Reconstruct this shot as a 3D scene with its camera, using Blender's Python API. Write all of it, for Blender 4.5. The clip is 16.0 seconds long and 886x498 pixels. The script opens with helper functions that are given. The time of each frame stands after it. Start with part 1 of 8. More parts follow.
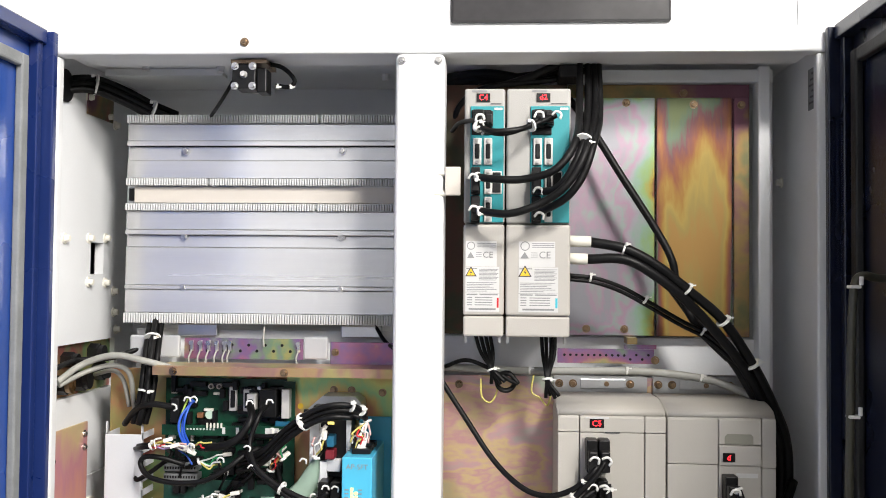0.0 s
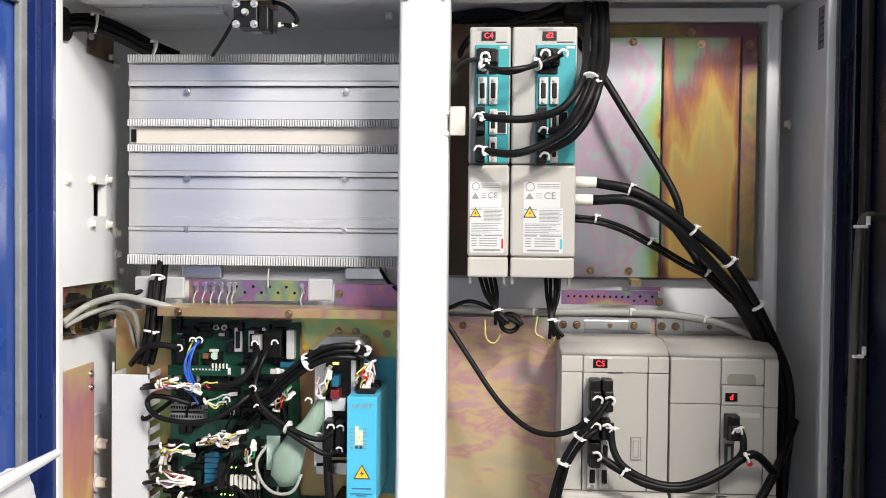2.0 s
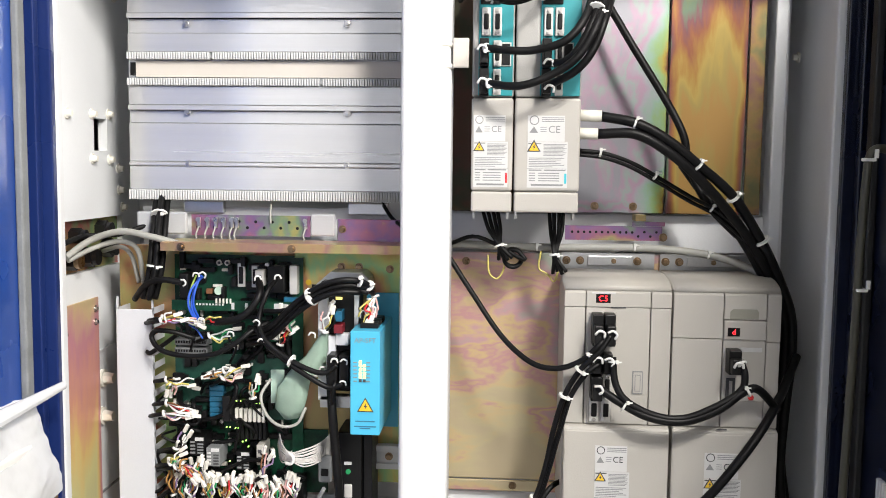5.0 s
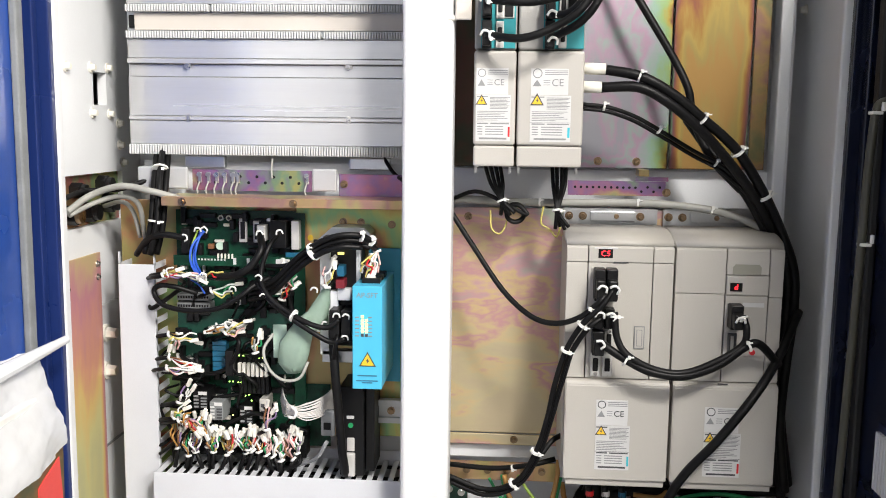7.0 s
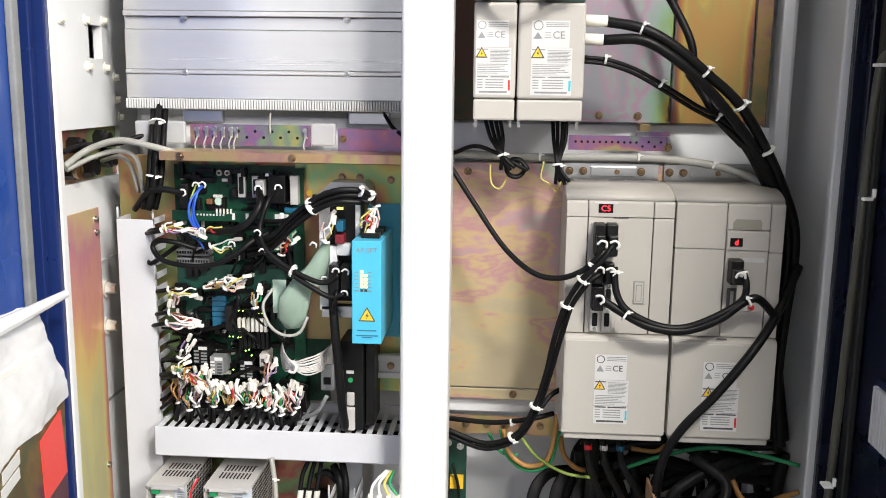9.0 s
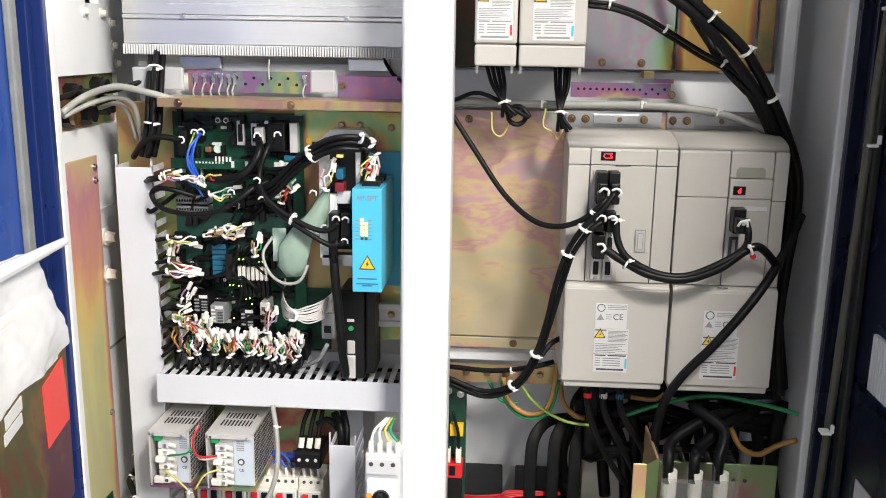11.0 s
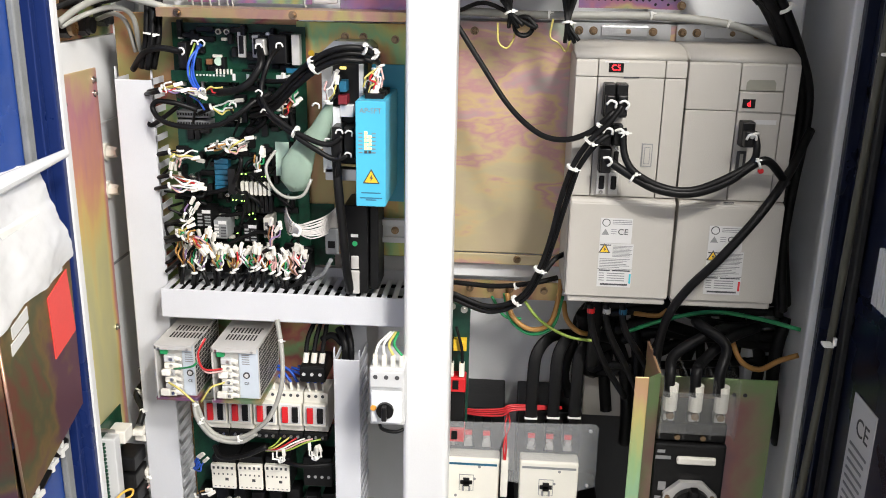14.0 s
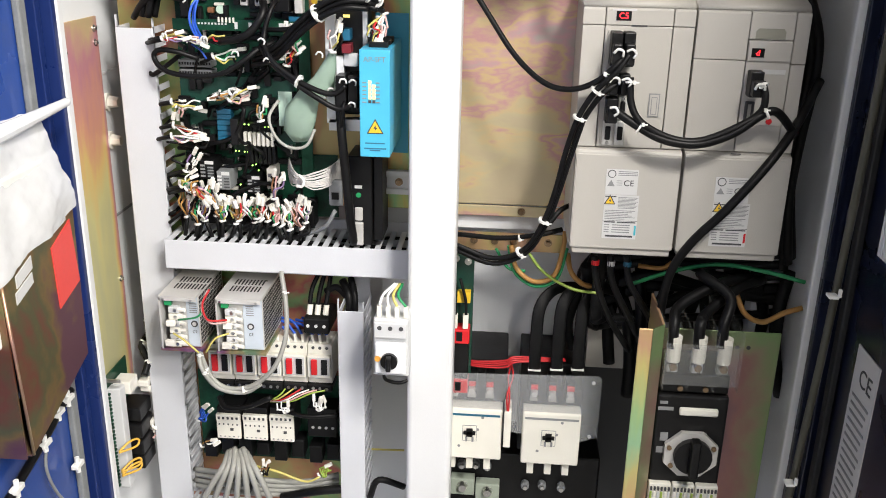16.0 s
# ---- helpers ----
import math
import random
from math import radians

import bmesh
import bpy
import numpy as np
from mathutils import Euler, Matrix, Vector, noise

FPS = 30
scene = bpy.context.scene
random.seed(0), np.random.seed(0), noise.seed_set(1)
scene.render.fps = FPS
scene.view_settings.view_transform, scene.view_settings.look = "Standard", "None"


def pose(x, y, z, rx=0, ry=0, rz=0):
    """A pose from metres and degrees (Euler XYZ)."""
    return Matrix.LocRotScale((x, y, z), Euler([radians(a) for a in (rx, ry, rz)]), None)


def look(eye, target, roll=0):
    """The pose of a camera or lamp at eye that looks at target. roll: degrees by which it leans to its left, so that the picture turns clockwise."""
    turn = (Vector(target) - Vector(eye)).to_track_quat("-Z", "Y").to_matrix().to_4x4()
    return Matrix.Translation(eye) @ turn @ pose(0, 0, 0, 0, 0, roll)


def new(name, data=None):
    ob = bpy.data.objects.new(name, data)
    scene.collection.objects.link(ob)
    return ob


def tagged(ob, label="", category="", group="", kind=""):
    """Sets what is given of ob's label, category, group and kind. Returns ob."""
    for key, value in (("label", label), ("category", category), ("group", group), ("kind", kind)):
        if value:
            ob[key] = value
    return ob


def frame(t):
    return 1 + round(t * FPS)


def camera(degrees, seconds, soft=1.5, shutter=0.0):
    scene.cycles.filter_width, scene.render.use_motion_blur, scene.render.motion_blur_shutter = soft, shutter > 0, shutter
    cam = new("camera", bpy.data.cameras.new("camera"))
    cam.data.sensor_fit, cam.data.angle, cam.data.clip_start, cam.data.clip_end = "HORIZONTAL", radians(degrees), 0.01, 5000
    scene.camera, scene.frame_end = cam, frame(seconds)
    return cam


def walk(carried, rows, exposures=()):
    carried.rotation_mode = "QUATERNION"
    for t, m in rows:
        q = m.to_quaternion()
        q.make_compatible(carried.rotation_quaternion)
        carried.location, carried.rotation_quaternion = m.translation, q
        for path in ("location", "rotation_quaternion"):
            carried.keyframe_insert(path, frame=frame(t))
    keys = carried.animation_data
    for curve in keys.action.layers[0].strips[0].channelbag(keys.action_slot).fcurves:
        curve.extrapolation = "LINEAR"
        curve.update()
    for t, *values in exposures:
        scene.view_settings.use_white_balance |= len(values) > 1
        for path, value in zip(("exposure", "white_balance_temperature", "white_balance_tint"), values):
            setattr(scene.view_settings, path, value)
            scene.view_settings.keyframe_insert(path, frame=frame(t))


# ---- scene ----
# Open control cabinet of a machine tool; the camera stands before it and tilts down.
cam = camera(52.02, 16.0, soft=0.95)
# seconds, place, yaw, pitch, lean
PATH = [
    (0, 0.0000, -0.0000, 1.6500, 3.373, 1.792, -0.535),
    (0.5, -0.0011, 0.0018, 1.6453, 3.411, 0.852, -0.536),
    (1, -0.0021, 0.0029, 1.6439, 3.442, 0.088, -0.544),
    (1.5, -0.0029, 0.0036, 1.6404, 3.475, -0.759, -0.582),
    (2, -0.0039, 0.0042, 1.6382, 3.463, -1.439, -0.592),
    (2.5, -0.0041, 0.0048, 1.6357, 3.456, -2.107, -0.611),
    (3, -0.0038, 0.0057, 1.6346, 3.461, -2.676, -0.597),
    (3.5, -0.0031, 0.0077, 1.6326, 3.507, -3.298, -0.629),
    (4, -0.0026, 0.0091, 1.6305, 3.572, -3.900, -0.650),
    (6.5, -0.0027, 0.0133, 1.6206, 3.802, -6.972, -0.691),
    (7, -0.0024, 0.0146, 1.6186, 3.800, -7.616, -0.724),
    (7.5, -0.0023, 0.0159, 1.6177, 3.791, -8.182, -0.722),
    (8, -0.0017, 0.0167, 1.6152, 3.792, -8.784, -0.734),
    (8.5, -0.0016, 0.0180, 1.6131, 3.783, -9.409, -0.776),
    (9, -0.0017, 0.0182, 1.6100, 3.771, -10.123, -0.784),
    (11.5, -0.0016, 0.0231, 1.5950, 3.794, -13.633, -0.944),
    (12, -0.0024, 0.0231, 1.5917, 3.803, -14.337, -0.964),
    (12.5, -0.0037, 0.0233, 1.5870, 3.787, -15.079, -0.983),
    (13, -0.0048, 0.0234, 1.5809, 3.781, -15.916, -1.038),
    (13.5, -0.0055, 0.0237, 1.5769, 3.783, -16.642, -1.088),
    (14, -0.0055, 0.0238, 1.5732, 3.800, -17.363, -1.115),
    (14.5, -0.0056, 0.0244, 1.5705, 3.825, -18.041, -1.130),
    (15, -0.0062, 0.0252, 1.5674, 3.870, -18.715, -1.194),
    (15.5, -0.0073, 0.0255, 1.5651, 3.890, -19.338, -1.244),
    (16, -0.0090, 0.0253, 1.5613, 3.873, -19.999, -1.256),
]
walk(cam, [(t, pose(x, y, z, 0, 0, yaw) @ pose(0, 0, 0, 90 + pitch) @ pose(0, 0, 0, 0, 0, -lean)) for t, x, y, z, yaw, pitch, lean in PATH], exposures=((0.0, 0.40), (3.0, 0.42), (7.5, 0.50), (16.0, 0.52)))

# ---------- light: bright workshop; unseen lamps, the key set by shadows, two added ---
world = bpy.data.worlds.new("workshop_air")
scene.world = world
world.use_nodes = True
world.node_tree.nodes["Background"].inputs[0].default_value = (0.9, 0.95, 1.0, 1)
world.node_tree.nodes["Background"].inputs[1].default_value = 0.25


def unseen_lamp(x, y, z, sx, sy, power, target=None):
    d = bpy.data.lights.new("unseen_light", "AREA")
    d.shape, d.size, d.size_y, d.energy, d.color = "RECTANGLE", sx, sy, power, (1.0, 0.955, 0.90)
    ob = new("unseen_light", d)
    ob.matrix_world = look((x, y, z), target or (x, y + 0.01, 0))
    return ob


unseen_lamp(0.85, -0.62, 3.25, 0.36, 0.36, 62, (0.0, 1.4, 1.2))
# added, unseen: lights the wall sections that the aluminium reflects
unseen_lamp(-2.0, -2.6, 3.4, 1.6, 0.8, 60, (-2.2, -4.0, 1.6))
# added, unseen: broad fill from the right for the left wall and door
unseen_lamp(2.3, -1.9, 3.4, 1.6, 1.2, 210, (-0.6, 1.4, 1.2))


# ---------- materials ----------
def mat(name, base, rough=0.5, metal=0.0, vary=0.06, scale=8.0, bump=0.02, fine=140.0, emit=0.0, alpha=1.0, stretch=None, rand=0.0, clear=0.0, spec=0.5):
    m = bpy.data.materials.new(name)
    m.use_nodes = True
    nt = m.node_tree
    b = nt.nodes["Principled BSDF"]
    b.inputs["Metallic"].default_value = metal
    b.inputs["Coat Weight"].default_value = clear
    b.inputs["Specular IOR Level"].default_value = spec
    if emit:
        b.inputs["Base Color"].default_value = (*base, 1)
        b.inputs["Emission Color"].default_value = (*base, 1)
        b.inputs["Emission Strength"].default_value = emit
        return m
    co = nt.nodes.new("ShaderNodeTexCoord")
    mp = nt.nodes.new("ShaderNodeMapping")
    geo = nt.nodes.new("ShaderNodeNewGeometry")
    nt.links.new(geo.outputs["Position"], mp.inputs["Vector"])
    if stretch:
        mp.inputs["Scale"].default_value = stretch
    n1 = nt.nodes.new("ShaderNodeTexNoise")
    n1.inputs["Scale"].default_value, n1.inputs["Detail"].default_value = scale, 5
    n2 = nt.nodes.new("ShaderNodeTexNoise")
    n2.inputs["Scale"].default_value, n2.inputs["Detail"].default_value = fine, 3
    for n in (n1, n2):
        nt.links.new(mp.outputs[0], n.inputs["Vector"])
    mixf = nt.nodes.new("ShaderNodeMath")
    mixf.operation = "MULTIPLY_ADD"
    mixf.inputs[1].default_value = 0.35
    nt.links.new(n2.outputs[0], mixf.inputs[0])
    nt.links.new(n1.outputs[0], mixf.inputs[2])
    ramp = nt.nodes.new("ShaderNodeValToRGB")
    e = ramp.color_ramp.elements
    e[0].position, e[1].position = 0.45, 0.9
    e[0].color = (*[c * (1 - vary) for c in base], 1)
    e[1].color = (*[min(1, c * (1 + vary)) for c in base], 1)
    nt.links.new(mixf.outputs[0], ramp.inputs[0])
    col = ramp.outputs[0]
    if rand:
        oi = nt.nodes.new("ShaderNodeObjectInfo")
        hsv = nt.nodes.new("ShaderNodeHueSaturation")
        mr = nt.nodes.new("ShaderNodeMapRange")
        mr.inputs[3].default_value, mr.inputs[4].default_value = 1 - rand, 1 + rand
        nt.links.new(oi.outputs["Random"], mr.inputs[0])
        nt.links.new(mr.outputs[0], hsv.inputs["Value"])
        nt.links.new(col, hsv.inputs["Color"])
        col = hsv.outputs[0]
    nt.links.new(col, b.inputs["Base Color"])
    mr2 = nt.nodes.new("ShaderNodeMapRange")
    mr2.inputs[1].default_value, mr2.inputs[2].default_value = 0.3, 0.8
    mr2.inputs[3].default_value, mr2.inputs[4].default_value = max(0.03, rough - 0.07), min(1, rough + 0.07)
    nt.links.new(n1.outputs[0], mr2.inputs[0])
    nt.links.new(mr2.outputs[0], b.inputs["Roughness"])
    if bump:
        bp = nt.nodes.new("ShaderNodeBump")
        bp.inputs["Strength"].default_value, bp.inputs["Distance"].default_value = bump * 5, 0.001
        nt.links.new(n2.outputs[0], bp.inputs["Height"])
        nt.links.new(bp.outputs[0], b.inputs["Normal"])
    if alpha < 1:
        b.inputs["Alpha"].default_value = alpha
    return m


def chromate(name, stops, scale, rough=0.36, metal=0.75, stretch=(1, 1, 1), shift=(0, 0, 0), rim=None):
    """Yellow-passivated zinc: interference colours that drift over the sheet.

    rim: (axis, low, high, bottom, top, reach from each of these, noise): the film thins towards the sheet's edges."""
    m = bpy.data.materials.new(name)
    m.use_nodes = True
    nt = m.node_tree
    b = nt.nodes["Principled BSDF"]
    geo = nt.nodes.new("ShaderNodeNewGeometry")
    mp = nt.nodes.new("ShaderNodeMapping")
    mp.inputs["Scale"].default_value, mp.inputs["Location"].default_value = stretch, shift
    nt.links.new(geo.outputs["Position"], mp.inputs[0])
    n1 = nt.nodes.new("ShaderNodeTexNoise")
    n1.inputs["Scale"].default_value, n1.inputs["Detail"].default_value, n1.inputs["Distortion"].default_value = scale, 3.5, 0.7
    n2 = nt.nodes.new("ShaderNodeTexNoise")
    n2.inputs["Scale"].default_value, n2.inputs["Detail"].default_value = scale * 9, 5
    for n in (n1, n2):
        nt.links.new(mp.outputs[0], n.inputs["Vector"])
    ma = nt.nodes.new("ShaderNodeMath")
    ma.operation = "MULTIPLY_ADD"
    ma.inputs[1].default_value = 0.16
    nt.links.new(n2.outputs[0], ma.inputs[0])
    nt.links.new(n1.outputs[0], ma.inputs[2])
    ramp = nt.nodes.new("ShaderNodeValToRGB")
    el = ramp.color_ramp.elements
    while len(el) < len(stops):
        el.new(0.5)
    for i, (pos, c) in enumerate(stops):
        el[i].position, el[i].color = pos, (*c, 1)
    film = ma.outputs[0]
    if rim:
        axis, bounds, reach, amount = rim
        sep = nt.nodes.new("ShaderNodeSeparateXYZ")
        nt.links.new(geo.outputs["Position"], sep.inputs[0])
        def op(kind, p, q, clamp=False):
            n = nt.nodes.new("ShaderNodeMath")
            n.operation, n.use_clamp = kind, clamp
            for i, v in enumerate((p, q)):
                if isinstance(v, float):
                    n.inputs[i].default_value = v
                else:
                    nt.links.new(v, n.inputs[i])
            return n.outputs[0]
        near = None
        for k in range(4):
            co = sep.outputs["XY".index(axis.upper()) if k < 2 else 2]
            d = op("SUBTRACT", co, float(bounds[k])) if k % 2 == 0 else op("SUBTRACT", float(bounds[k]), co)
            d = op("DIVIDE", d, float(reach[k]))
            near = d if near is None else op("MINIMUM", near, d)
        near = op("MULTIPLY", op("MINIMUM", op("MAXIMUM", near, 0.0), 1.0), 0.78)
        film = op("ADD", near, op("MULTIPLY", op("SUBTRACT", film, 0.48), float(amount)), True)
    nt.links.new(film, ramp.inputs[0])
    nt.links.new(ramp.outputs[0], b.inputs["Base Color"])
    b.inputs["Metallic"].default_value = metal
    b.inputs["Roughness"].default_value = rough
    bp = nt.nodes.new("ShaderNodeBump")
    bp.inputs["Strength"].default_value, bp.inputs["Distance"].default_value = 0.12, 0.001
    nt.links.new(n2.outputs[0], bp.inputs["Height"])
    nt.links.new(bp.outputs[0], b.inputs["Normal"])
    return m


def brushed(m, amount):
    """Brushing along x: reflections are drawn out upright."""
    nt = m.node_tree
    b = nt.nodes["Principled BSDF"]
    b.inputs["Anisotropic"].default_value = amount
    v = nt.nodes.new("ShaderNodeCombineXYZ")
    v.inputs[2].default_value = 1.0
    nt.links.new(v.outputs[0], b.inputs["Tangent"])
    return m


WHITE = mat("white_powder_coat", (0.71, 0.72, 0.73), 0.42, 0, 0.03, 6, 0.03, 420)
GREYWALL = mat("light_grey_paint", (0.74, 0.755, 0.77), 0.45, 0, 0.04, 5, 0.03, 380)
BLUE = mat("blue_door_paint", (0.020, 0.066, 0.30), 0.28, 0, 0.12, 5, 0.02, 300, clear=0.3)
NAVY = mat("navy_door_edge", (0.008, 0.016, 0.06), 0.3, 0, 0.1, 5, 0.02, 300)
# right door's paint and seal: its shade is put into both colours
SHADEBLUE = mat("shaded_blue_paint", (0.003, 0.006, 0.022), 0.3, 0, 0.1, 5, 0.02, 300)
SHADESEAL = mat("shaded_rubber_seal", (0.012, 0.0125, 0.0135), 0.6, 0, 0.14, 30, 0.1, 260)
GASKET = mat("grey_foam_gasket", (0.21, 0.22, 0.225), 0.75, 0, 0.14, 30, 0.1, 260)
DARKGLASS = mat("dark_window", (0.035, 0.034, 0.036), 0.22, 0, 0.2, 7, 0.0, 90)
ALU = brushed(mat("brushed_aluminium", (0.70, 0.705, 0.715), 0.24, 0.6, 0.06, 5, 0.0, 160, stretch=(0.15, 1, 9)), 0.95)
ALUP = mat("aluminium_sheet", (0.62, 0.63, 0.64), 0.36, 1.0, 0.07, 9, 0.05, 260)
STEEL = mat("zinc_steel", (0.60, 0.59, 0.57), 0.30, 1.0, 0.1, 30, 0.04, 300)
NICKEL = mat("nickel_plate", (0.60, 0.59, 0.57), 0.35, 0.35, 0.08, 40, 0.03, 300)
BRASS = mat("brass_screw", (0.30, 0.21, 0.13), 0.33, 1.0, 0.15, 40, 0.04, 300)
BEIGE = mat("drive_plastic", (0.47, 0.45, 0.41), 0.5, 0, 0.035, 7, 0.05, 600)
BEIGE2 = mat("drive_plastic_upper", (0.46, 0.44, 0.405), 0.5, 0, 0.035, 7, 0.05, 600)
# upper drive fronts: slight shade is mixed into this grey
BEIGE3 = mat("drive_plastic_shaded", (0.33, 0.325, 0.31), 0.5, 0, 0.035, 7, 0.05, 600)
TEAL = mat("teal_panel", (0.015, 0.24, 0.27), 0.45, 0, 0.06, 12, 0.03, 400)
BLACK = mat("black_plastic", (0.0055, 0.0055, 0.006), 0.42, 0, 0.25, 20, 0.05, 300, rand=0.25, spec=0.3)
CABLE = mat("black_cable_sheath", (0.005, 0.005, 0.0055), 0.48, 0, 0.25, 25, 0.05, 240, spec=0.22)
GREYCAB = mat("grey_cable_sheath", (0.31, 0.31, 0.285), 0.5, 0, 0.08, 25, 0.04, 240)
OLIVE = mat("olive_conduit", (0.060, 0.058, 0.042), 0.4, 0, 0.12, 20, 0.05, 160)
TIE = mat("white_nylon", (0.80, 0.80, 0.77), 0.4, 0, 0.05, 40, 0.02, 300)
CONN = mat("white_connector", (0.76, 0.74, 0.68), 0.45, 0, 0.06, 40, 0.02, 300, rand=0.12)
CREAM = mat("cream_plastic", (0.78, 0.76, 0.68), 0.45, 0, 0.04, 15, 0.03, 400)
LABEL = mat("paper_label", (0.60, 0.60, 0.595), 0.5, 0, 0.02, 20, 0.0, 200)
INK = mat("printing_ink", (0.06, 0.06, 0.065), 0.6, 0, 0.1, 40, 0.0)
INKL = mat("pale_ink", (0.24, 0.245, 0.25), 0.6, 0, 0.1, 40, 0.0)
YELLOW = mat("warning_yellow", (0.78, 0.50, 0.03), 0.5, 0, 0.05, 30, 0.0)
DUCT = mat("grey_trunking", (0.60, 0.615, 0.65), 0.5, 0, 0.03, 8, 0.03, 420)
DUCTW = mat("pale_trunking_fingers", (0.58, 0.59, 0.60), 0.5, 0, 0.04, 8, 0.03, 420)
PCB = mat("green_circuit_board", (0.005, 0.046, 0.024), 0.42, 0, 0.5, 55, 0.08, 500, clear=0.1, spec=0.3)
PCBD = mat("dark_green_board", (0.006, 0.045, 0.03), 0.45, 0, 0.4, 45, 0.08, 400)
BLUEBOX = mat("light_blue_enamel", (0.07, 0.44, 0.66), 0.4, 0, 0.04, 9, 0.03, 500)
BLUEREL = mat("blue_relay", (0.012, 0.11, 0.20), 0.4, 0, 0.1, 30, 0.02)
REDP = mat("red_plastic", (0.62, 0.015, 0.02), 0.4, 0, 0.06, 20, 0.02)
REDCARD = mat("red_card", (0.72, 0.07, 0.06), 0.45, 0, 0.06, 10, 0.02)
REDGLOW = mat("red_led_digit", (1.0, 0.02, 0.03), emit=3)
GREENGLOW = mat("green_led", (0.45, 1.0, 0.14), emit=2.2)
YELGLOW = mat("yellow_led", (1.0, 0.82, 0.22), emit=1.0)
PALEGREEN = mat("pale_green_paper", (0.46, 0.61, 0.51), 0.65, 0, 0.06, 14, 0.05, 200)
RIBBON = mat("grey_ribbon", (0.60, 0.58, 0.56), 0.55, 0, 0.12, 30, 0.05, 300)
BAG = mat("milky_film", (0.74, 0.75, 0.765), 0.22, 0, 0.06, 10, 0.08, 60, alpha=0.80)
PAPER = mat("paper_stack", (0.82, 0.80, 0.77), 0.6, 0, 0.05, 12, 0.05, 90)
FILM = mat("clear_cover", (0.66, 0.68, 0.70), 0.12, 0, 0.05, 10, 0.0, 90, alpha=0.18)
STRIP = mat("cream_label_strip", (0.56, 0.52, 0.47), 0.5, 0, 0.03, 10, 0.02, 400)
CLEAR = mat("clear_barrier", (0.45, 0.46, 0.45), 0.08, 0, 0.05, 10, 0.0, 90, alpha=0.13)
ORANGEP = mat("orange_cap", (0.75, 0.33, 0.05), 0.4)
WIRES = {
    "black": CABLE, "white": TIE, "grey": GREYCAB,
    "red": mat("red_wire", (0.50, 0.02, 0.025), 0.45), "yellow": mat("yellow_wire", (0.58, 0.50, 0.14), 0.45),
    "green": mat("green_wire", (0.02, 0.28, 0.10), 0.45), "lime": mat("yellow_green_wire", (0.28, 0.40, 0.06), 0.45),
    "blue": mat("blue_wire", (0.02, 0.09, 0.50), 0.45), "orange": mat("orange_wire", (0.42, 0.22, 0.06), 0.45),
    "pink": mat("pink_wire", (0.66, 0.40, 0.38), 0.45), "brown": mat("brown_wire", (0.20, 0.09, 0.04), 0.45), "violet": mat("violet_wire", (0.26, 0.18, 0.34), 0.45),
}
GOLD_UR = chromate("chromate_panel_rose_green", ((0.0, (0.19, 0.08, 0.05)), (0.07, (0.40, 0.30, 0.06)), (0.20, (0.26, 0.38, 0.16)), (0.36, (0.26, 0.38, 0.30)), (0.50, (0.34, 0.34, 0.37)), (0.62, (0.40, 0.26, 0.34)), (0.72, (0.30, 0.36, 0.34)), (0.84, (0.38, 0.27, 0.34)), (0.95, (0.30, 0.30, 0.33))), 8.0, shift=(0.3, 0, 0.4), stretch=(1.4, 1, 0.9), metal=0.55, rim=("x", (-0.10, 0.2595, 1.53, 1.950), (0.05, 0.075, 0.05, 0.03), 1.7))
# film colours, with the roof's shadow put into the darkened red stops
GOLD_UO = chromate("chromate_panel_amber_shaded", ((0.0, (0.14, 0.17, 0.08)), (0.10, (0.11, 0.16, 0.11)), (0.19, (0.17, 0.07, 0.08)), (0.30, (0.26, 0.10, 0.05)), (0.44, (0.34, 0.19, 0.05)), (0.58, (0.40, 0.29, 0.08)), (0.72, (0.33, 0.25, 0.08)), (0.86, (0.37, 0.22, 0.07))), 9.0, stretch=(2.4, 1, 0.5), shift=(0.5, 0, 0.2), metal=0.45, rim=("x", (0.2605, 0.3845, 1.50, 1.950), (0.024, 0.020, 0.05, 0.24), 1.15))
GOLD_RAIL = chromate("chromate_rail", ((0.36, (0.30, 0.36, 0.14)), (0.45, (0.52, 0.42, 0.18)), (0.53, (0.56, 0.36, 0.20)), (0.60, (0.46, 0.26, 0.22)), (0.70, (0.50, 0.44, 0.18))), 6.0, stretch=(1.2, 1, 0.5))
GOLD_L = chromate("chromate_panel_gold", ((0.0, (0.40, 0.44, 0.36)), (0.12, (0.50, 0.40, 0.38)), (0.24, (0.60, 0.36, 0.38)), (0.36, (0.66, 0.50, 0.26)), (0.48, (0.58, 0.32, 0.33)), (0.60, (0.64, 0.50, 0.28)), (0.74, (0.58, 0.50, 0.31)), (0.90, (0.56, 0.47, 0.31))), 6.5, stretch=(0.9, 1, 2.2), shift=(0.1, 0, 0.9), metal=0.4, rim=("x", (-0.5, 0.10, 1.06, 1.49), (0.1, 0.09, 0.05, 0.40), 1.9))
GOLD_D = chromate("chromate_panel_dark", ((0.36, (0.40, 0.40, 0.16)), (0.46, (0.48, 0.28, 0.14)), (0.55, (0.42, 0.13, 0.12)), (0.63, (0.24, 0.40, 0.18)), (0.72, (0.50, 0.42, 0.16))), 6.0)
GOLD_V = chromate("chromate_panel_vivid", ((0.0, (0.55, 0.12, 0.10)), (0.10, (0.62, 0.36, 0.12)), (0.24, (0.58, 0.60, 0.20)), (0.40, (0.32, 0.56, 0.26)), (0.54, (0.62, 0.48, 0.18)), (0.70, (0.58, 0.26, 0.16)), (0.90, (0.46, 0.36, 0.16))), 7.0, stretch=(2.0, 1, 0.6), metal=0.45, rim=("x", (-0.6, -0.150, 1.02, 1.50), (0.1, 0.08, 0.1, 0.10), 1.0))
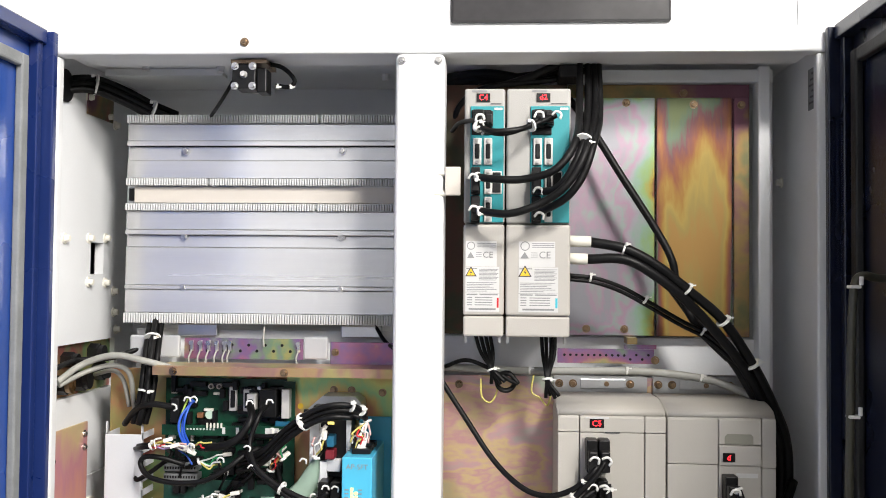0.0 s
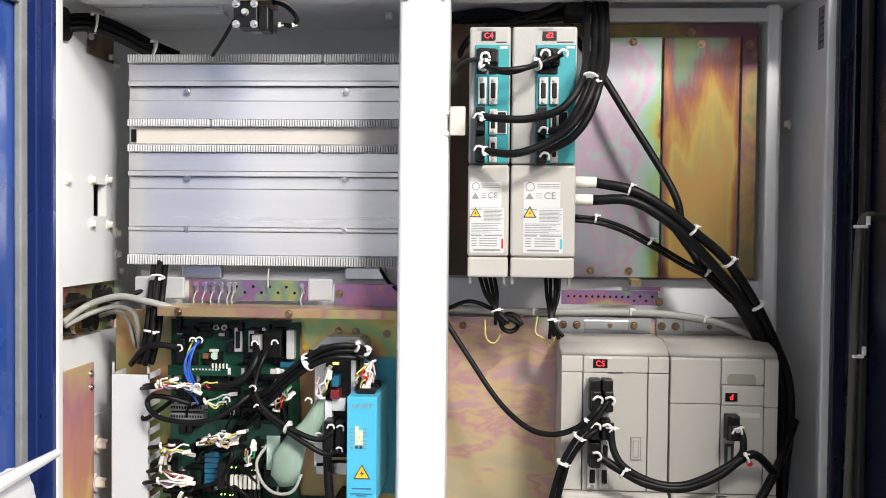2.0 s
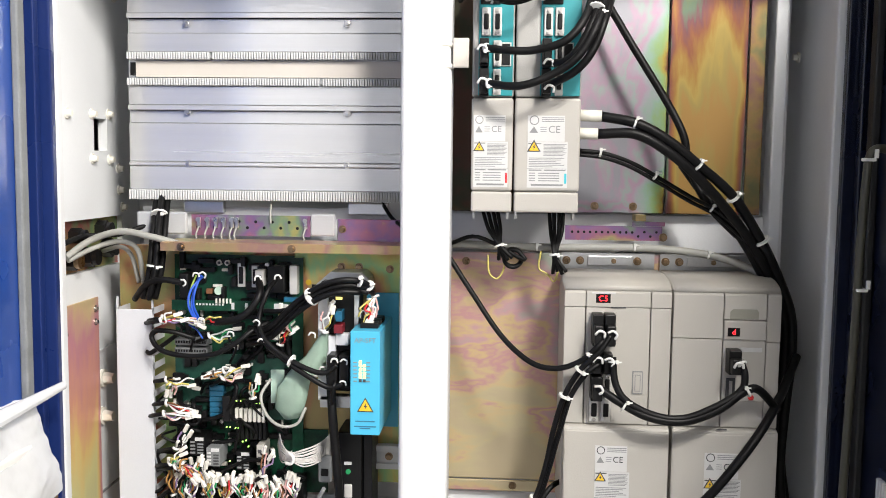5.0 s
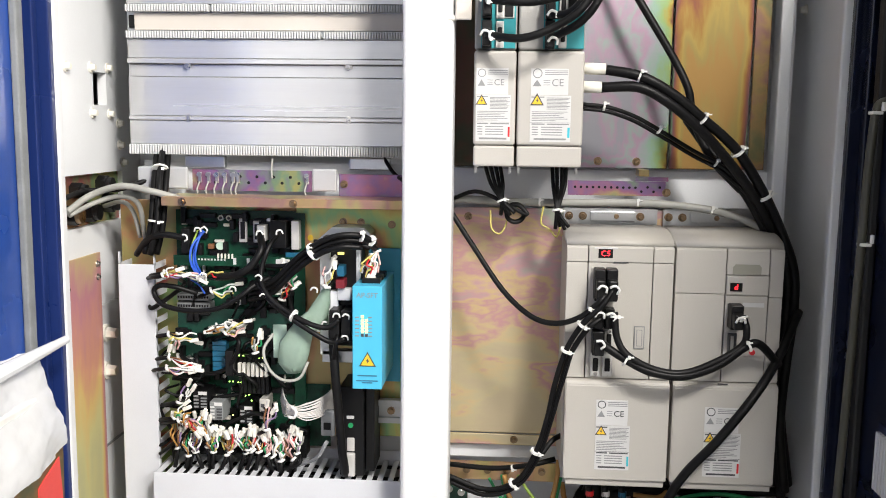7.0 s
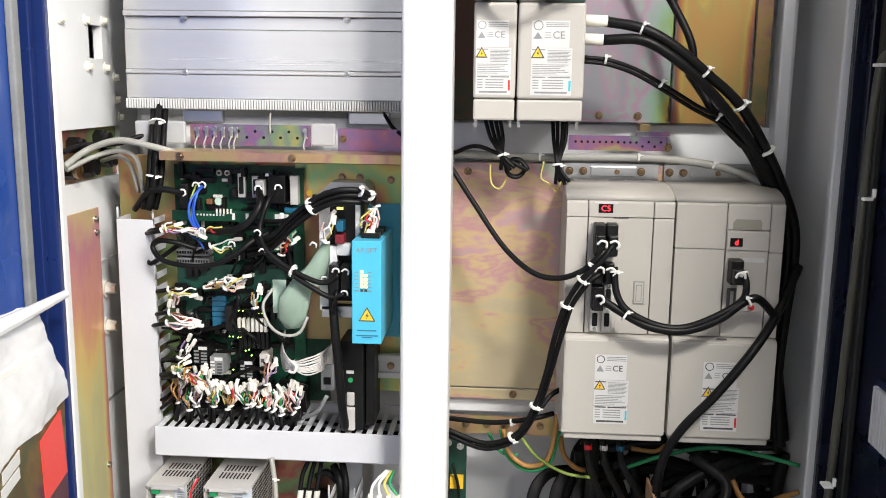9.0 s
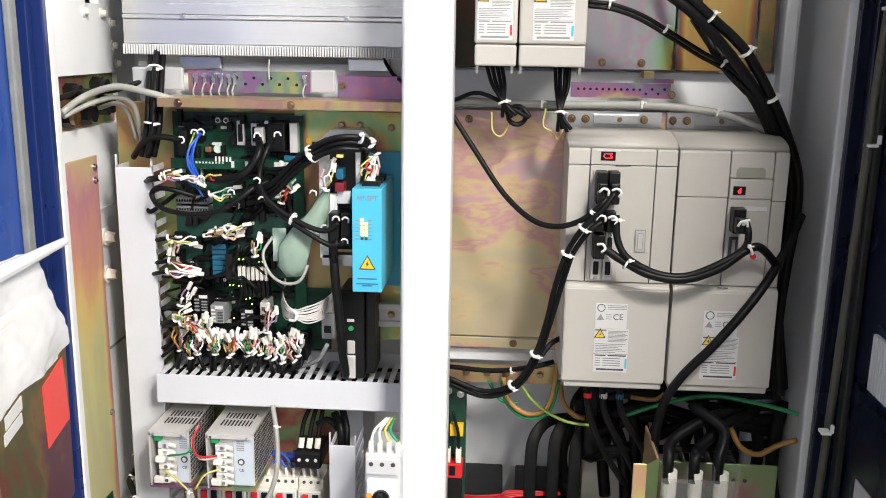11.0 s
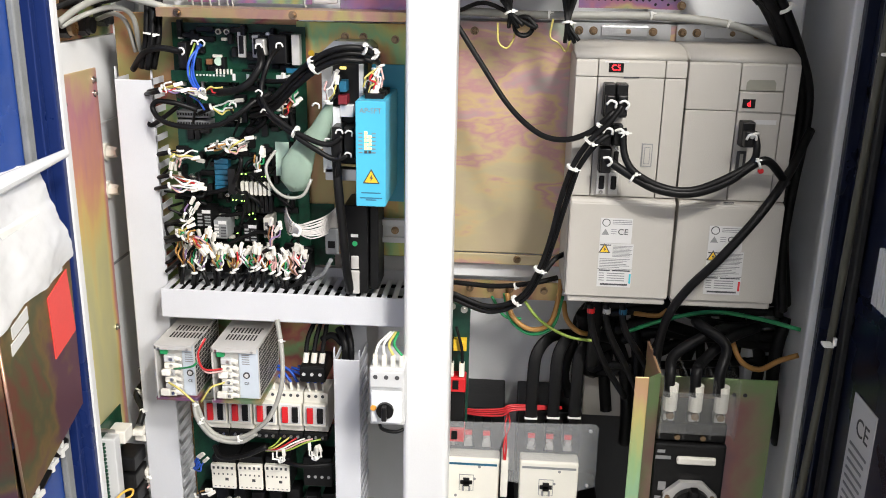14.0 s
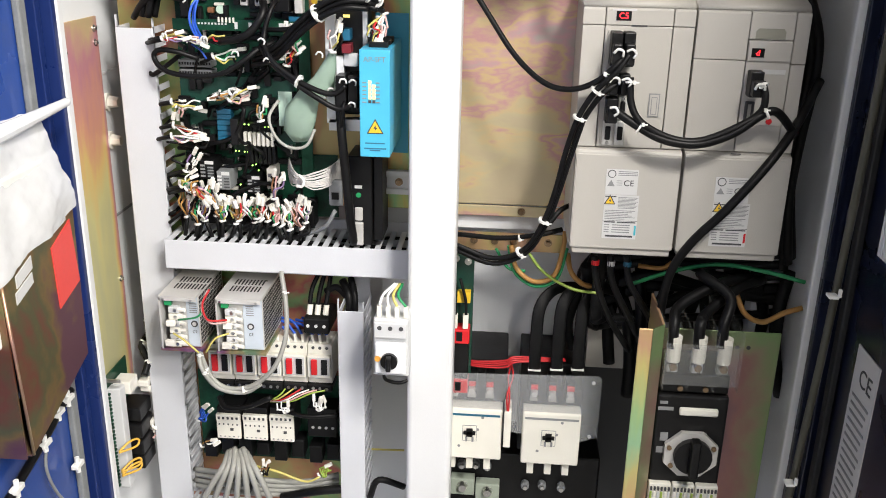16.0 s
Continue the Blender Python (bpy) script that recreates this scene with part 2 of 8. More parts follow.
GOLD_P = chromate("chromate_bracket_violet", ((0.36, (0.44, 0.42, 0.16)), (0.42, (0.24, 0.36, 0.22)), (0.49, (0.28, 0.17, 0.34)), (0.56, (0.42, 0.18, 0.26)), (0.62, (0.50, 0.40, 0.20)), (0.70, (0.24, 0.36, 0.22))), 7.0)
GOLD_S = chromate("chromate_side_plate", ((0.0, (0.529, 0.460, 0.230)), (0.14, (0.598, 0.437, 0.253)), (0.28, (0.552, 0.253, 0.299)), (0.44, (0.690, 0.345, 0.230)), (0.58, (0.736, 0.529, 0.207)), (0.74, (0.644, 0.598, 0.287)), (0.92, (0.552, 0.529, 0.299))), 6.0, stretch=(1, 1.6, 0.5), metal=0.25, rim=("y", (1.395, 1.540, 0.5, 1.400), (0.03, 0.03, 0.1, 0.34), 0.8))
GOLD_B = chromate("chromate_tray", ((0.38, (0.192, 0.160, 0.072)), (0.46, (0.256, 0.096, 0.064)), (0.54, (0.160, 0.160, 0.080)), (0.60, (0.288, 0.192, 0.080)), (0.68, (0.192, 0.088, 0.120))), 4.5, rough=0.42)
# plate behind the upper drives: deep shade put into the olive stops
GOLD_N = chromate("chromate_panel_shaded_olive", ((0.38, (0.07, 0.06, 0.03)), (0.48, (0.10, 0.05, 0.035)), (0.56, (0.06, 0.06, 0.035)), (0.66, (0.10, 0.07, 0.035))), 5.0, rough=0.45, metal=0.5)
GOLD_R = chromate("chromate_iridescent", ((0.0, (0.62, 0.42, 0.20)), (0.14, (0.66, 0.40, 0.24)), (0.30, (0.66, 0.58, 0.22)), (0.44, (0.40, 0.60, 0.28)), (0.58, (0.36, 0.60, 0.36)), (0.72, (0.64, 0.58, 0.24)), (0.90, (0.66, 0.44, 0.22))), 6.0, stretch=(3.0, 1, 0.5), metal=0.45, shift=(0.4, 0, 0.3), rim=("x", (0.1, 0.4, 0.5, 0.995), (0.1, 0.1, 0.1, 0.30), 0.7))
GOLD_Q = chromate("chromate_plate_rose", ((0.0, (0.30, 0.50, 0.20)), (0.15, (0.36, 0.48, 0.24)), (0.35, (0.46, 0.38, 0.26)), (0.55, (0.48, 0.26, 0.24)), (0.75, (0.38, 0.22, 0.24)), (0.92, (0.24, 0.20, 0.22))), 8.0, stretch=(1.5, 1, 1.0), rim=("x", (0.2, 0.46, 0.5, 0.945), (0.1, 0.10, 0.1, 0.10), 0.8))


# ---------- mesh helpers ----------
def bm_new():
    return bmesh.new()


def box(bm, x0, x1, y0, y1, z0, z1, bev=0.0, segs=2):
    r = bmesh.ops.create_cube(bm, size=1.0)
    vs = r["verts"]
    for v in vs:
        v.co = Vector((x0 + (v.co.x + 0.5) * (x1 - x0), y0 + (v.co.y + 0.5) * (y1 - y0), z0 + (v.co.z + 0.5) * (z1 - z0)))
    if bev:
        es = list({e for v in vs for e in v.link_edges})
        bmesh.ops.bevel(bm, geom=es, offset=bev, segments=segs, affect="EDGES", profile=0.5)
    return bm


def cyl(bm, p, axis, r, h, segs=14, r2=None):
    """A cylinder from p along axis 'x', 'y' or 'z' (or a vector), h long."""
    ax = {"x": Vector((1, 0, 0)), "y": Vector((0, 1, 0)), "z": Vector((0, 0, 1))}.get(axis) if isinstance(axis, str) else Vector(axis).normalized()
    m = Matrix.Translation(Vector(p) + ax * h / 2) @ ax.to_track_quat("Z", "Y").to_matrix().to_4x4()
    bmesh.ops.create_cone(bm, cap_ends=True, segments=segs, radius1=r, radius2=r if r2 is None else r2, depth=h, matrix=m)
    return bm


def smooth_path(pts, n=6):
    pts = [Vector(p) for p in pts]
    if len(pts) < 3:
        return pts
    q = [2 * pts[0] - pts[1]] + pts + [2 * pts[-1] - pts[-2]]
    out = []
    for i in range(1, len(q) - 2):
        a, b, c, d = q[i - 1:i + 3]
        for k in range(n):
            t = k / n
            out.append(0.5 * ((2 * b) + (c - a) * t + (2 * a - 5 * b + 4 * c - d) * t * t + (3 * b - a - 3 * c + d) * t ** 3))
    out.append(pts[-1])
    return out


def tube(bm, pts, r, segs=8, n=6, flat=1.0, ref=(0.3, 0.9, 0.2)):
    path = smooth_path(pts, n)
    rings = []
    for i, p in enumerate(path):
        d = (path[min(i + 1, len(path) - 1)] - path[max(i - 1, 0)]).normalized()
        u = d.cross(Vector(ref))
        if u.length < 1e-4:
            u = d.cross(Vector((1, 0, 0)))
        u.normalize()
        w = u.cross(d)
        rings.append([bm.verts.new(p + (u * math.cos(a) + w * math.sin(a) * flat) * r) for a in (2 * math.pi * k / segs for k in range(segs))])
    for a, b in zip(rings, rings[1:]):
        for k in range(segs):
            f = bm.faces.new((a[k], a[(k + 1) % segs], b[(k + 1) % segs], b[k]))
            f.smooth = True
    bm.faces.new(rings[0])
    bm.faces.new(list(reversed(rings[-1])))
    return bm


def prism(bm, pts, axis, a, b):
    """A flat polygon swept from a to b along an axis; pts are the two other coordinates."""
    def co(p, v):
        return {"x": (v, p[0], p[1]), "y": (p[0], v, p[1]), "z": (p[0], p[1], v)}[axis]
    va, vb = [bm.verts.new(co(p, a)) for p in pts], [bm.verts.new(co(p, b)) for p in pts]
    n = len(pts)
    bm.faces.new(va)
    bm.faces.new(list(reversed(vb)))
    for i in range(n):
        bm.faces.new((va[i], vb[i], vb[(i + 1) % n], va[(i + 1) % n]))
    return bm


def mesh_of(bm, name, material):
    bmesh.ops.recalc_face_normals(bm, faces=bm.faces)
    me = bpy.data.meshes.new(name)
    bm.to_mesh(me)
    bm.free()
    if material:
        me.materials.append(material)
    return me


def thing(name, loc, label, category, group="", kind=""):
    ob = new(name)
    ob.empty_display_size = 0.02
    ob.location = loc
    return tagged(ob, label, category, group, kind)


def part(name, bm, material, parent, label="", m=None):
    """One mesh object under a thing or a part, its mesh in world places (or moved by m)."""
    me = bm if isinstance(bm, bpy.types.Mesh) else mesh_of(bm, name, material)
    ob = new(name, me)
    ob.parent = parent
    if parent.type == "EMPTY":
        ob.matrix_parent_inverse = Matrix.Translation(parent.location).inverted()
    if m is not None:
        ob.matrix_basis = m
    return tagged(ob, label)


def solo(name, bm, material, label, category="", group="", kind=""):
    ob = new(name, mesh_of(bm, name, material))
    return tagged(ob, label, category, group, kind)


def plain_box(x0, x1, y0, y1, z0, z1, bev=0.0, segs=2):
    return box(bm_new(), x0, x1, y0, y1, z0, z1, bev, segs)


def words(body, parent, at, size, material, rx=90, rz=0, label="", align="CENTER"):
    d = bpy.data.curves.new("lettering", "FONT")
    d.body, d.size, d.align_x, d.align_y, d.extrude = body, size, align, "CENTER", 0.0002
    d.materials.append(material)
    ob = new("lettering", d)
    ob.parent = parent
    if parent.type == "EMPTY":
        ob.matrix_parent_inverse = Matrix.Translation(parent.location).inverted()
    ob.matrix_basis = pose(*at, rx, 0, rz)
    return tagged(ob, label)


def screw_mesh(name, r, h, material, hexa=False):
    bm = bm_new()
    cyl(bm, (0, 0, 0), "y", r * 1.45, -0.25 * h, 14)
    cyl(bm, (0, -0.25 * h, 0), "y", r, -0.75 * h, 6 if hexa else 14, r * 0.8)
    if not hexa:
        box(bm, -r * 0.55, r * 0.55, -h * 1.06, -h * 0.9, -r * 0.12, r * 0.12)
    return mesh_of(bm, name, material)


SCREW = screw_mesh("screw", 0.0042, 0.005, STEEL)
SCREWB = screw_mesh("screw_brass", 0.0046, 0.006, BRASS)
BOLT = screw_mesh("bolt", 0.0062, 0.010, CREAM)
NUT = screw_mesh("nut", 0.011, 0.022, CREAM, True)


def screw(parent, x, y, z, me=None, rz=0, name="screw"):
    return part(name, me or SCREW, None, parent, "", pose(x, y, z, 0, 0, rz))


def tie_on(parent, pts, k, r, width=0.003, tail=True, name="cable_tie"):
    """A nylon tie round the cable at the share k of its way."""
    path = smooth_path(pts, 6)
    i = max(1, min(len(path) - 2, round(k * (len(path) - 1))))
    d = (path[i + 1] - path[i - 1]).normalized()
    bm = bm_new()
    cyl(bm, path[i] - d * width / 2, d, r * 1.05, width, 12)
    if tail:
        side = d.cross(Vector((0, 1, 0)))
        side = side.normalized() if side.length > 0.01 else Vector((1, 0, 0))
        c = path[i] + side * r * 0.7 - Vector((0, r, 0))
        box(bm, c.x - 0.002, c.x + 0.002, c.y - 0.002, c.y + 0.002, c.z - 0.0025, c.z + 0.0025)
        box(bm, c.x + 0.0015, c.x + 0.0065, c.y - 0.001, c.y + 0.0005, c.z - 0.001, c.z + 0.001)
    return part(name, bm, TIE, parent, "white nylon cable tie")


def cable(name, pts, r, material, label, ties=(), group="cables", category="cable", segs=9, flat=1.0, end=None):
    t = thing(name, pts[0], label, category, group)
    part("sheath", tube(bm_new(), pts, r, segs, 6, flat), material, t)
    for k in ties:
        tie_on(t, pts, k, r)
    return t


# ---------- room ----------
def plain(name, x0, x1, y0, y1, z0, z1, material, label, category="", bev=0.0):
    return solo(name, plain_box(x0, x1, y0, y1, z0, z1, bev), material, label, category, "", "structure")


CONCRETE = mat("workshop_floor", (0.27, 0.27, 0.262), 0.55, 0, 0.2, 3, 0.05, 60)
ROOMWALL = mat("workshop_wall", (0.55, 0.55, 0.555), 0.7, 0, 0.05, 2, 0.03, 40)
plain("floor", -5, 5, -4, 6, -0.1, 0, CONCRETE, "grey concrete workshop floor", "floor")
plain("ceiling", -5, 5, -4, 6, 3.6, 3.7, ROOMWALL, "white workshop ceiling", "ceiling")
# unseen wall sections, coloured to show as bands in the reflecting sheets
PANELW = mat("white_reflection_panels", (0.82, 0.82, 0.81), 0.6)
PANELB = mat("blue_wall_panels", (0.20, 0.29, 0.62), 0.5)
PANELP = mat("pale_blue_reflection_panels", (0.55, 0.58, 0.66), 0.5)
for i, (xa, xb, m, lab) in enumerate((
        (-5, -2.60, PANELW, "unseen white wall section added to brighten reflections"), (-2.60, -2.47, PANELW, "white column of the workshop wall"),
        (-2.47, -1.98, PANELB, "blue panel of the workshop wall"), (-1.98, -1.84, PANELW, "white column of the workshop wall"),
        (-1.84, -1.42, PANELP, "pale blue panel of the workshop wall"), (-1.42, 0.3, PANELP, "unseen pale blue wall section added to brighten reflections"),
        (0.3, 1.25, PANELW, "white panel of the workshop wall"), (1.25, 5, ROOMWALL, "grey workshop wall behind the camera"))):
    plain("wall_south_%d" % (i + 1), xa, xb, -4.1, -4, 0, 3.6, m, lab, "wall")
plain("wall_north", -5, 5, 6, 6.1, 0, 3.6, ROOMWALL, "pale workshop wall", "wall")
plain("wall_west", -5.1, -5, -4, 6, 0, 3.6, ROOMWALL, "pale workshop wall", "wall")
plain("wall_east", 5, 5.1, -4, 6, 0, 3.6, ROOMWALL, "pale workshop wall", "wall")

# ---------- cabinet shell ----------
FY = 1.355
XL, XR = -0.706, 0.488
cab = thing("control_cabinet", (-0.11, 1.6, 0.12), "white powder-coated steel control cabinet standing open", "cabinet")
part("back_wall", plain_box(XL - 0.002, XR + 0.002, 1.735, 1.75, 0.15, 2.02), GREYWALL, cab)
for (y0, y1, z0, z1) in ((1.377, 1.733, 0.152, 1.444), (1.377, 1.733, 1.534, 1.649), (1.377, 1.543, 1.651, 1.705), (1.595, 1.733, 1.651, 1.705), (1.377, 1.733, 1.707, 2.01), (1.377, 1.415, 1.446, 1.532), (1.65, 1.733, 1.446, 1.532)):
    part("side_wall", plain_box(XL - 0.016, XL, y0, y1, z0 - 0.001, z1 + 0.001), GREYWALL, cab, "light grey side wall sheet")
part("side_wall", plain_box(XR, XR + 0.016, 1.37, 1.733, 0.152, 2.01), GREYWALL, cab)
part("roof", plain_box(XL - 0.016, XR + 0.016, 1.388, 1.733, 2.012, 2.0255), GREYWALL, cab)
part("bottom", plain_box(XL, XR, 1.37, 1.733, 0.12, 0.15), GREYWALL, cab)
part("top_rail", plain_box(XL - 0.012, XR + 0.012, FY, 1.385, 1.988, 2.026, 0.004), WHITE, cab, "white folded top rail")
part("roof_rail", plain_box(0.11, 0.45, 1.505, 1.535, 1.9745, 1.996, 0.002), GREYWALL, cab, "light grey rail under the roof")
part("roof_rib", plain_box(-0.478, -0.432, 1.451, 1.732, 2.003, 2.0115, 0.001), GREYWALL, cab)
part("roof_rib", plain_box(-0.69, -0.48, 1.55, 1.58, 1.999, 2.0115, 0.001), GREYWALL, cab)
for x, y in ((-0.465, 1.49), (-0.60, 1.51), (-0.20, 1.60), (0.445, 1.47)):
    part("roof_bolt", cyl(bm_new(), (x, y, 2.003 if x < -0.43 and x > -0.48 else 2.0115), "z", 0.007, -0.012, 10, 0.006), WHITE, cab, "white-painted bolt head")
part("top_return", plain_box(-0.674, 0.467, 1.387, 1.45, 1.992, 1.996), GREYWALL, cab)
part("post", plain_box(XL - 0.012, -0.677, FY + 0.002, 1.375, 0.12, 1.986, 0.003), WHITE, cab)
part("post", plain_box(0.469, XR + 0.012, FY + 0.002, 1.375, 0.12, 1.986, 0.003), WHITE, cab)
part("centre_post", plain_box(-0.154, -0.079, FY - 0.006, 1.41, 0.12, 1.9865, 0.009, 4), WHITE, cab, "white rounded centre post")
part("inner_post", plain_box(0.425, 0.445, 1.50, 1.54, 0.2, 2.0, 0.003), GREYWALL, cab)
part("inner_post", plain_box(0.452, 0.466, 1.56, 1.6, 0.2, 2.0, 0.003), GREYWALL, cab)
for x in (-0.144, -0.089):
    screw(cab, x, FY - 0.006, 1.975, None, 0)
screw(cab, -0.386, FY, 2.006, SCREWB)
# machine panelling above
hood = thing("machine_cover", (-0.1, 1.42, 2.03), "white machine cover with a dark window above the cabinet", "machine")
part("panel", plain_box(-1.6, 1.4, 1.40, 1.43, 2.03, 3.0), WHITE, hood)
part("window", plain_box(-0.073, 0.264, 1.392, 1.399, 2.044, 2.5, 0.004), DARKGLASS, hood, "dark smoked window")
part("seam", plain_box(0.455, 0.462, 1.397, 1.3995, 2.035, 3.0), GREYWALL, hood)
part("body", plain_box(-1.6, 1.4, 1.80, 3.2, 0, 3.0, 0.01), WHITE, hood)
part("top_cover", plain_box(-1.6, 1.4, 1.431, 1.799, 2.96, 3.0), WHITE, hood)
part("end_cover", plain_box(-1.6, -1.57, 1.431, 1.799, 0, 2.955), WHITE, hood)
part("end_cover", plain_box(1.37, 1.4, 1.431, 1.799, 0, 2.955), WHITE, hood)
part("side_panel", plain_box(-1.6, XL - 0.018, 1.40, 1.43, 0, 2.03), WHITE, hood)
part("side_panel", plain_box(XR + 0.018, 1.4, 1.40, 1.43, 0, 2.03), WHITE, hood)


# ---------- doors ----------
def door(name, side, x_in, flange_x, label, m_in, seal, edge):
    """side -1: hinged at the west post, +1: at the east post; both stand open at a right angle."""
    s = side
    d = thing(name, (x_in + s * 0.03, 1.34, 0.14), label, "cabinet door", "", "structure")
    def b(xa, xb, *r):
        return plain_box(min(xa, xb), max(xa, xb), *r)
    part("skin", b(x_in, x_in + s * 0.004, 0.70, 1.336, 0.14, 2.02), m_in, d)
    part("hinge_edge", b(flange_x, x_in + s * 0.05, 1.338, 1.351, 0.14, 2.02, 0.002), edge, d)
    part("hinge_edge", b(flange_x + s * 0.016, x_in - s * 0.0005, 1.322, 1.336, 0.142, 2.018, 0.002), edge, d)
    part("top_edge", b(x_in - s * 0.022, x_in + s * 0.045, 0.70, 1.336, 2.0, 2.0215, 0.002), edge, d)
    part("gasket", b(x_in - s * 0.012, x_in - s * 0.0005, 1.285, 1.305, 0.16, 1.975, 0.003), seal, d, "rubber door seal")
    part("gasket", b(x_in - s * 0.012, x_in - s * 0.0005, 0.72, 1.284, 1.955, 1.975, 0.003), seal, d)
    return d


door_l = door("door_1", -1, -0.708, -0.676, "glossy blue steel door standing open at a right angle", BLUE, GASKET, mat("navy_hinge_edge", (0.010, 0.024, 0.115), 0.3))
door_r = door("door_2", 1, 0.508, 0.478, "blue steel door standing open at a right angle, its shade put into the paint", SHADEBLUE, SHADESEAL, SHADEBLUE)

# ---------- mounting panels ----------
def panel(name, x0, x1, y0, z0, z1, material, label, screws=()):
    p = thing(name, ((x0 + x1) / 2, y0, z0), label, "mounting plate")
    part("sheet", plain_box(x0, x1, y0, y0 + 0.004, z0, z1, 0.001, 1), material, p)
    for x, z in screws:
        screw(p, x, y0, z, SCREWB)
    return p


panel("mounting_plate", 0.118, 0.259, 1.507, 1.557, 1.9495, GOLD_UR, "rose and green iridescent zinc-plated mounting plate", ((0.148, 1.568), (0.21, 1.568), (0.212, 1.941)))
panel("mounting_plate", 0.262, 0.384, 1.507, 1.557, 1.9495, GOLD_UO, "amber iridescent zinc-plated mounting plate", ((0.322, 1.938),))
panel("mounting_plate", 0.387, 0.412, 1.507, 1.557, 1.9495, GOLD_B, "narrow iridescent zinc-plated mounting strip", ((0.399, 1.937),))
panel("mounting_plate", 0.117, 0.414, 1.513, 1.90, 1.9725, GOLD_B, "olive zinc-plated strip behind the mounting plates", ((0.307, 1.958),))
panel("mounting_plate", -0.10, 0.116, 1.507, 1.557, 1.972, GOLD_N, "zinc-plated mounting plate behind the upper drives, shade put into its colour", ())
panel("mounting_plate", -0.145, 0.44, 1.50, 1.108, 1.49, GOLD_L, "gold zinc-plated mounting plate behind the lower drives", ((0.022, 1.10), (-0.06, 1.475)))
panel("mounting_plate", -0.145, 0.44, 1.497, 1.088, 1.1065, GOLD_L, "gold zinc-plated lower flange", ((0.023, 1.098),))
panel("mounting_plate", -0.35, -0.157, 1.514, 1.09, 1.482, GOLD_V, "dark iridescent zinc-plated plate beside the circuit board", ((-0.188, 1.457), (-0.24, 1.46), (-0.27, 1.46)))
panel("mounting_plate", -0.277, -0.157, 1.512, 1.50, 1.54, GOLD_P, "violet and green iridescent zinc-plated bracket", ((-0.268, 1.523),))
panel("mounting_plate", -0.66, -0.35, 1.53, 0.99, 1.49, GOLD_D, "dark zinc-plated plate behind the circuit boards", ())
panel("mounting_plate", -0.66, -0.26, 1.55, 0.45, 0.98, GOLD_D, "iridescent zinc-plated plate behind the switchgear", ())
for x0, x1, y0, z0, z1, lab in ((-0.628, -0.157, 1.56, 1.47, 1.556, "light grey painted cross rail"), (-0.145, 0.44, 1.53, 1.492, 1.553, "light grey cross rail behind the earth bar"), (-0.23, 0.16, 1.6, 0.76, 1.086, "light grey inner plate"), (0.06, 0.44, 1.615, 0.35, 0.757, "dark grey lower inner plate, darkened further for its shade"), (-0.145, 0.44, 1.512, 1.06, 1.087, "white painted cross rail")):
    # the lower plate's grey also holds the shade at the cabinet foot
    m = GREYWALL if "dark" not in lab else mat("dark_grey_shaded_sheet", (0.035, 0.037, 0.04), 0.55)
    solo("inner_plate", plain_box(x0, x1, y0, y0 + 0.006, z0, z1, 0.001, 1), m, lab, "sheet")
pocket = thing("cable_clamp_rail", (0.15, 1.62, 0.84), "beige painted steel bracket behind the flat cables", "bracket")
part("bracket", plain_box(0.155, 0.225, 1.54, 1.6, 0.79, 0.87, 0.002), BEIGE, pocket)

# ---------- terminal strips with aluminium covers, behind the west bay's top ----------
strip = thing("finned_cover_panel", (-0.4, 1.53, 1.565), "brushed aluminium stepped cover panel with trunking finger strips", "cover panel")
X0, X1 = -0.634, -0.157
ROWZ = ((1.814, 1.905, 1.864), (1.583, 1.758, None))
steps = ((1.879, 1.908, 0.0), (1.870, 1.879, -0.004), (1.846, 1.870, 0.005), (1.815, 1.846, 0.0), (1.727, 1.759, 0.0), (1.718, 1.727, -0.004), (1.697, 1.718, 0.005), (1.632, 1.697, 0.0), (1.625, 1.632, -0.003), (1.585, 1.625, 0.0))
for z0, z1, dy in steps:
    part("cover_step", plain_box(X0, X1, 1.52 + dy, 1.532 + dy, z0 + 0.0006, z1, 0.001, 1), ALU, strip)
part("backing", plain_box(X0 - 0.004, X1, 1.533, 1.545, 1.57, 1.915), ALUP, strip)
part("label_strip", plain_box(-0.622, X1, 1.524, 1.532, 1.774, 1.801), STRIP, strip, "cream blank label strip")
part("end_slot", plain_box(-0.631, -0.622, 1.5225, 1.532, 1.777, 1.798), BLACK, strip)
for x in (-0.532, -0.262):
    for z in (1.862, 1.716, 1.629):
        screw(strip, x, 1.52, z)
finger = plain_box(-0.0015, 0.0015, -0.006, 0.006, -0.006, 0.006, 0.0008, 1)
FINGER = mesh_of(finger, "finger", DUCTW)
for z, dz, cnt, gap in ((1.9165, 0.0075, 108, (75,)), (1.8085, 0.0065, 108, (32,)), (1.7655, 0.0065, 108, (74,)), (1.5765, 0.009, 108, ())):
    row = part("finger_strip", plain_box(X0, X1, 1.523, 1.531, z - dz * 0.35, z + dz * 0.35), DUCTW, strip, "pale grey comb strip")
    for i in range(cnt):
        if i in gap:
            continue
        part("finger", FINGER, None, row, "", Matrix.Translation((X0 + (i + 0.5) * (X1 - X0) / cnt, 1.518, z)) @ Matrix.Diagonal((1.0, 1.0, dz / 0.0065, 1)))

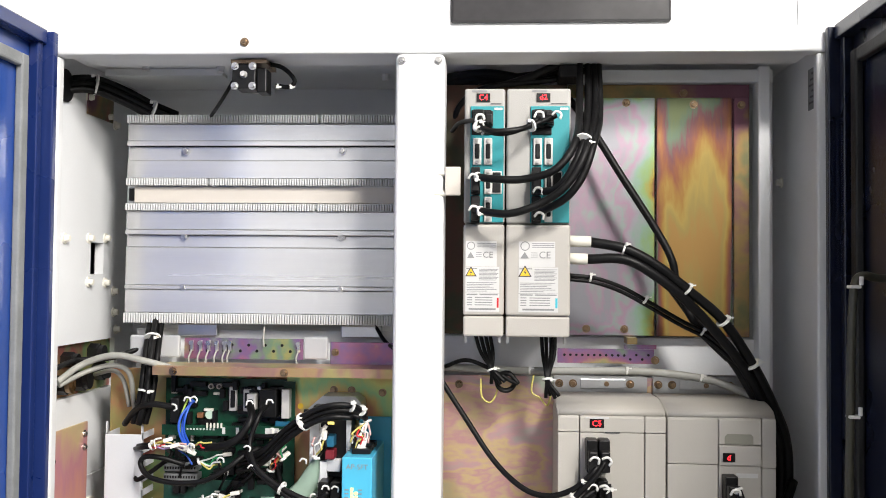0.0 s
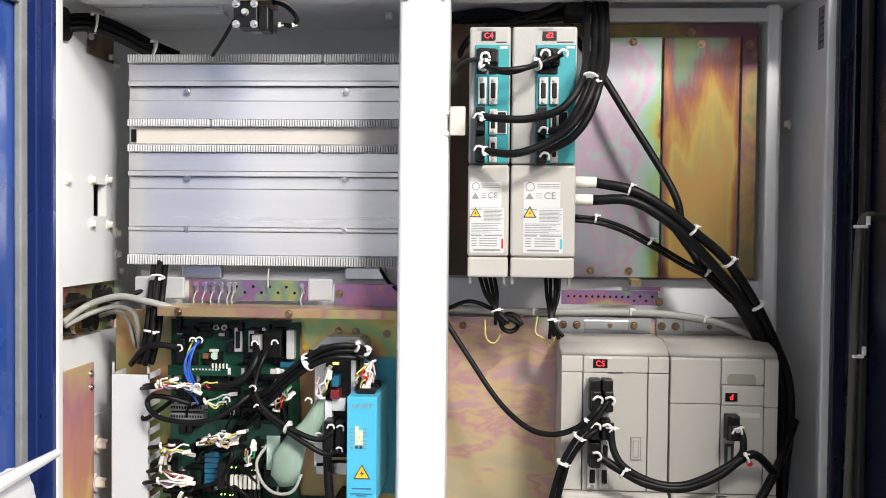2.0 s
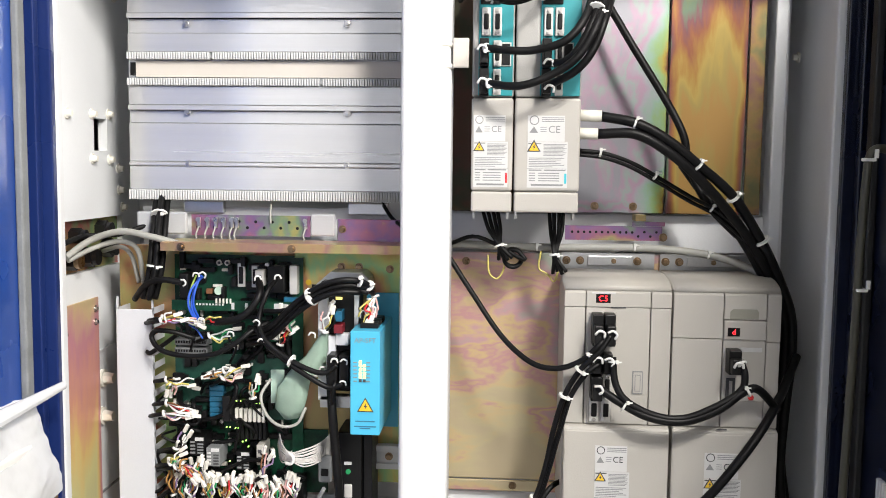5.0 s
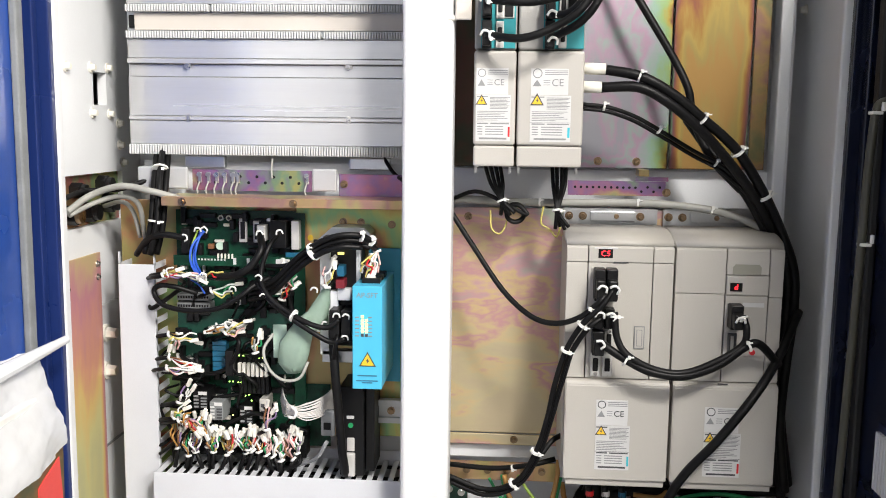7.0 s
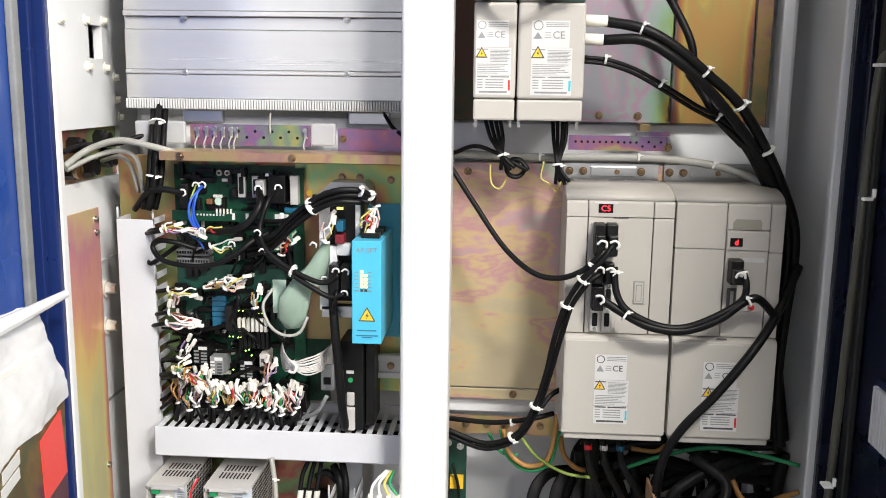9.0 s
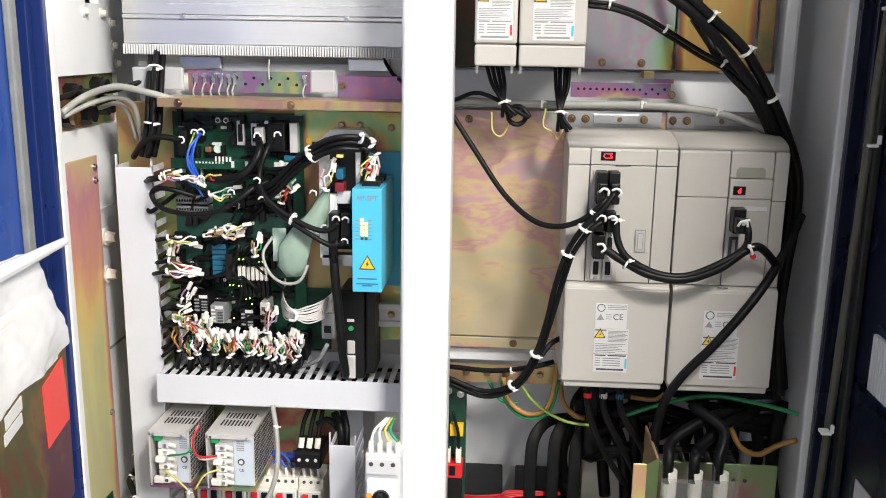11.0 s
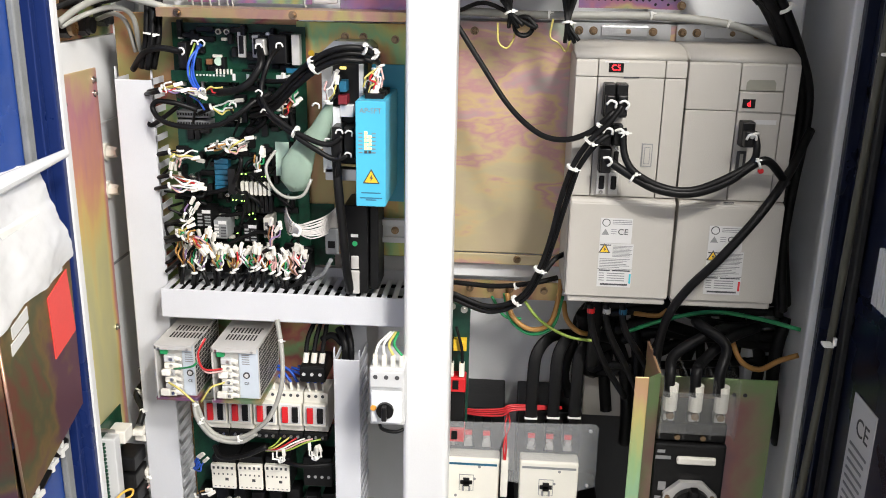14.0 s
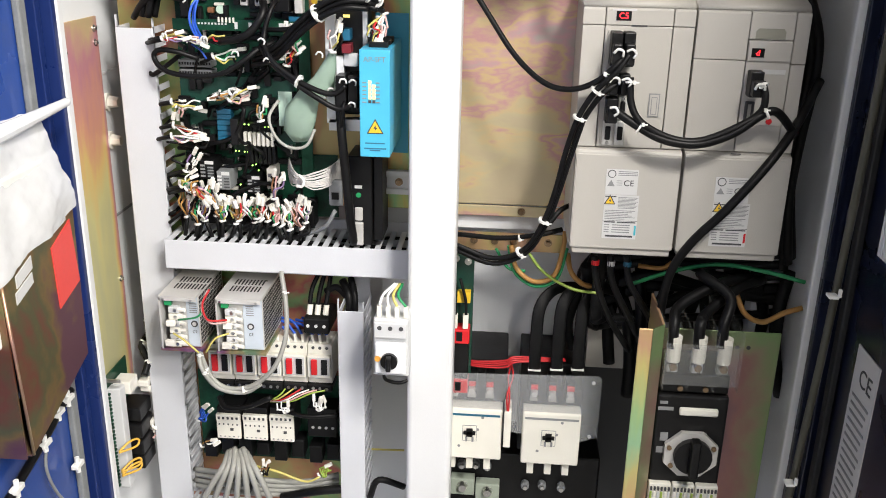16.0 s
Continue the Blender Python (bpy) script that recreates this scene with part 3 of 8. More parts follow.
# ---------- drives ----------
def sub_d(parent, x, z, w, h, y):
    """A small D-shaped socket with its metal collar, contact field and two standoffs."""
    c = part("socket", plain_box(x - w / 2, x + w / 2, y - 0.004, y + 0.002, z - h / 2, z + h / 2, 0.0012), NICKEL, parent, "metal-framed D socket")
    part("socket_insert", plain_box(x - w * 0.27, x + w * 0.27, y - 0.006, y - 0.0035, z - h * 0.28, z + h * 0.28, 0.0015), BLACK, c)
    for s in (-1, 1):
        bm = cyl(bm_new(), (x, y - 0.004, z + s * h * 0.39), "y", w * 0.2, -0.003, 8)
        part("standoff", bm, STEEL, c)


def plug(parent, x, z, w, h, y, depth=0.035, name="plug"):
    bm = plain_box(x - w / 2, x + w / 2, y - depth * 0.6, y + 0.001, z - h / 2, z + h / 2, 0.0015)
    box(bm, x - w * 0.42, x + w * 0.42, y - depth, y - depth * 0.55, z - h * 0.42, z + h * 0.2, 0.002)
    return part(name, bm, BLACK, parent, "black plug")


def rating_label(parent, x0, x1, z0, z1, y, stripe=None, ink=INK):
    """White safety labels: marks at the top, a warning triangle, lines of small print and a type plate."""
    w, h = x1 - x0, z1 - z0
    a = part("safety_label", plain_box(x0, x1 - 0.08 * w, y - 0.0008, y, z0 + 0.64 * h, z1), LABEL, parent, "white printed safety label")
    c = part("safety_label", plain_box(x0, x1, y - 0.0008, y, z0, z0 + 0.635 * h), LABEL, parent, "white printed warning label")
    def bar(p, u0, u1, v0, v1, m=INKL):
        part("print", plain_box(x0 + u0 * w, x0 + u1 * w, y - 0.0011, y - 0.0007, z0 + v0 * h, z0 + v1 * h), m, p)
    tube_bm = bm_new()
    cyl(tube_bm, (x0 + 0.16 * w, y - 0.0011, z0 + 0.935 * h), "y", 0.12 * w, 0.0004, 18)
    part("mark", tube_bm, ink, a)
    part("mark", cyl(bm_new(), (x0 + 0.16 * w, y - 0.0014, z0 + 0.935 * h), "y", 0.095 * w, 0.0005, 18), LABEL, a)
    words("CE", a, (x0 + 0.66 * w, y - 0.0012, z0 + 0.805 * h), 0.25 * w, ink)
    bm = prism(bm_new(), ((x0 + 0.04 * w, z0 + 0.76 * h), (x0 + 0.26 * w, z0 + 0.76 * h), (x0 + 0.15 * w, z0 + 0.85 * h)), "y", y - 0.0012, y - 0.0008)
    part("mark", bm, INKL, a)
    for i in range(3):
        bar(a, 0.34, 0.90, 0.965 - i * 0.025, 0.975 - i * 0.025)
    bar(a, 0.11, 0.14, 0.915, 0.955, ink)
    bar(a, 0.17, 0.20, 0.915, 0.955, ink)
    for i in range(3):
        bar(a, 0.31, 0.47, 0.775 + 0.03 * i, 0.783 + 0.03 * i)
    # triangle
    tx, tz, s = x0 + 0.16 * w, z0 + 0.50 * h, 0.17 * w
    bm = prism(bm_new(), ((tx - s, tz), (tx + s, tz), (tx, tz + 1.75 * s)), "y", y - 0.0014, y - 0.0008)
    tri = part("warning_triangle", bm, INK, c, "yellow high-voltage triangle")
    bm = prism(bm_new(), ((tx - 0.72 * s, tz + 0.16 * s), (tx + 0.72 * s, tz + 0.16 * s), (tx, tz + 1.42 * s)), "y", y - 0.0018, y - 0.0013)
    part("triangle_face", bm, YELLOW, tri)
    bm = prism(bm_new(), ((tx + 0.12 * s, tz + 1.1 * s), (tx - 0.2 * s, tz + 0.62 * s), (tx + 0.02 * s, tz + 0.62 * s), (tx - 0.1 * s, tz + 0.25 * s), (tx + 0.26 * s, tz + 0.74 * s), (tx + 0.06 * s, tz + 0.74 * s)), "y", y - 0.0021, y - 0.0017)
    part("triangle_bolt", bm, INK, tri)
    bar(c, 0.02, 0.34, 0.605, 0.62, ink)
    rows = [(0.40, 0.97)] * 9
    for i, (u0, u1) in enumerate(rows):
        bar(c, u0, u1 - 0.04 * (i % 3), 0.598 - i * 0.019, 0.606 - i * 0.019)
    for i in range(6):
        bar(c, 0.04, 0.92 - 0.09 * (i % 2) - 0.2 * (i % 3 == 2), 0.407 - i * 0.024, 0.416 - i * 0.024)
    bar(c, 0.0, 1.0, 0.262, 0.266, ink)
    bar(c, 0.04, 0.36, 0.235, 0.252, ink)
    bar(c, 0.42, 0.96, 0.235, 0.252, ink)
    for i in range(4):
        bar(c, 0.05, 0.2, 0.195 - i * 0.035, 0.208 - i * 0.035)
        bar(c, 0.28, 0.80, 0.195 - i * 0.035, 0.208 - i * 0.035)
    bar(c, 0.1, 0.9, 0.025, 0.05, ink)
    if stripe:
        part("print", plain_box(x0 + 0.93 * w, x0 + 0.985 * w, y - 0.0012, y - 0.0007, z0 + 0.06 * h, z0 + 0.2 * h), stripe, c)


def display(parent, x, z, y, text, w=0.021, h=0.0125):
    d = part("display", plain_box(x - w / 2, x + w / 2, y - 0.001, y + 0.001, z - h / 2, z + h / 2), BLACK, parent, "black display with red digits")
    words(text, d, (x, y - 0.0014, z - 0.0002), 0.0115, REDGLOW)
    return d


CYAN = mat("cyan_print", (0.05, 0.45, 0.55), 0.5)


def upper_drive(x0, x1, panel_x, text, label):
    y = 1.342
    d = thing("servo_drive", ((x0 + x1) / 2, 1.5, 1.563), label, "servo drive", "servo drives")
    part("housing", plain_box(x0 + 0.002, x1 - 0.002, y + 0.02, 1.505, 1.566, 1.93, 0.002), BEIGE2, d)
    part("upper_front", plain_box(x0, x1, y + 0.004, y + 0.0205, 1.7305, 1.932, 0.004, 3), BEIGE3, d, "upper front, slight shade put into its grey")
    part("lower_front", plain_box(x0, x1, y, y + 0.0205, 1.5945, 1.729, 0.004, 3), BEIGE2, d)
    part("foot_front", plain_box(x0 + 0.0005, x1 - 0.0005, y + 0.0015, y + 0.0205, 1.5635, 1.5935, 0.003, 2), BEIGE2, d)
    fp = part("connector_panel", plain_box(panel_x, x1 - 0.002, y + 0.001, y + 0.006, 1.732, 1.905, 0.001), TEAL, d, "teal connector panel")
    part("maker_plate", plain_box(panel_x + 0.002, panel_x + 0.024, y + 0.003, y + 0.005, 1.9265, 1.9295), INKL, d)
    part("print", plain_box(x1 - 0.016, x1 - 0.004, y + 0.0003, y + 0.002, 1.899, 1.9025), LABEL, fp)
    part("print", plain_box(panel_x + 0.03, x1 - 0.006, y + 0.0028, y + 0.005, 1.9085, 1.9095), INK, d)
    display(d, panel_x + 0.019, 1.918, y + 0.003, text, 0.020, 0.0125)
    xa = panel_x + 0.0105
    part("socket_block", plain_box(panel_x + 0.002, panel_x + 0.031, y - 0.002, y + 0.004, 1.862, 1.899, 0.001), BLACK, fp)
    for dx in (0, 0.016):
        sub_d(fp, xa + dx, 1.837, 0.0125, 0.040, y)
    sub_d(fp, xa + 0.0165, 1.792, 0.0115, 0.037, y)
    sub_d(fp, xa + 0.0165, 1.751, 0.0115, 0.037, y)
    part("socket_block", plain_box(panel_x + 0.0335, panel_x + 0.0455, y - 0.003, y + 0.004, 1.776, 1.806, 0.001), BLACK, fp)
    part("socket_frame", plain_box(panel_x + 0.0320, panel_x + 0.0470, y - 0.001, y + 0.003, 1.774, 1.808, 0.001), NICKEL, fp)
    plug(fp, xa - 0.002, 1.792, 0.0135, 0.040, y, 0.03)
    plug(fp, xa - 0.002, 1.750, 0.0135, 0.040, y, 0.03)
    plug(fp, xa + 0.002, 1.884, 0.016, 0.026, y, 0.03)
    plug(fp, xa + 0.017, 1.884, 0.0125, 0.022, y, 0.026)
    # the glare on these upper labels is put into paler print
    if x1 - x0 < 0.07:
        rating_label(d, x0 + 0.0035, x0 + 0.0535, 1.6, 1.704, y, REDP, INKL)
    else:
        rating_label(d, x0 + 0.019, x0 + 0.077, 1.6, 1.704, y, CYAN, INKL)
    for x in (x0 + 0.002, x1 - 0.008):
        part("mounting_tab", plain_box(x, x + 0.004, y + 0.02, y + 0.03, 1.553, 1.5655), STEEL, d)
    return d


upper_drive(-0.049, 0.0115, -0.040, "C4", "narrow beige servo drive with a teal connector panel")
upper_drive(0.0138, 0.1085, 0.049, "d2", "wide beige servo drive with a teal connector panel")


def lower_drive(x0, x1, xs, lines, label):
    """xs: joints between the front's strips; lines: the height at which each strip meets its cap."""
    y = 1.345
    d = thing("servo_drive", ((x0 + x1) / 2, 1.5, 1.086), label, "servo drive", "servo drives")
    part("housing", plain_box(x0 + 0.002, x1 - 0.002, y + 0.022, 1.497, 1.09, 1.4485, 0.003), BEIGE, d)
    z = 1.2505
    for a, b, zc in zip(xs, xs[1:], lines):
        part("front_strip", plain_box(a + 0.0007, b - 0.0007, y + 0.003, y + 0.024, z, zc - 0.0005, 0.0009, 2), BEIGE, d)
        bm = prism(bm_new(), ((y + 0.0022, zc + 0.0005), (y + 0.024, zc + 0.0005), (y + 0.024, 1.4495), (y + 0.0045, 1.4495), (y + 0.0022, 1.447)), "x", a + 0.0007, b - 0.0007)
        bmesh.ops.bevel(bm, geom=list(bm.edges), offset=0.0008, segments=2, affect="EDGES")
        part("cap_strip", bm, BEIGE, d)
    bm = prism(bm_new(), ((y + 0.0032, 1.4497), (y + 0.10, 1.4497), (y + 0.13, 1.4685), (y + 0.07, 1.4685), (y + 0.035, 1.4655), (y + 0.014, 1.4595)), "x", x0 + 0.0007, x1 - 0.0007)
    bmesh.ops.bevel(bm, geom=list(bm.edges), offset=0.0014, segments=3, affect="EDGES")
    hood = part("hood", bm, BEIGE, d, "sloping beige hood")
    for f in hood.data.polygons:
        f.use_smooth = True
    bm = prism(bm_new(), ((y - 0.004, 1.094), (y + 0.034, 1.092), (y + 0.034, 1.2495), (y + 0.008, 1.2495), (y - 0.002, 1.2455), (y - 0.004, 1.241)), "x", x0 + 0.004, x1 + 0.0003)
    bmesh.ops.bevel(bm, geom=list(bm.edges), offset=0.0015, segments=2, affect="EDGES")
    part("terminal_cover", bm, BEIGE, d, "beige terminal cover")
    part("terminal_foot", plain_box(x0 + 0.008, x1 - 0.002, y + 0.001, y + 0.034, 1.083, 1.0935, 0.002), BEIGE, d)
    fl = part("mounting_flange", plain_box(x0 + 0.004, x1 - 0.004, 1.492, 1.4985, 1.452, 1.492), ALUP, d, "bare metal mounting flange")
    for x in (x0 + 0.012, x0 + 0.034, x0 + 0.088, x0 + 0.126):
        screw(fl, x, 1.4915, 1.480, SCREWB)
    part("flange_rib", plain_box(x0 + 0.046, x0 + 0.118, 1.4885, 1.4915, 1.472, 1.488, 0.001), ALUP, fl)
    return d


d3 = lower_drive(0.0915, 0.2490, (0.0915, 0.1235, 0.2183, 0.2490), (1.4252, 1.4252, 1.4252), "beige servo power unit with plugged connectors")
display(d3, 0.1485, 1.4385, 1.3475, "C5", 0.021, 0.013)
part("sticker", plain_box(0.132, 0.166, 1.3464, 1.3471, 1.4455, 1.4478), LABEL, d3)
part("cap_notch", plain_box(0.160, 0.182, 1.3466, 1.3485, 1.4246, 1.4262), INK, d3)
part("cap_notch", plain_box(0.318, 0.333, 1.3405, 1.3425, 1.2478, 1.2492), INK, d3)
con = part("connector_field", plain_box(0.1285, 0.169, 1.3462, 1.3485, 1.252, 1.418, 0.0006), BEIGE2, d3)
for x in (0.1395, 0.157):
    plug(con, x, 1.395, 0.0155, 0.047, 1.346, 0.04)
    sub_d(con, x - 0.001, 1.2725, 0.0145, 0.036, 1.346)
for x in (0.1385, 0.155):
    plug(con, x, 1.345, 0.015, 0.030, 1.346, 0.032)
plug(con, 0.140, 1.308, 0.017, 0.036, 1.346, 0.036)
sub_d(con, 0.157, 1.310, 0.013, 0.034, 1.346)
fr = part("window_frame", plain_box(0.194, 0.2095, 1.3465, 1.3485, 1.297, 1.331), INKL, d3)
part("window_inlay", plain_box(0.1955, 0.208, 1.3461, 1.348, 1.2985, 1.3295), BEIGE2, fr)
part("window_bar", plain_box(0.1975, 0.206, 1.3458, 1.347, 1.301, 1.326), INKL, fr)
part("window_core", plain_box(0.1985, 0.205, 1.3455, 1.3465, 1.302, 1.325), BEIGE2, fr)
rating_label(d3, 0.142, 0.193, 1.111, 1.219, 1.3408, CYAN)

d4 = lower_drive(0.2505, 0.4065, (0.2505, 0.3237, 0.3855, 0.4065), (1.3820, 1.4108, 1.3785), "beige servo power unit with a recessed grip")
# flat plate; the shade inside the grip is put into its colour
bm = bm_new()
prism(bm, ((0.3325, 1.4118), (0.3735, 1.4118), (0.3735, 1.4225), (0.3705, 1.4268), (0.3365, 1.4268), (0.3325, 1.4225)), "y", 1.3466, 1.349)
part("grip_recess", bm, mat("shaded_recess", (0.27, 0.265, 0.22), 0.6), d4, "recessed grip drawn as a flat grey-green plate in its shade colour")
part("inset_panel", plain_box(0.3245, 0.3848, 1.3445, 1.349, 1.3815, 1.4098, 0.0015), BEIGE2, d4)
display(d4, 0.338, 1.3935, 1.3441, "d", 0.0175, 0.0125)
part("inset_panel", plain_box(0.3245, 0.3848, 1.3468, 1.349, 1.290, 1.3800, 0.0006), BEIGE2, d4)
part("lamp_field", plain_box(0.3545, 0.3815, 1.3458, 1.3468, 1.2905, 1.3015, 0.0004), BEIGE2, d4)
part("sticker", plain_box(0.349, 0.380, 1.3459, 1.3467, 1.3640, 1.3705), LABEL, d4)
plug(d4, 0.337, 1.352, 0.018, 0.036, 1.345, 0.036)
sk = part("socket", plain_box(0.3295, 0.343, 1.3437, 1.346, 1.295, 1.325, 0.001), INK, d4)
part("socket_insert", plain_box(0.334, 0.3385, 1.343, 1.3445, 1.299, 1.321), STEEL, sk)
part("charge_lamp", cyl(bm_new(), (0.366, 1.3455, 1.297), "y", 0.0042, -0.003, 12), REDP, d4, "red charge lamp")
rating_label(d4, 0.302, 0.356, 1.106, 1.213, 1.3408, REDP)

# ---------- blue sensor box ----------
bb = thing("interface_module", (-0.2, 1.45, 1.217), "light blue steel interface module with yellow lamps", "interface module")
bm = bm_new()
box(bm, -0.229, -0.1835, 1.36, 1.505, 1.218, 1.379, 0.0015)
part("housing", bm, BLUEBOX, bb)
part("rear_lug", plain_box(-0.2255, -0.172, 1.5055, 1.5085, 1.19, 1.418), BLUEBOX, bb)
words("AP-SFT", bb, (-0.2062, 1.3596, 1.3645), 0.011, INKL)
for i in range(6):
    for j in range(2):
        if (i, j) == (0, 1):
            continue
        part("lamp", plain_box(-0.2155 + j * 0.0062, -0.2112 + j * 0.0062, 1.3588, 1.3602, 1.3297 - i * 0.0058, 1.3338 - i * 0.0058), YELGLOW if i < 5 else INK, bb, "lit yellow lamp" if i < 5 else "")
    for x in (-0.2215, -0.2015):
        part("print", plain_box(x - 0.003, x + 0.003, 1.3593, 1.3602, 1.330 - i * 0.0058, 1.3315 - i * 0.0058), INKL, bb)
tx, tz, s = -0.2055, 1.2545, 0.0128
tri = part("warning_triangle", prism(bm_new(), ((tx - s, tz), (tx + s, tz), (tx, tz + 1.75 * s)), "y", 1.3588, 1.3602), INK, bb, "yellow high-voltage triangle")
part("triangle_face", prism(bm_new(), ((tx - 0.8 * s, tz + 0.12 * s), (tx + 0.8 * s, tz + 0.12 * s), (tx, tz + 1.52 * s)), "y", 1.3584, 1.3589), YELLOW, tri)
part("triangle_bolt", prism(bm_new(), ((tx + 0.12 * s, tz + 1.1 * s), (tx - 0.2 * s, tz + 0.62 * s), (tx + 0.02 * s, tz + 0.62 * s), (tx - 0.1 * s, tz + 0.25 * s), (tx + 0.26 * s, tz + 0.74 * s), (tx + 0.06 * s, tz + 0.74 * s)), "y", 1.358, 1.3585), INK, tri)
mat_blueprint = mat("blue_grey_print", (0.03, 0.14, 0.24), 0.5)
for z, w in ((1.2395, 0.030), (1.2315, 0.034), (1.2285, 0.016)):
    part("print", plain_box(-0.206 - w / 2, -0.206 + w / 2, 1.3594, 1.3602, z - 0.0009, z + 0.0009), mat_blueprint, bb)
for y in (1.385, 1.415, 1.445):
    part("top_socket", plain_box(-0.218, -0.19, y, y + 0.02, 1.3785, 1.387, 0.001), BLACK, bb)

# ---------- trunking ----------
def trunk_vertical(name, x0, x1, y0, y1, z0, z1, label, right=True):
    t = thing(name, ((x0 + x1) / 2, y1, z0), label, "cable trunking", "cable trunking")
    part("cover", plain_box(x0, x1, y0, y0 + 0.003, z0, z1, 0.001, 1), DUCT, t)
    part("base", plain_box(x0 + 0.002, x1 - 0.002, y1 - 0.003, y1, z0, z1 + 0.03), DUCT, t)
    slat = mesh_of(plain_box(-0.001, 0.001, y0 + 0.003, y1 - 0.003, -0.0052, 0.0052), "slat", DUCT)
    n = int((z1 - z0) / 0.0235)
    for x in (x0 + 0.001, x1 - 0.001):
        edge = part("edge", plain_box(x - 0.001, x + 0.001, y0 + 0.003, y0 + 0.008, z0, z1 + (0.016 if x > x0 + 0.01 else 0.02)), DUCT, t)
        for i in range(n + 1):
            part("slat", slat, None, t, "", Matrix.Translation((x, 0, z0 + 0.006 + i * 0.0235)))
    return t


trunk_vertical("cable_trunking", -0.644, -0.582, 1.475, 1.55, 0.46, 1.386, "tall grey slotted cable trunking")
trunk_vertical("cable_trunking", -0.281, -0.236, 1.42, 1.515, 0.40, 0.932, "short grey slotted cable trunking")
hd = thing("cable_trunking", (-0.37, 1.5, 1.012), "horizontal grey slotted cable trunking full of black wires", "cable trunking", "cable trunking")
HX0, HX1 = -0.5765, -0.157
part("cover", plain_box(HX0, HX1, 1.43, 1.433, 0.992, 1.043, 0.001, 1), DUCT, hd)
part("base", plain_box(HX0, HX1, 1.525, 1.528, 1.0, 1.06), DUCT, hd)
part("floor_side", plain_box(HX0, HX1, 1.434, 1.524, 0.99, 0.992), DUCT, hd)
sl = mesh_of(prism(bm_new(), ((-0.0045, 1.434), (0.0045, 1.434), (0.0045, 1.525), (-0.0045, 1.525)), "z", 1.0405, 1.0425), "slat", DUCT)
n = 24
for i in range(n):
    part("slat", sl, None, hd, "", Matrix.Translation((HX0 + 0.008 + i * (HX1 - HX0 - 0.012) / (n - 1), 0, 0)))
random.seed(5)
for i in range(9):
    y, z = random.uniform(1.445, 1.515), random.uniform(1.0, 1.032)
    pts = [(HX0 + 0.01 + k * 0.06, y + random.uniform(-0.006, 0.006), z + random.uniform(-0.006, 0.006)) for k in range(8)]
    part("wire", tube(bm_new(), pts, 0.0032, 6, 3), CABLE, hd)

# ---------- earth bars and brackets ----------
bar = thing("steel_angle_rail", (-0.35, 1.44, 1.49), "gold zinc-plated angle rail over the circuit board", "angle rail")
part("front_lip", plain_box(-0.549, -0.157, 1.43, 1.433, 1.4895, 1.503), GOLD_RAIL, bar)
part("shelf", plain_box(-0.549, -0.157, 1.433, 1.51, 1.5005, 1.5035), GOLD_RAIL, bar)
for x in (-0.515, -0.335):
    screw(bar, x, 1.43, 1.496, SCREWB)
eb = thing("earth_bar", (-0.43, 1.53, 1.51), "violet zinc-plated earthing bar with crimped lugs", "earth bar", "earth bars")
part("bar", plain_box(-0.526, -0.323, 1.513, 1.517, 1.509, 1.544), GOLD_P, eb)
for i in range(14):
    x = -0.515 + i * 0.0142
    z = 1.533 if i % 2 else 1.523
    part("hole", cyl(bm_new(), (x, 1.5135, z), "y", 0.0026, -0.0012, 10), BLACK, eb)
for x in (-0.512, -0.497, -0.483, -0.469, -0.455, -0.447, -0.33):
    lug = part("lug", plain_box(x - 0.003, x + 0.003, 1.508, 1.512, 1.522, 1.540, 0.001), STEEL, eb)
    part("lug_screw", cyl(bm_new(), (x, 1.508, 1.536), "y", 0.0042, -0.004, 8), STEEL, lug)
    part("lug_wire", tube(bm_new(), [(x, 1.508, 1.524), (x - 0.002, 1.50, 1.512), (x + 0.002, 1.49, 1.505)], 0.0016, 6), GREYCAB, lug)
COVERGREY = mat("grey_cover_plastic", (0.40, 0.41, 0.43), 0.5, 0, 0.04, 8, 0.03, 400)
for xa, xb in ((-0.618, -0.532), (-0.321, -0.280)):
    solo("cover_box", plain_box(xa, xb, 1.506, 1.514, 1.511, 1.548, 0.003), COVERGREY, "small light grey cover plate beside the earth bar", "cover")
eb2 = thing("earth_bar", (0.17, 1.52, 1.515), "violet zinc-plated perforated earthing bar", "earth bar", "earth bars")
part("bar", plain_box(0.099, 0.252, 1.47, 1.474, 1.515, 1.538), GOLD_P, eb2)
part("bar_step", plain_box(0.205, 0.256, 1.4705, 1.4745, 1.5385, 1.545), GOLD_P, eb2)
for i in range(15):
    part("hole", cyl(bm_new(), (0.11 + i * 0.0095, 1.4705, 1.528 if i < 11 else (1.522 if i % 2 else 1.529)), "y", 0.0021, -0.0012, 10), BLACK, eb2)
screw(eb2, 0.2535, 1.47, 1.521, SCREWB)
part("mounting_foot", plain_box(0.21, 0.226, 1.472, 1.51, 1.546, 1.556), GOLD_RAIL, eb2)

# ---------- left wall fittings ----------
gp = thing("gland_plate", (XL, 1.53, 1.44), "dark zinc-plated gland plate with cable glands", "gland plate")
part("sheet", plain_box(XL - 0.012, XL - 0.009, 1.416, 1.65, 1.446, 1.532), GOLD_D, gp)
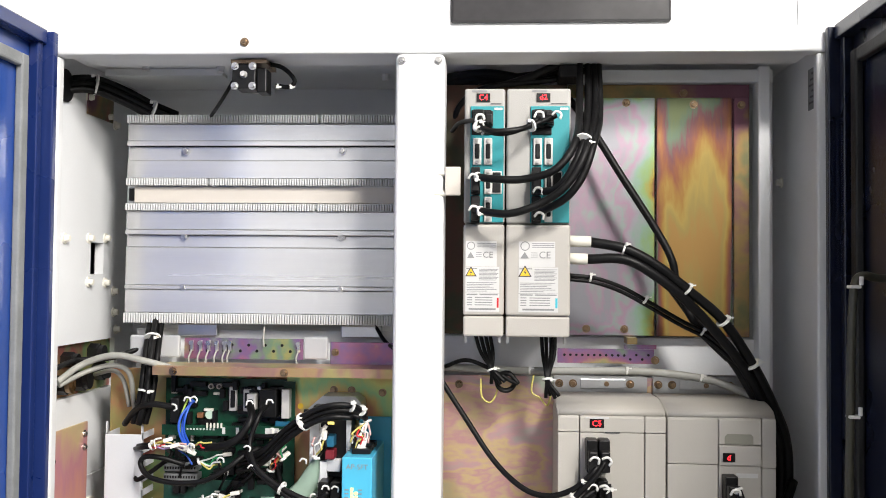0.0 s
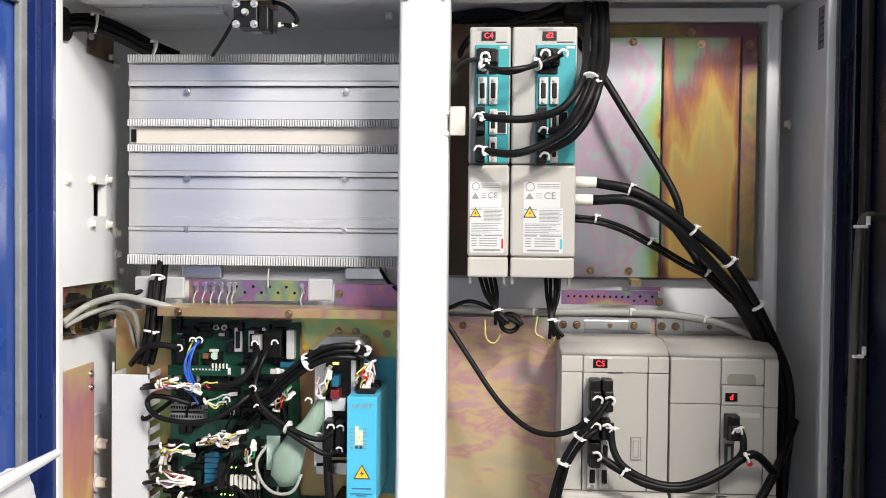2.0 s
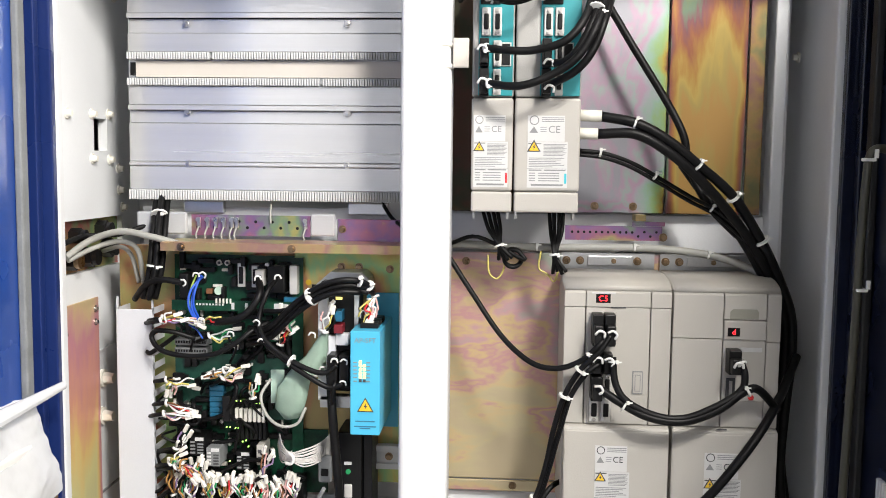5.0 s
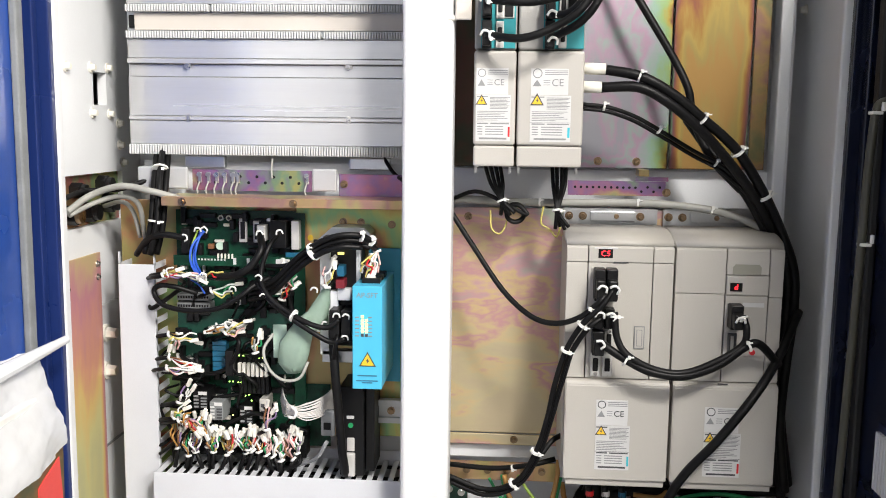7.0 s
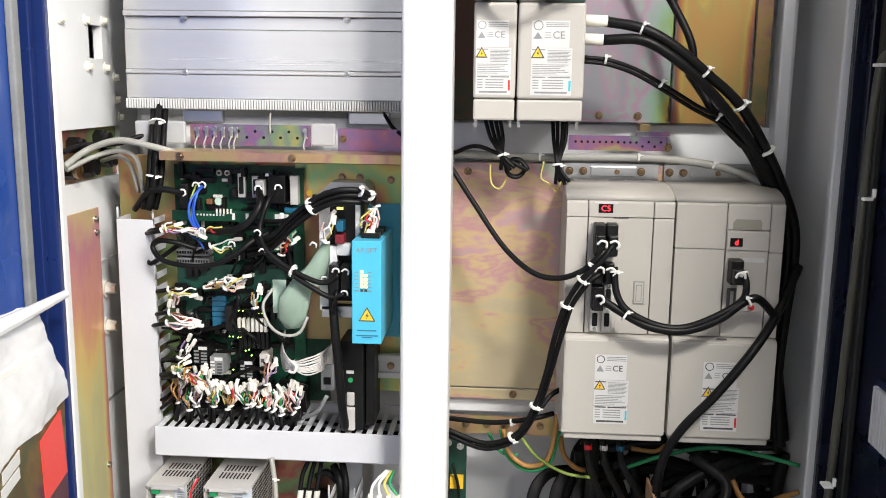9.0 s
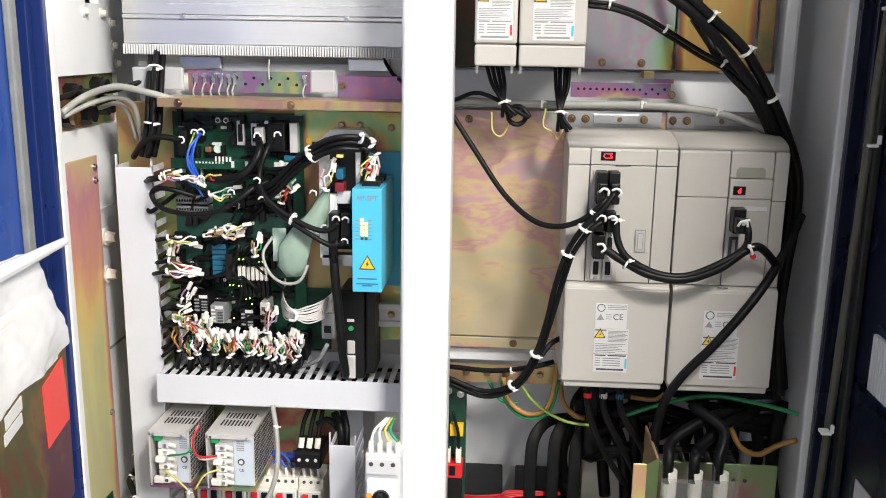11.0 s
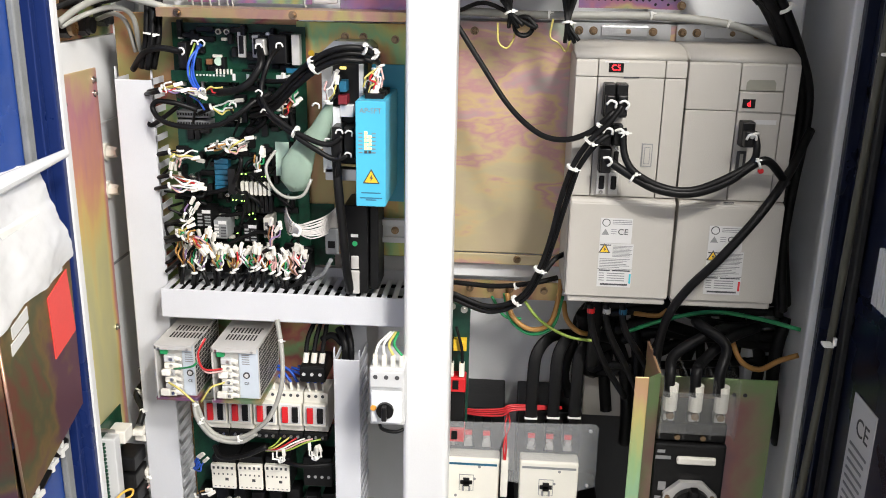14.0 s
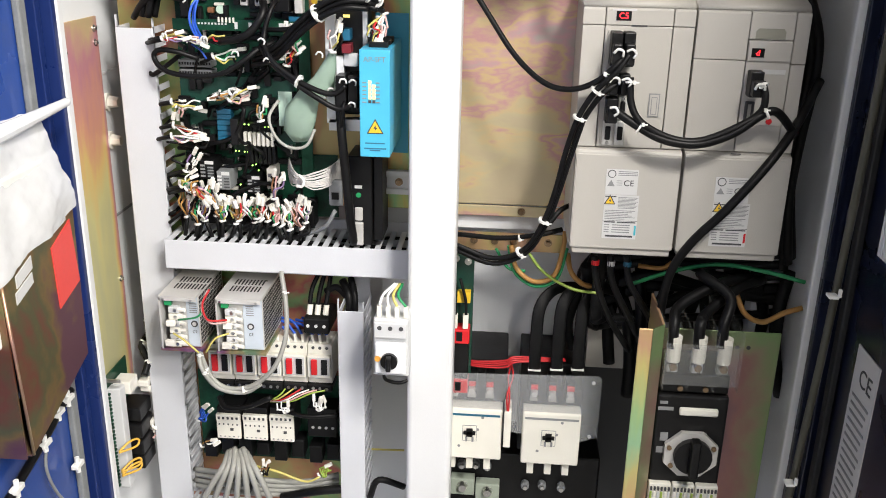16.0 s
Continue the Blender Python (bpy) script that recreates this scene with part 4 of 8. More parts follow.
for y, z, r in ((1.45, 1.468, 0.016), (1.515, 1.468, 0.017), (1.59, 1.478, 0.017), (1.47, 1.508, 0.013), (1.57, 1.512, 0.016)):
    g = part("gland", cyl(bm_new(), (XL - 0.009, y, z), "x", r, 0.018, 6), BLACK, gp, "black hexagonal cable gland")
    part("gland_ring", cyl(bm_new(), (XL + 0.009, y, z), "x", r * 0.8, 0.008, 16), BRASS if (y, z) == (1.45, 1.468) else BLACK, g)
sp = thing("side_plate", (XL + 0.004, 1.47, 0.78), "amber iridescent zinc-plated plate on the cabinet wall", "mounting plate")
part("sheet", plain_box(XL + 0.001, XL + 0.005, 1.403, 1.536, 0.70, 1.397, 0.001, 1), GOLD_S, sp)
for y, z in ((1.522, 1.378), (1.522, 1.355), (1.522, 0.93), (1.41, 1.352), (1.41, 1.04)):
    screw(sp, XL + 0.005, y, z, SCREW, 90)
for y, z in ((1.444, 1.708), (1.534, 1.712), (1.600, 1.715), (1.534, 1.636), (1.602, 1.635), (1.639, 1.619), (1.641, 1.58), (1.652, 1.548), (1.60, 1.935), (1.632, 1.925), (1.52, 1.955)):
    part("bolt", BOLT, None, cab, "white-painted bolt head", pose(XL, y, z, 0, 0, 90))
for y, z in ((1.553, 1.249), (1.548, 1.182)):
    part("nut", NUT, None, cab, "large white hexagon nut", pose(XL, y, z, 0, 0, 90))
for z in (1.30, 1.045):
    part("wall_seam", plain_box(XL + 0.0005, XL + 0.003, 1.54, 1.70, z - 0.002, z + 0.002), INKL if z < 1.1 else WHITE, cab)
lp = solo("cover_plate", plain_box(XL + 0.001, XL + 0.004, 1.514, 1.616, 1.926, 1.978), GOLD_B, "small bronze plate on the cabinet wall", "plate")
part("bolt", BOLT, None, cab, "white-painted bolt head", pose(XR, 1.585, 1.818, 0, 0, -90))
sign = part("wall_sign", plain_box(XR - 0.002, XR - 0.0005, 1.401, 1.447, 1.916, 1.980), GASKET, cab, "small grey notice")
for i in range(6):
    part("print", plain_box(XR - 0.0025, XR - 0.002, 1.406, 1.442 - 0.006 * (i % 3), 1.925 + i * 0.009, 1.928 + i * 0.009), INK, sign)
# latch on the centre post
lt = thing("door_catch", (-0.07, 1.36, 1.77), "cream plastic door catch on the centre post", "catch")
part("tab", plain_box(-0.0775, -0.054, 1.345, 1.35, 1.772, 1.815, 0.002), STRIP, lt)
for z in (1.775, 1.806):
    part("pin", cyl(bm_new(), (-0.094, 1.352, z), "x", 0.004, 0.018, 10), CREAM, lt)
# limit switch under the roof
ls = thing("limit_switch", (-0.375, 1.40, 1.93), "black limit switch on a brass bracket under the top rail", "limit switch")
part("bracket", plain_box(-0.416, -0.360, 1.386, 1.45, 1.981, 1.987), BRASS, ls, "brass bracket")
part("face", plain_box(-0.4135, -0.3765, 1.384, 1.392, 1.941, 1.980, 0.0015), BLACK, ls)
part("body", plain_box(-0.411, -0.379, 1.393, 1.43, 1.943, 1.979, 0.002), BLACK, ls)
part("arm", plain_box(-0.3755, -0.360, 1.388, 1.42, 1.936, 1.974, 0.002), BLACK, ls)
for x, z in ((-0.409, 1.976), (-0.381, 1.976), (-0.409, 1.945), (-0.381, 1.945)):
    screw(ls, x, 1.384, z)
part("plunger", cyl(bm_new(), (-0.395, 1.384, 1.963), "y", 0.0058, -0.008, 14, 0.004), NICKEL, ls, "bright metal plunger")

# ---------- cables of the east bay ----------
def bundle(name, loc_label, runs, category="cable bundle", ties=()):
    """runs: (points, radius, material); ties: (run index, share, radius)."""
    t = thing(name, runs[0][0][0], loc_label, category, "cable bundles")
    for pts, r, m in runs:
        part("cable", tube(bm_new(), pts, r, 9, 6), m, t)
    for i, k, r in ties:
        tie_on(t, runs[i][0], k, r)
    return t


A1 = [(0.132, 1.460, 2.011), (0.126, 1.400, 1.927), (0.113, 1.300, 1.850), (0.084, 1.280, 1.805), (0.040, 1.290, 1.791), (0.000, 1.295, 1.791), (-0.034, 1.315, 1.797)]
A2 = [(0.144, 1.460, 2.011), (0.139, 1.400, 1.914), (0.123, 1.300, 1.846), (0.102, 1.285, 1.798), (0.082, 1.295, 1.777), (0.058, 1.315, 1.775)]
A3 = [(0.153, 1.460, 2.011), (0.150, 1.400, 1.914), (0.129, 1.290, 1.841), (0.101, 1.275, 1.785), (0.064, 1.280, 1.757), (0.017, 1.285, 1.741), (-0.032, 1.315, 1.748)]
A4 = [(0.160, 1.460, 2.011), (0.157, 1.400, 1.905), (0.138, 1.300, 1.845), (0.120, 1.285, 1.794), (0.096, 1.290, 1.763), (0.059, 1.315, 1.744)]
bundle("feedback_cable_bundle", "four black feedback cables tied together and plugged into the drives", [(a, 0.0057, CABLE) for a in (A1, A2, A3, A4)], ties=((1, 0.40, 0.013), (0, 0.97, 0.007), (2, 0.97, 0.007)))
bundle("link_cable", "black link cables between the upper drives", [([(-0.070, 1.400, 1.877), (-0.056, 1.360, 1.883), (-0.025, 1.315, 1.880)], 0.0035, CABLE), ([(-0.031, 1.315, 1.872), (-0.008, 1.290, 1.859), (0.028, 1.290, 1.861), (0.053, 1.310, 1.872), (0.085, 1.315, 1.886)], 0.0042, CABLE), ([(-0.027, 1.315, 1.886), (-0.021, 1.300, 1.864), (0.008, 1.290, 1.855), (0.040, 1.300, 1.866), (0.061, 1.315, 1.883)], 0.0036, CABLE)], ties=((1, 0.72, 0.009), (1, 0.06, 0.009)))
cable("power_cable", [(0.110, 1.490, 1.954), (0.153, 1.460, 1.887), (0.196, 1.440, 1.812), (0.247, 1.430, 1.729), (0.271, 1.420, 1.679), (0.280, 1.420, 1.635), (0.308, 1.410, 1.577), (0.354, 1.410, 1.530)], 0.006, CABLE, "black power cable crossing the mounting plate")
C1 = [(0.137, 1.360, 1.705), (0.188, 1.350, 1.695), (0.233, 1.350, 1.672), (0.281, 1.360, 1.636), (0.339, 1.380, 1.589), (0.387, 1.401, 1.523), (0.421, 1.414, 1.461), (0.445, 1.428, 1.404), (0.448, 1.428, 1.338), (0.445, 1.438, 1.255), (0.445, 1.448, 1.151), (0.465, 1.468, 1.037)]
C2 = [(0.134, 1.360, 1.679), (0.188, 1.350, 1.679), (0.233, 1.350, 1.656), (0.278, 1.360, 1.621), (0.329, 1.380, 1.571), (0.376, 1.400, 1.515), (0.412, 1.415, 1.452), (0.435, 1.428, 1.399), (0.441, 1.438, 1.335), (0.439, 1.448, 1.252), (0.442, 1.458, 1.147), (0.463, 1.478, 1.023)]
C3 = [(0.275, 1.440, 1.637), (0.314, 1.420, 1.581), (0.362, 1.410, 1.526), (0.407, 1.425, 1.452), (0.433, 1.448, 1.387), (0.447, 1.458, 1.295), (0.448, 1.468, 1.182), (0.475, 1.488, 1.040)]
bundle("motor_cable_bundle", "heavy black motor cables tied in a bundle beside the drives", [(C1, 0.0075, CABLE), (C2, 0.0075, CABLE), (C3, 0.0085, CABLE), ([(x + 0.004, y + 0.014, z) for x, y, z in C1[4:]], 0.0075, CABLE), ([(x - 0.002, y + 0.03, z) for x, y, z in C1[5:]], 0.009, CABLE)], ties=((0, 0.09, 0.0095), (0, 0.27, 0.0105), (0, 0.36, 0.0115), (0, 0.45, 0.013)))
cable("cable_sleeve", [(0.107, 1.360, 1.706), (0.140, 1.360, 1.705)], 0.0085, CREAM, "white end sleeve on a motor cable", group="sleeves", category="sleeve")
cable("cable_sleeve", [(0.107, 1.360, 1.680), (0.135, 1.360, 1.679)], 0.0085, CREAM, "white end sleeve on a motor cable", group="sleeves", category="sleeve")
D1 = [(0.110, 1.370, 1.655), (0.147, 1.370, 1.651), (0.188, 1.380, 1.638), (0.232, 1.390, 1.615), (0.280, 1.400, 1.588), (0.320, 1.400, 1.567), (0.369, 1.400, 1.527)]
bundle("brake_cable_pair", "pair of thin black cables with white ties", [(D1, 0.0032, CABLE), ([(x - 0.002, y + 0.002, z - 0.006) for x, y, z in D1], 0.003, CABLE)], ties=((0, 0.15, 0.0065), (0, 0.48, 0.0065), (0, 0.8, 0.0065)))
F1 = [(-0.122, 1.470, 1.493), (-0.080, 1.460, 1.506), (0.010, 1.450, 1.504), (0.102, 1.440, 1.505), (0.224, 1.440, 1.506), (0.319, 1.440, 1.497), (0.378, 1.430, 1.479), (0.425, 1.420, 1.453)]
cable("grey_cable", F1, 0.0062, GREYCAB, "grey sheathed cable running over the lower drives", (0.36, 0.55, 0.72, 0.97))
for bx, wires in ((862, (-14, -5, 4, 12)), (972, (-8, 0, 9, 16))):
    runs = []
    for i, dx in enumerate(wires):
        e = bx + (22 if bx < 900 else 18)
        if bx < 900:
            pts = [(-0.021, 1.430, 1.566), (-0.013, 1.420, 1.534), (-0.005, 1.410, 1.509), (0.005, 1.420, 1.486)]
        else:
            pts = [(0.078, 1.430, 1.566), (0.079, 1.420, 1.531), (0.079, 1.400, 1.496), (0.084, 1.410, 1.467)]
        o = dx * 0.0009
        runs.append(([(pts[0][0] + o, pts[0][1], pts[0][2]), (pts[1][0] + o * 0.8, pts[1][1], pts[1][2]), (pts[2][0] + o * 0.15, pts[2][1], pts[2][2]), (pts[3][0] + o * 0.9, pts[3][1] - 0.005 * i, pts[3][2] + 0.004 * (i % 2))], 0.003, CABLE))
    bundle("wire_bundle", "thin black wires hanging under a drive, tied in white", runs, ties=((1, 0.68, 0.008),))
loop = [(0.0 + 0.014 * math.cos(a) + 0.016, 1.415 + 0.002 * a, 1.488 + 0.014 * math.sin(a)) for a in [k * 0.6 for k in range(22)]]
cable("coiled_cable", [(-0.084, 1.450, 1.507), (-0.039, 1.430, 1.520)] + loop, 0.0033, CABLE, "black cable coiled and tied under the drive")
cable("earth_wire", [(-0.023, 1.430, 1.492), (-0.021, 1.430, 1.464), (-0.008, 1.430, 1.455), (0.002, 1.430, 1.471), (0.004, 1.430, 1.492)], 0.0016, WIRES["yellow"], "thin yellow-green earth wire in a loop", segs=6)
cable("earth_wire", [(0.059, 1.420, 1.500), (0.056, 1.420, 1.474), (0.069, 1.420, 1.465), (0.080, 1.420, 1.453), (0.086, 1.420, 1.470)], 0.0016, WIRES["yellow"], "thin yellow-green earth wire in a loop", segs=6)
cable("signal_cable", [(-0.086, 1.420, 1.492), (-0.047, 1.400, 1.437), (-0.001, 1.370, 1.376), (0.042, 1.340, 1.343), (0.079, 1.325, 1.337), (0.113, 1.315, 1.350), (0.137, 1.305, 1.374), (0.152, 1.315, 1.390)], 0.0042, CABLE, "black signal cable drooping to the drive connectors", (0.78,))
I1 = [(0.157, 1.310, 1.391), (0.139, 1.305, 1.366), (0.114, 1.310, 1.339), (0.093, 1.320, 1.298), (0.079, 1.330, 1.244), (0.070, 1.345, 1.187), (0.055, 1.360, 1.128), (0.028, 1.380, 1.073), (-0.021, 1.400, 1.048), (-0.085, 1.410, 1.066)]
I2 = [(0.146, 1.315, 1.351), (0.122, 1.310, 1.333), (0.099, 1.325, 1.289), (0.086, 1.335, 1.234), (0.075, 1.350, 1.181), (0.059, 1.365, 1.121), (0.030, 1.385, 1.064), (-0.021, 1.400, 1.039), (-0.085, 1.410, 1.057)]
bundle("signal_cable_bundle", "black signal cables tied together beside the lower drive", [(I1, 0.0042, CABLE), (I2, 0.004, CABLE), ([(x + 0.002, y - 0.004, z + 0.001) for x, y, z in I2[2:]], 0.0022, CABLE)], ties=((0, 0.22, 0.0085), (0, 0.34, 0.0085), (0, 0.66, 0.0085), (0, 0.80, 0.0085)))
cable("branch_cable", [(0.099, 1.400, 1.144), (0.080, 1.380, 1.139), (0.063, 1.370, 1.119)], 0.0042, CABLE, "short black cable joining the bundle")
cable("branch_cable", [(0.088, 1.420, 1.095), (0.047, 1.410, 1.087), (-0.011, 1.420, 1.076), (-0.086, 1.440, 1.073)], 0.0042, CABLE, "black cable passing behind the centre post", (0.5,))
J1 = [(0.140, 1.315, 1.313), (0.172, 1.305, 1.294), (0.212, 1.300, 1.275), (0.260, 1.300, 1.270), (0.307, 1.300, 1.287), (0.345, 1.305, 1.314), (0.367, 1.310, 1.317), (0.404, 1.340, 1.281)]
J2 = [(0.160, 1.310, 1.359), (0.164, 1.305, 1.323), (0.180, 1.300, 1.298), (0.220, 1.300, 1.278), (0.261, 1.300, 1.275), (0.305, 1.300, 1.293), (0.341, 1.305, 1.316), (0.346, 1.305, 1.338), (0.342, 1.315, 1.357)]
bundle("link_cable_bundle", "black link cables drooping between the two lower drives", [(J1, 0.0062, CABLE), (J2, 0.0052, CABLE)], ties=((0, 0.17, 0.0095), (0, 0.73, 0.0095), (1, 0.97, 0.007), (1, 0.03, 0.007)))
cable("power_cable", [(0.447, 1.400, 1.349), (0.403, 1.340, 1.291), (0.361, 1.300, 1.244), (0.310, 1.290, 1.179), (0.269, 1.310, 1.118), (0.249, 1.340, 1.052), (0.249, 1.380, 0.952)], 0.0068, CABLE, "heavy black cable hanging across the lower drive")
nl = mesh_of(tube(bm_new(), [(-0.006, 0, -0.003), (-0.004, -0.002, 0.004), (0.003, -0.002, 0.005), (0.006, 0, -0.001)], 0.0017, 6, 4), "knot", TIE)


def knot(parent_label, p, s=1.0, rz=0):
    """A white nylon knot at the mouth of a plug."""
    ob = new("plug_tie", nl)
    ob.matrix_basis = Matrix.Translation(p) @ Matrix.Rotation(rz, 4, "Y") @ Matrix.Scale(s, 4)
    return tagged(ob, "white nylon tie at the mouth of a plug", "cable tie", "plug ties")


for p, a in (((0.141, 1.303, 1.392), 0.5), ((0.158, 1.303, 1.392), 0.9), ((0.139, 1.306, 1.353), 0.3), ((0.155, 1.306, 1.352), 0.9), ((0.140, 1.303, 1.312), 1.2), ((0.337, 1.303, 1.351), 0.2), ((-0.034, 1.305, 1.793), 0.4), ((-0.033, 1.305, 1.747), 0.4), ((0.059, 1.305, 1.774), 0.4), ((0.061, 1.305, 1.738), 0.5), ((-0.025, 1.303, 1.879), 0), ((-0.026, 1.303, 1.861), 0.8), ((0.060, 1.303, 1.883), 0.2), ((0.085, 1.303, 1.883), 0.6)):
    knot("", p, 1.1, a)
# tangle in the gap above the upper drives and at the roof
bundle("roof_cable_bundle", "dark cable tangle under the cabinet roof", [([(-0.088, 1.560, 1.944), (-0.029, 1.530, 1.963), (0.046, 1.500, 1.980), (0.118, 1.480, 2.008)], 0.007, CABLE), ([(-0.088, 1.560, 1.930), (-0.020, 1.550, 1.982), (0.075, 1.520, 1.994), (0.147, 1.490, 2.005)], 0.006, CABLE), ([(-0.076, 1.520, 1.903), (-0.061, 1.500, 1.938), (-0.019, 1.500, 1.966), (0.102, 1.500, 1.980), (0.155, 1.480, 1.994)], 0.005, CABLE)])
for i in range(5):
    cable("roof_cable", [(-0.10, 1.60, 1.955 + 0.012 * i), (-0.02, 1.565 - 0.006 * i, 1.975 + 0.006 * i), (0.06, 1.54, 1.985 + 0.004 * (i % 3)), (0.125, 1.50, 2.0)], 0.0075, CABLE, "black cable in the tangle under the cabinet roof", segs=8)
solo("roof_clamp", plain_box(0.098, 0.135, 1.44, 1.5, 1.97, 1.99, 0.002), BLACK, "black cable clamp under the roof", "clamp")

# below the lower drives
def supply_cable(pts, marker):
    c = cable("supply_cable", pts, 0.0055, CABLE, "black supply cable leaving the drive")
    x = pts[0][0]
    part("gland_cap", cyl(bm_new(), (x, 1.395, 1.074), "z", 0.009, 0.01, 12), CREAM, c, "white cap")
    part("marker_sleeve", cyl(bm_new(), (x + 0.002, 1.40, 1.045), "z", 0.0064, 0.008, 12), marker, c, "coloured marker sleeve")


def flat_cable(a):
    t = thing("flat_cable", a[0], "wide black flat supply cable arching to the contactor", "cable", "cables")
    part("sheath", tube(bm_new(), a, 0.0104, 10, 6, 0.22, (0, 1, 0)), CABLE, t)
    if len(a) > 5:
        part("end_band", plain_box(a[4][0] - 0.011, a[4][0] + 0.011, a[4][1] - 0.004, a[4][1] + 0.004, a[4][2] - 0.001, a[4][2] + 0.002, 0.0006), TIE, t, "white band")


supply_cable([(0.141, 1.4, 1.061), (0.148, 1.4, 1.014), (0.174, 1.42, 0.947), (0.218, 1.46, 0.868)], REDP)
supply_cable([(0.166, 1.4, 1.062), (0.173, 1.4, 1.016), (0.206, 1.42, 0.949), (0.245, 1.46, 0.869)], LABEL)
supply_cable([(0.192, 1.4, 1.063), (0.2, 1.4, 1.017), (0.239, 1.42, 0.951), (0.274, 1.46, 0.871)], BLUEREL)
flat_cable([(0.135, 1.5, 0.965), (0.089, 1.47, 0.971), (0.063, 1.45, 0.947), (0.058, 1.44, 0.895), (0.058, 1.44, 0.83), (0.058, 1.44, 0.791)])
flat_cable([(0.173, 1.5, 0.966), (0.127, 1.47, 0.978), (0.101, 1.45, 0.954), (0.096, 1.44, 0.902), (0.096, 1.44, 0.833), (0.097, 1.44, 0.794)])
flat_cable([(0.21, 1.5, 0.956), (0.162, 1.47, 0.975), (0.136, 1.45, 0.95), (0.132, 1.44, 0.899), (0.132, 1.44, 0.835), (0.133, 1.44, 0.796)])
flat_cable([(0.155, 1.44, 1.075), (0.155, 1.437, 1.02), (0.155, 1.437, 0.945), (0.163, 1.46, 0.922), (0.19, 1.49, 0.93)])
bundle("supply_cable_bundle", "tangle of heavy black cables in the shade under the drives", [([(0.139, 1.480, 1.013), (0.153, 1.500, 0.910), (0.168, 1.530, 0.881)], 0.012, CABLE), ([(0.181, 1.500, 0.997), (0.217, 1.500, 0.914), (0.230, 1.500, 0.826), (0.231, 1.500, 0.758)], 0.012, CABLE), ([(0.229, 1.500, 0.999), (0.239, 1.480, 0.913), (0.246, 1.500, 0.816)], 0.010, CABLE), ([(0.172, 1.520, 0.886), (0.227, 1.500, 0.914), (0.319, 1.500, 0.962), (0.398, 1.520, 0.979)], 0.010, CABLE), ([(0.483, 1.500, 1.012), (0.467, 1.480, 0.957), (0.470, 1.480, 0.872), (0.492, 1.480, 0.785)], 0.011, CABLE), ([(0.427, 1.500, 1.009), (0.448, 1.500, 0.926), (0.441, 1.500, 0.839)], 0.010, CABLE), ([(0.275, 1.450, 1.031), (0.255, 1.420, 0.982), (0.250, 1.420, 0.910)], 0.006, CABLE)])
# random extra cables thicken the tangle and stand in for its deep shade
random.seed(31)
for i in range(15):
    x, y = 0.16 + 0.02 * i + random.uniform(-0.01, 0.01), random.uniform(1.52, 1.585)
    q = random.uniform(-0.05, 0.05)
    cable("supply_cable", [(x - q, y - 0.03, 1.085), (x + random.uniform(-0.02, 0.02), y - 0.01, 1.03), (x + q, y, 0.965), (x + q + random.uniform(-0.03, 0.03), y, 0.88), (x + q, y, 0.80)], random.uniform(0.008, 0.013), CABLE, "heavy black supply cable added to darken the tangle under the drives", segs=8)
for i in range(6):
    z = 0.935 + 0.022 * i
    cable("supply_cable", [(0.15, 1.51, z - 0.03), (0.25, 1.49 + 0.01 * (i % 2), z + random.uniform(-0.02, 0.03)), (0.36, 1.50, z + random.uniform(-0.02, 0.03)), (0.475, 1.50, z)], random.uniform(0.007, 0.011), CABLE, "heavy black supply cable added to darken the gap behind the main switch", segs=8)
cable("mains_cable", [(0.397, 1.42, 1.024), (0.342, 1.38, 1.032), (0.272, 1.34, 1.007), (0.26, 1.31, 0.987), (0.26, 1.305, 0.951)], 0.0085, CABLE, "heavy black mains cable curving into the main switch")
cable("mains_cable", [(0.414, 1.42, 1.025), (0.361, 1.38, 1.019), (0.313, 1.34, 0.995), (0.299, 1.31, 0.989), (0.299, 1.305, 0.953)], 0.0085, CABLE, "heavy black mains cable curving into the main switch")
cable("mains_cable", [(0.361, 1.42, 1.022), (0.306, 1.38, 1.045), (0.345, 1.34, 1.025), (0.334, 1.31, 0.991), (0.334, 1.305, 0.955)], 0.0085, CABLE, "heavy black mains cable curving into the main switch")
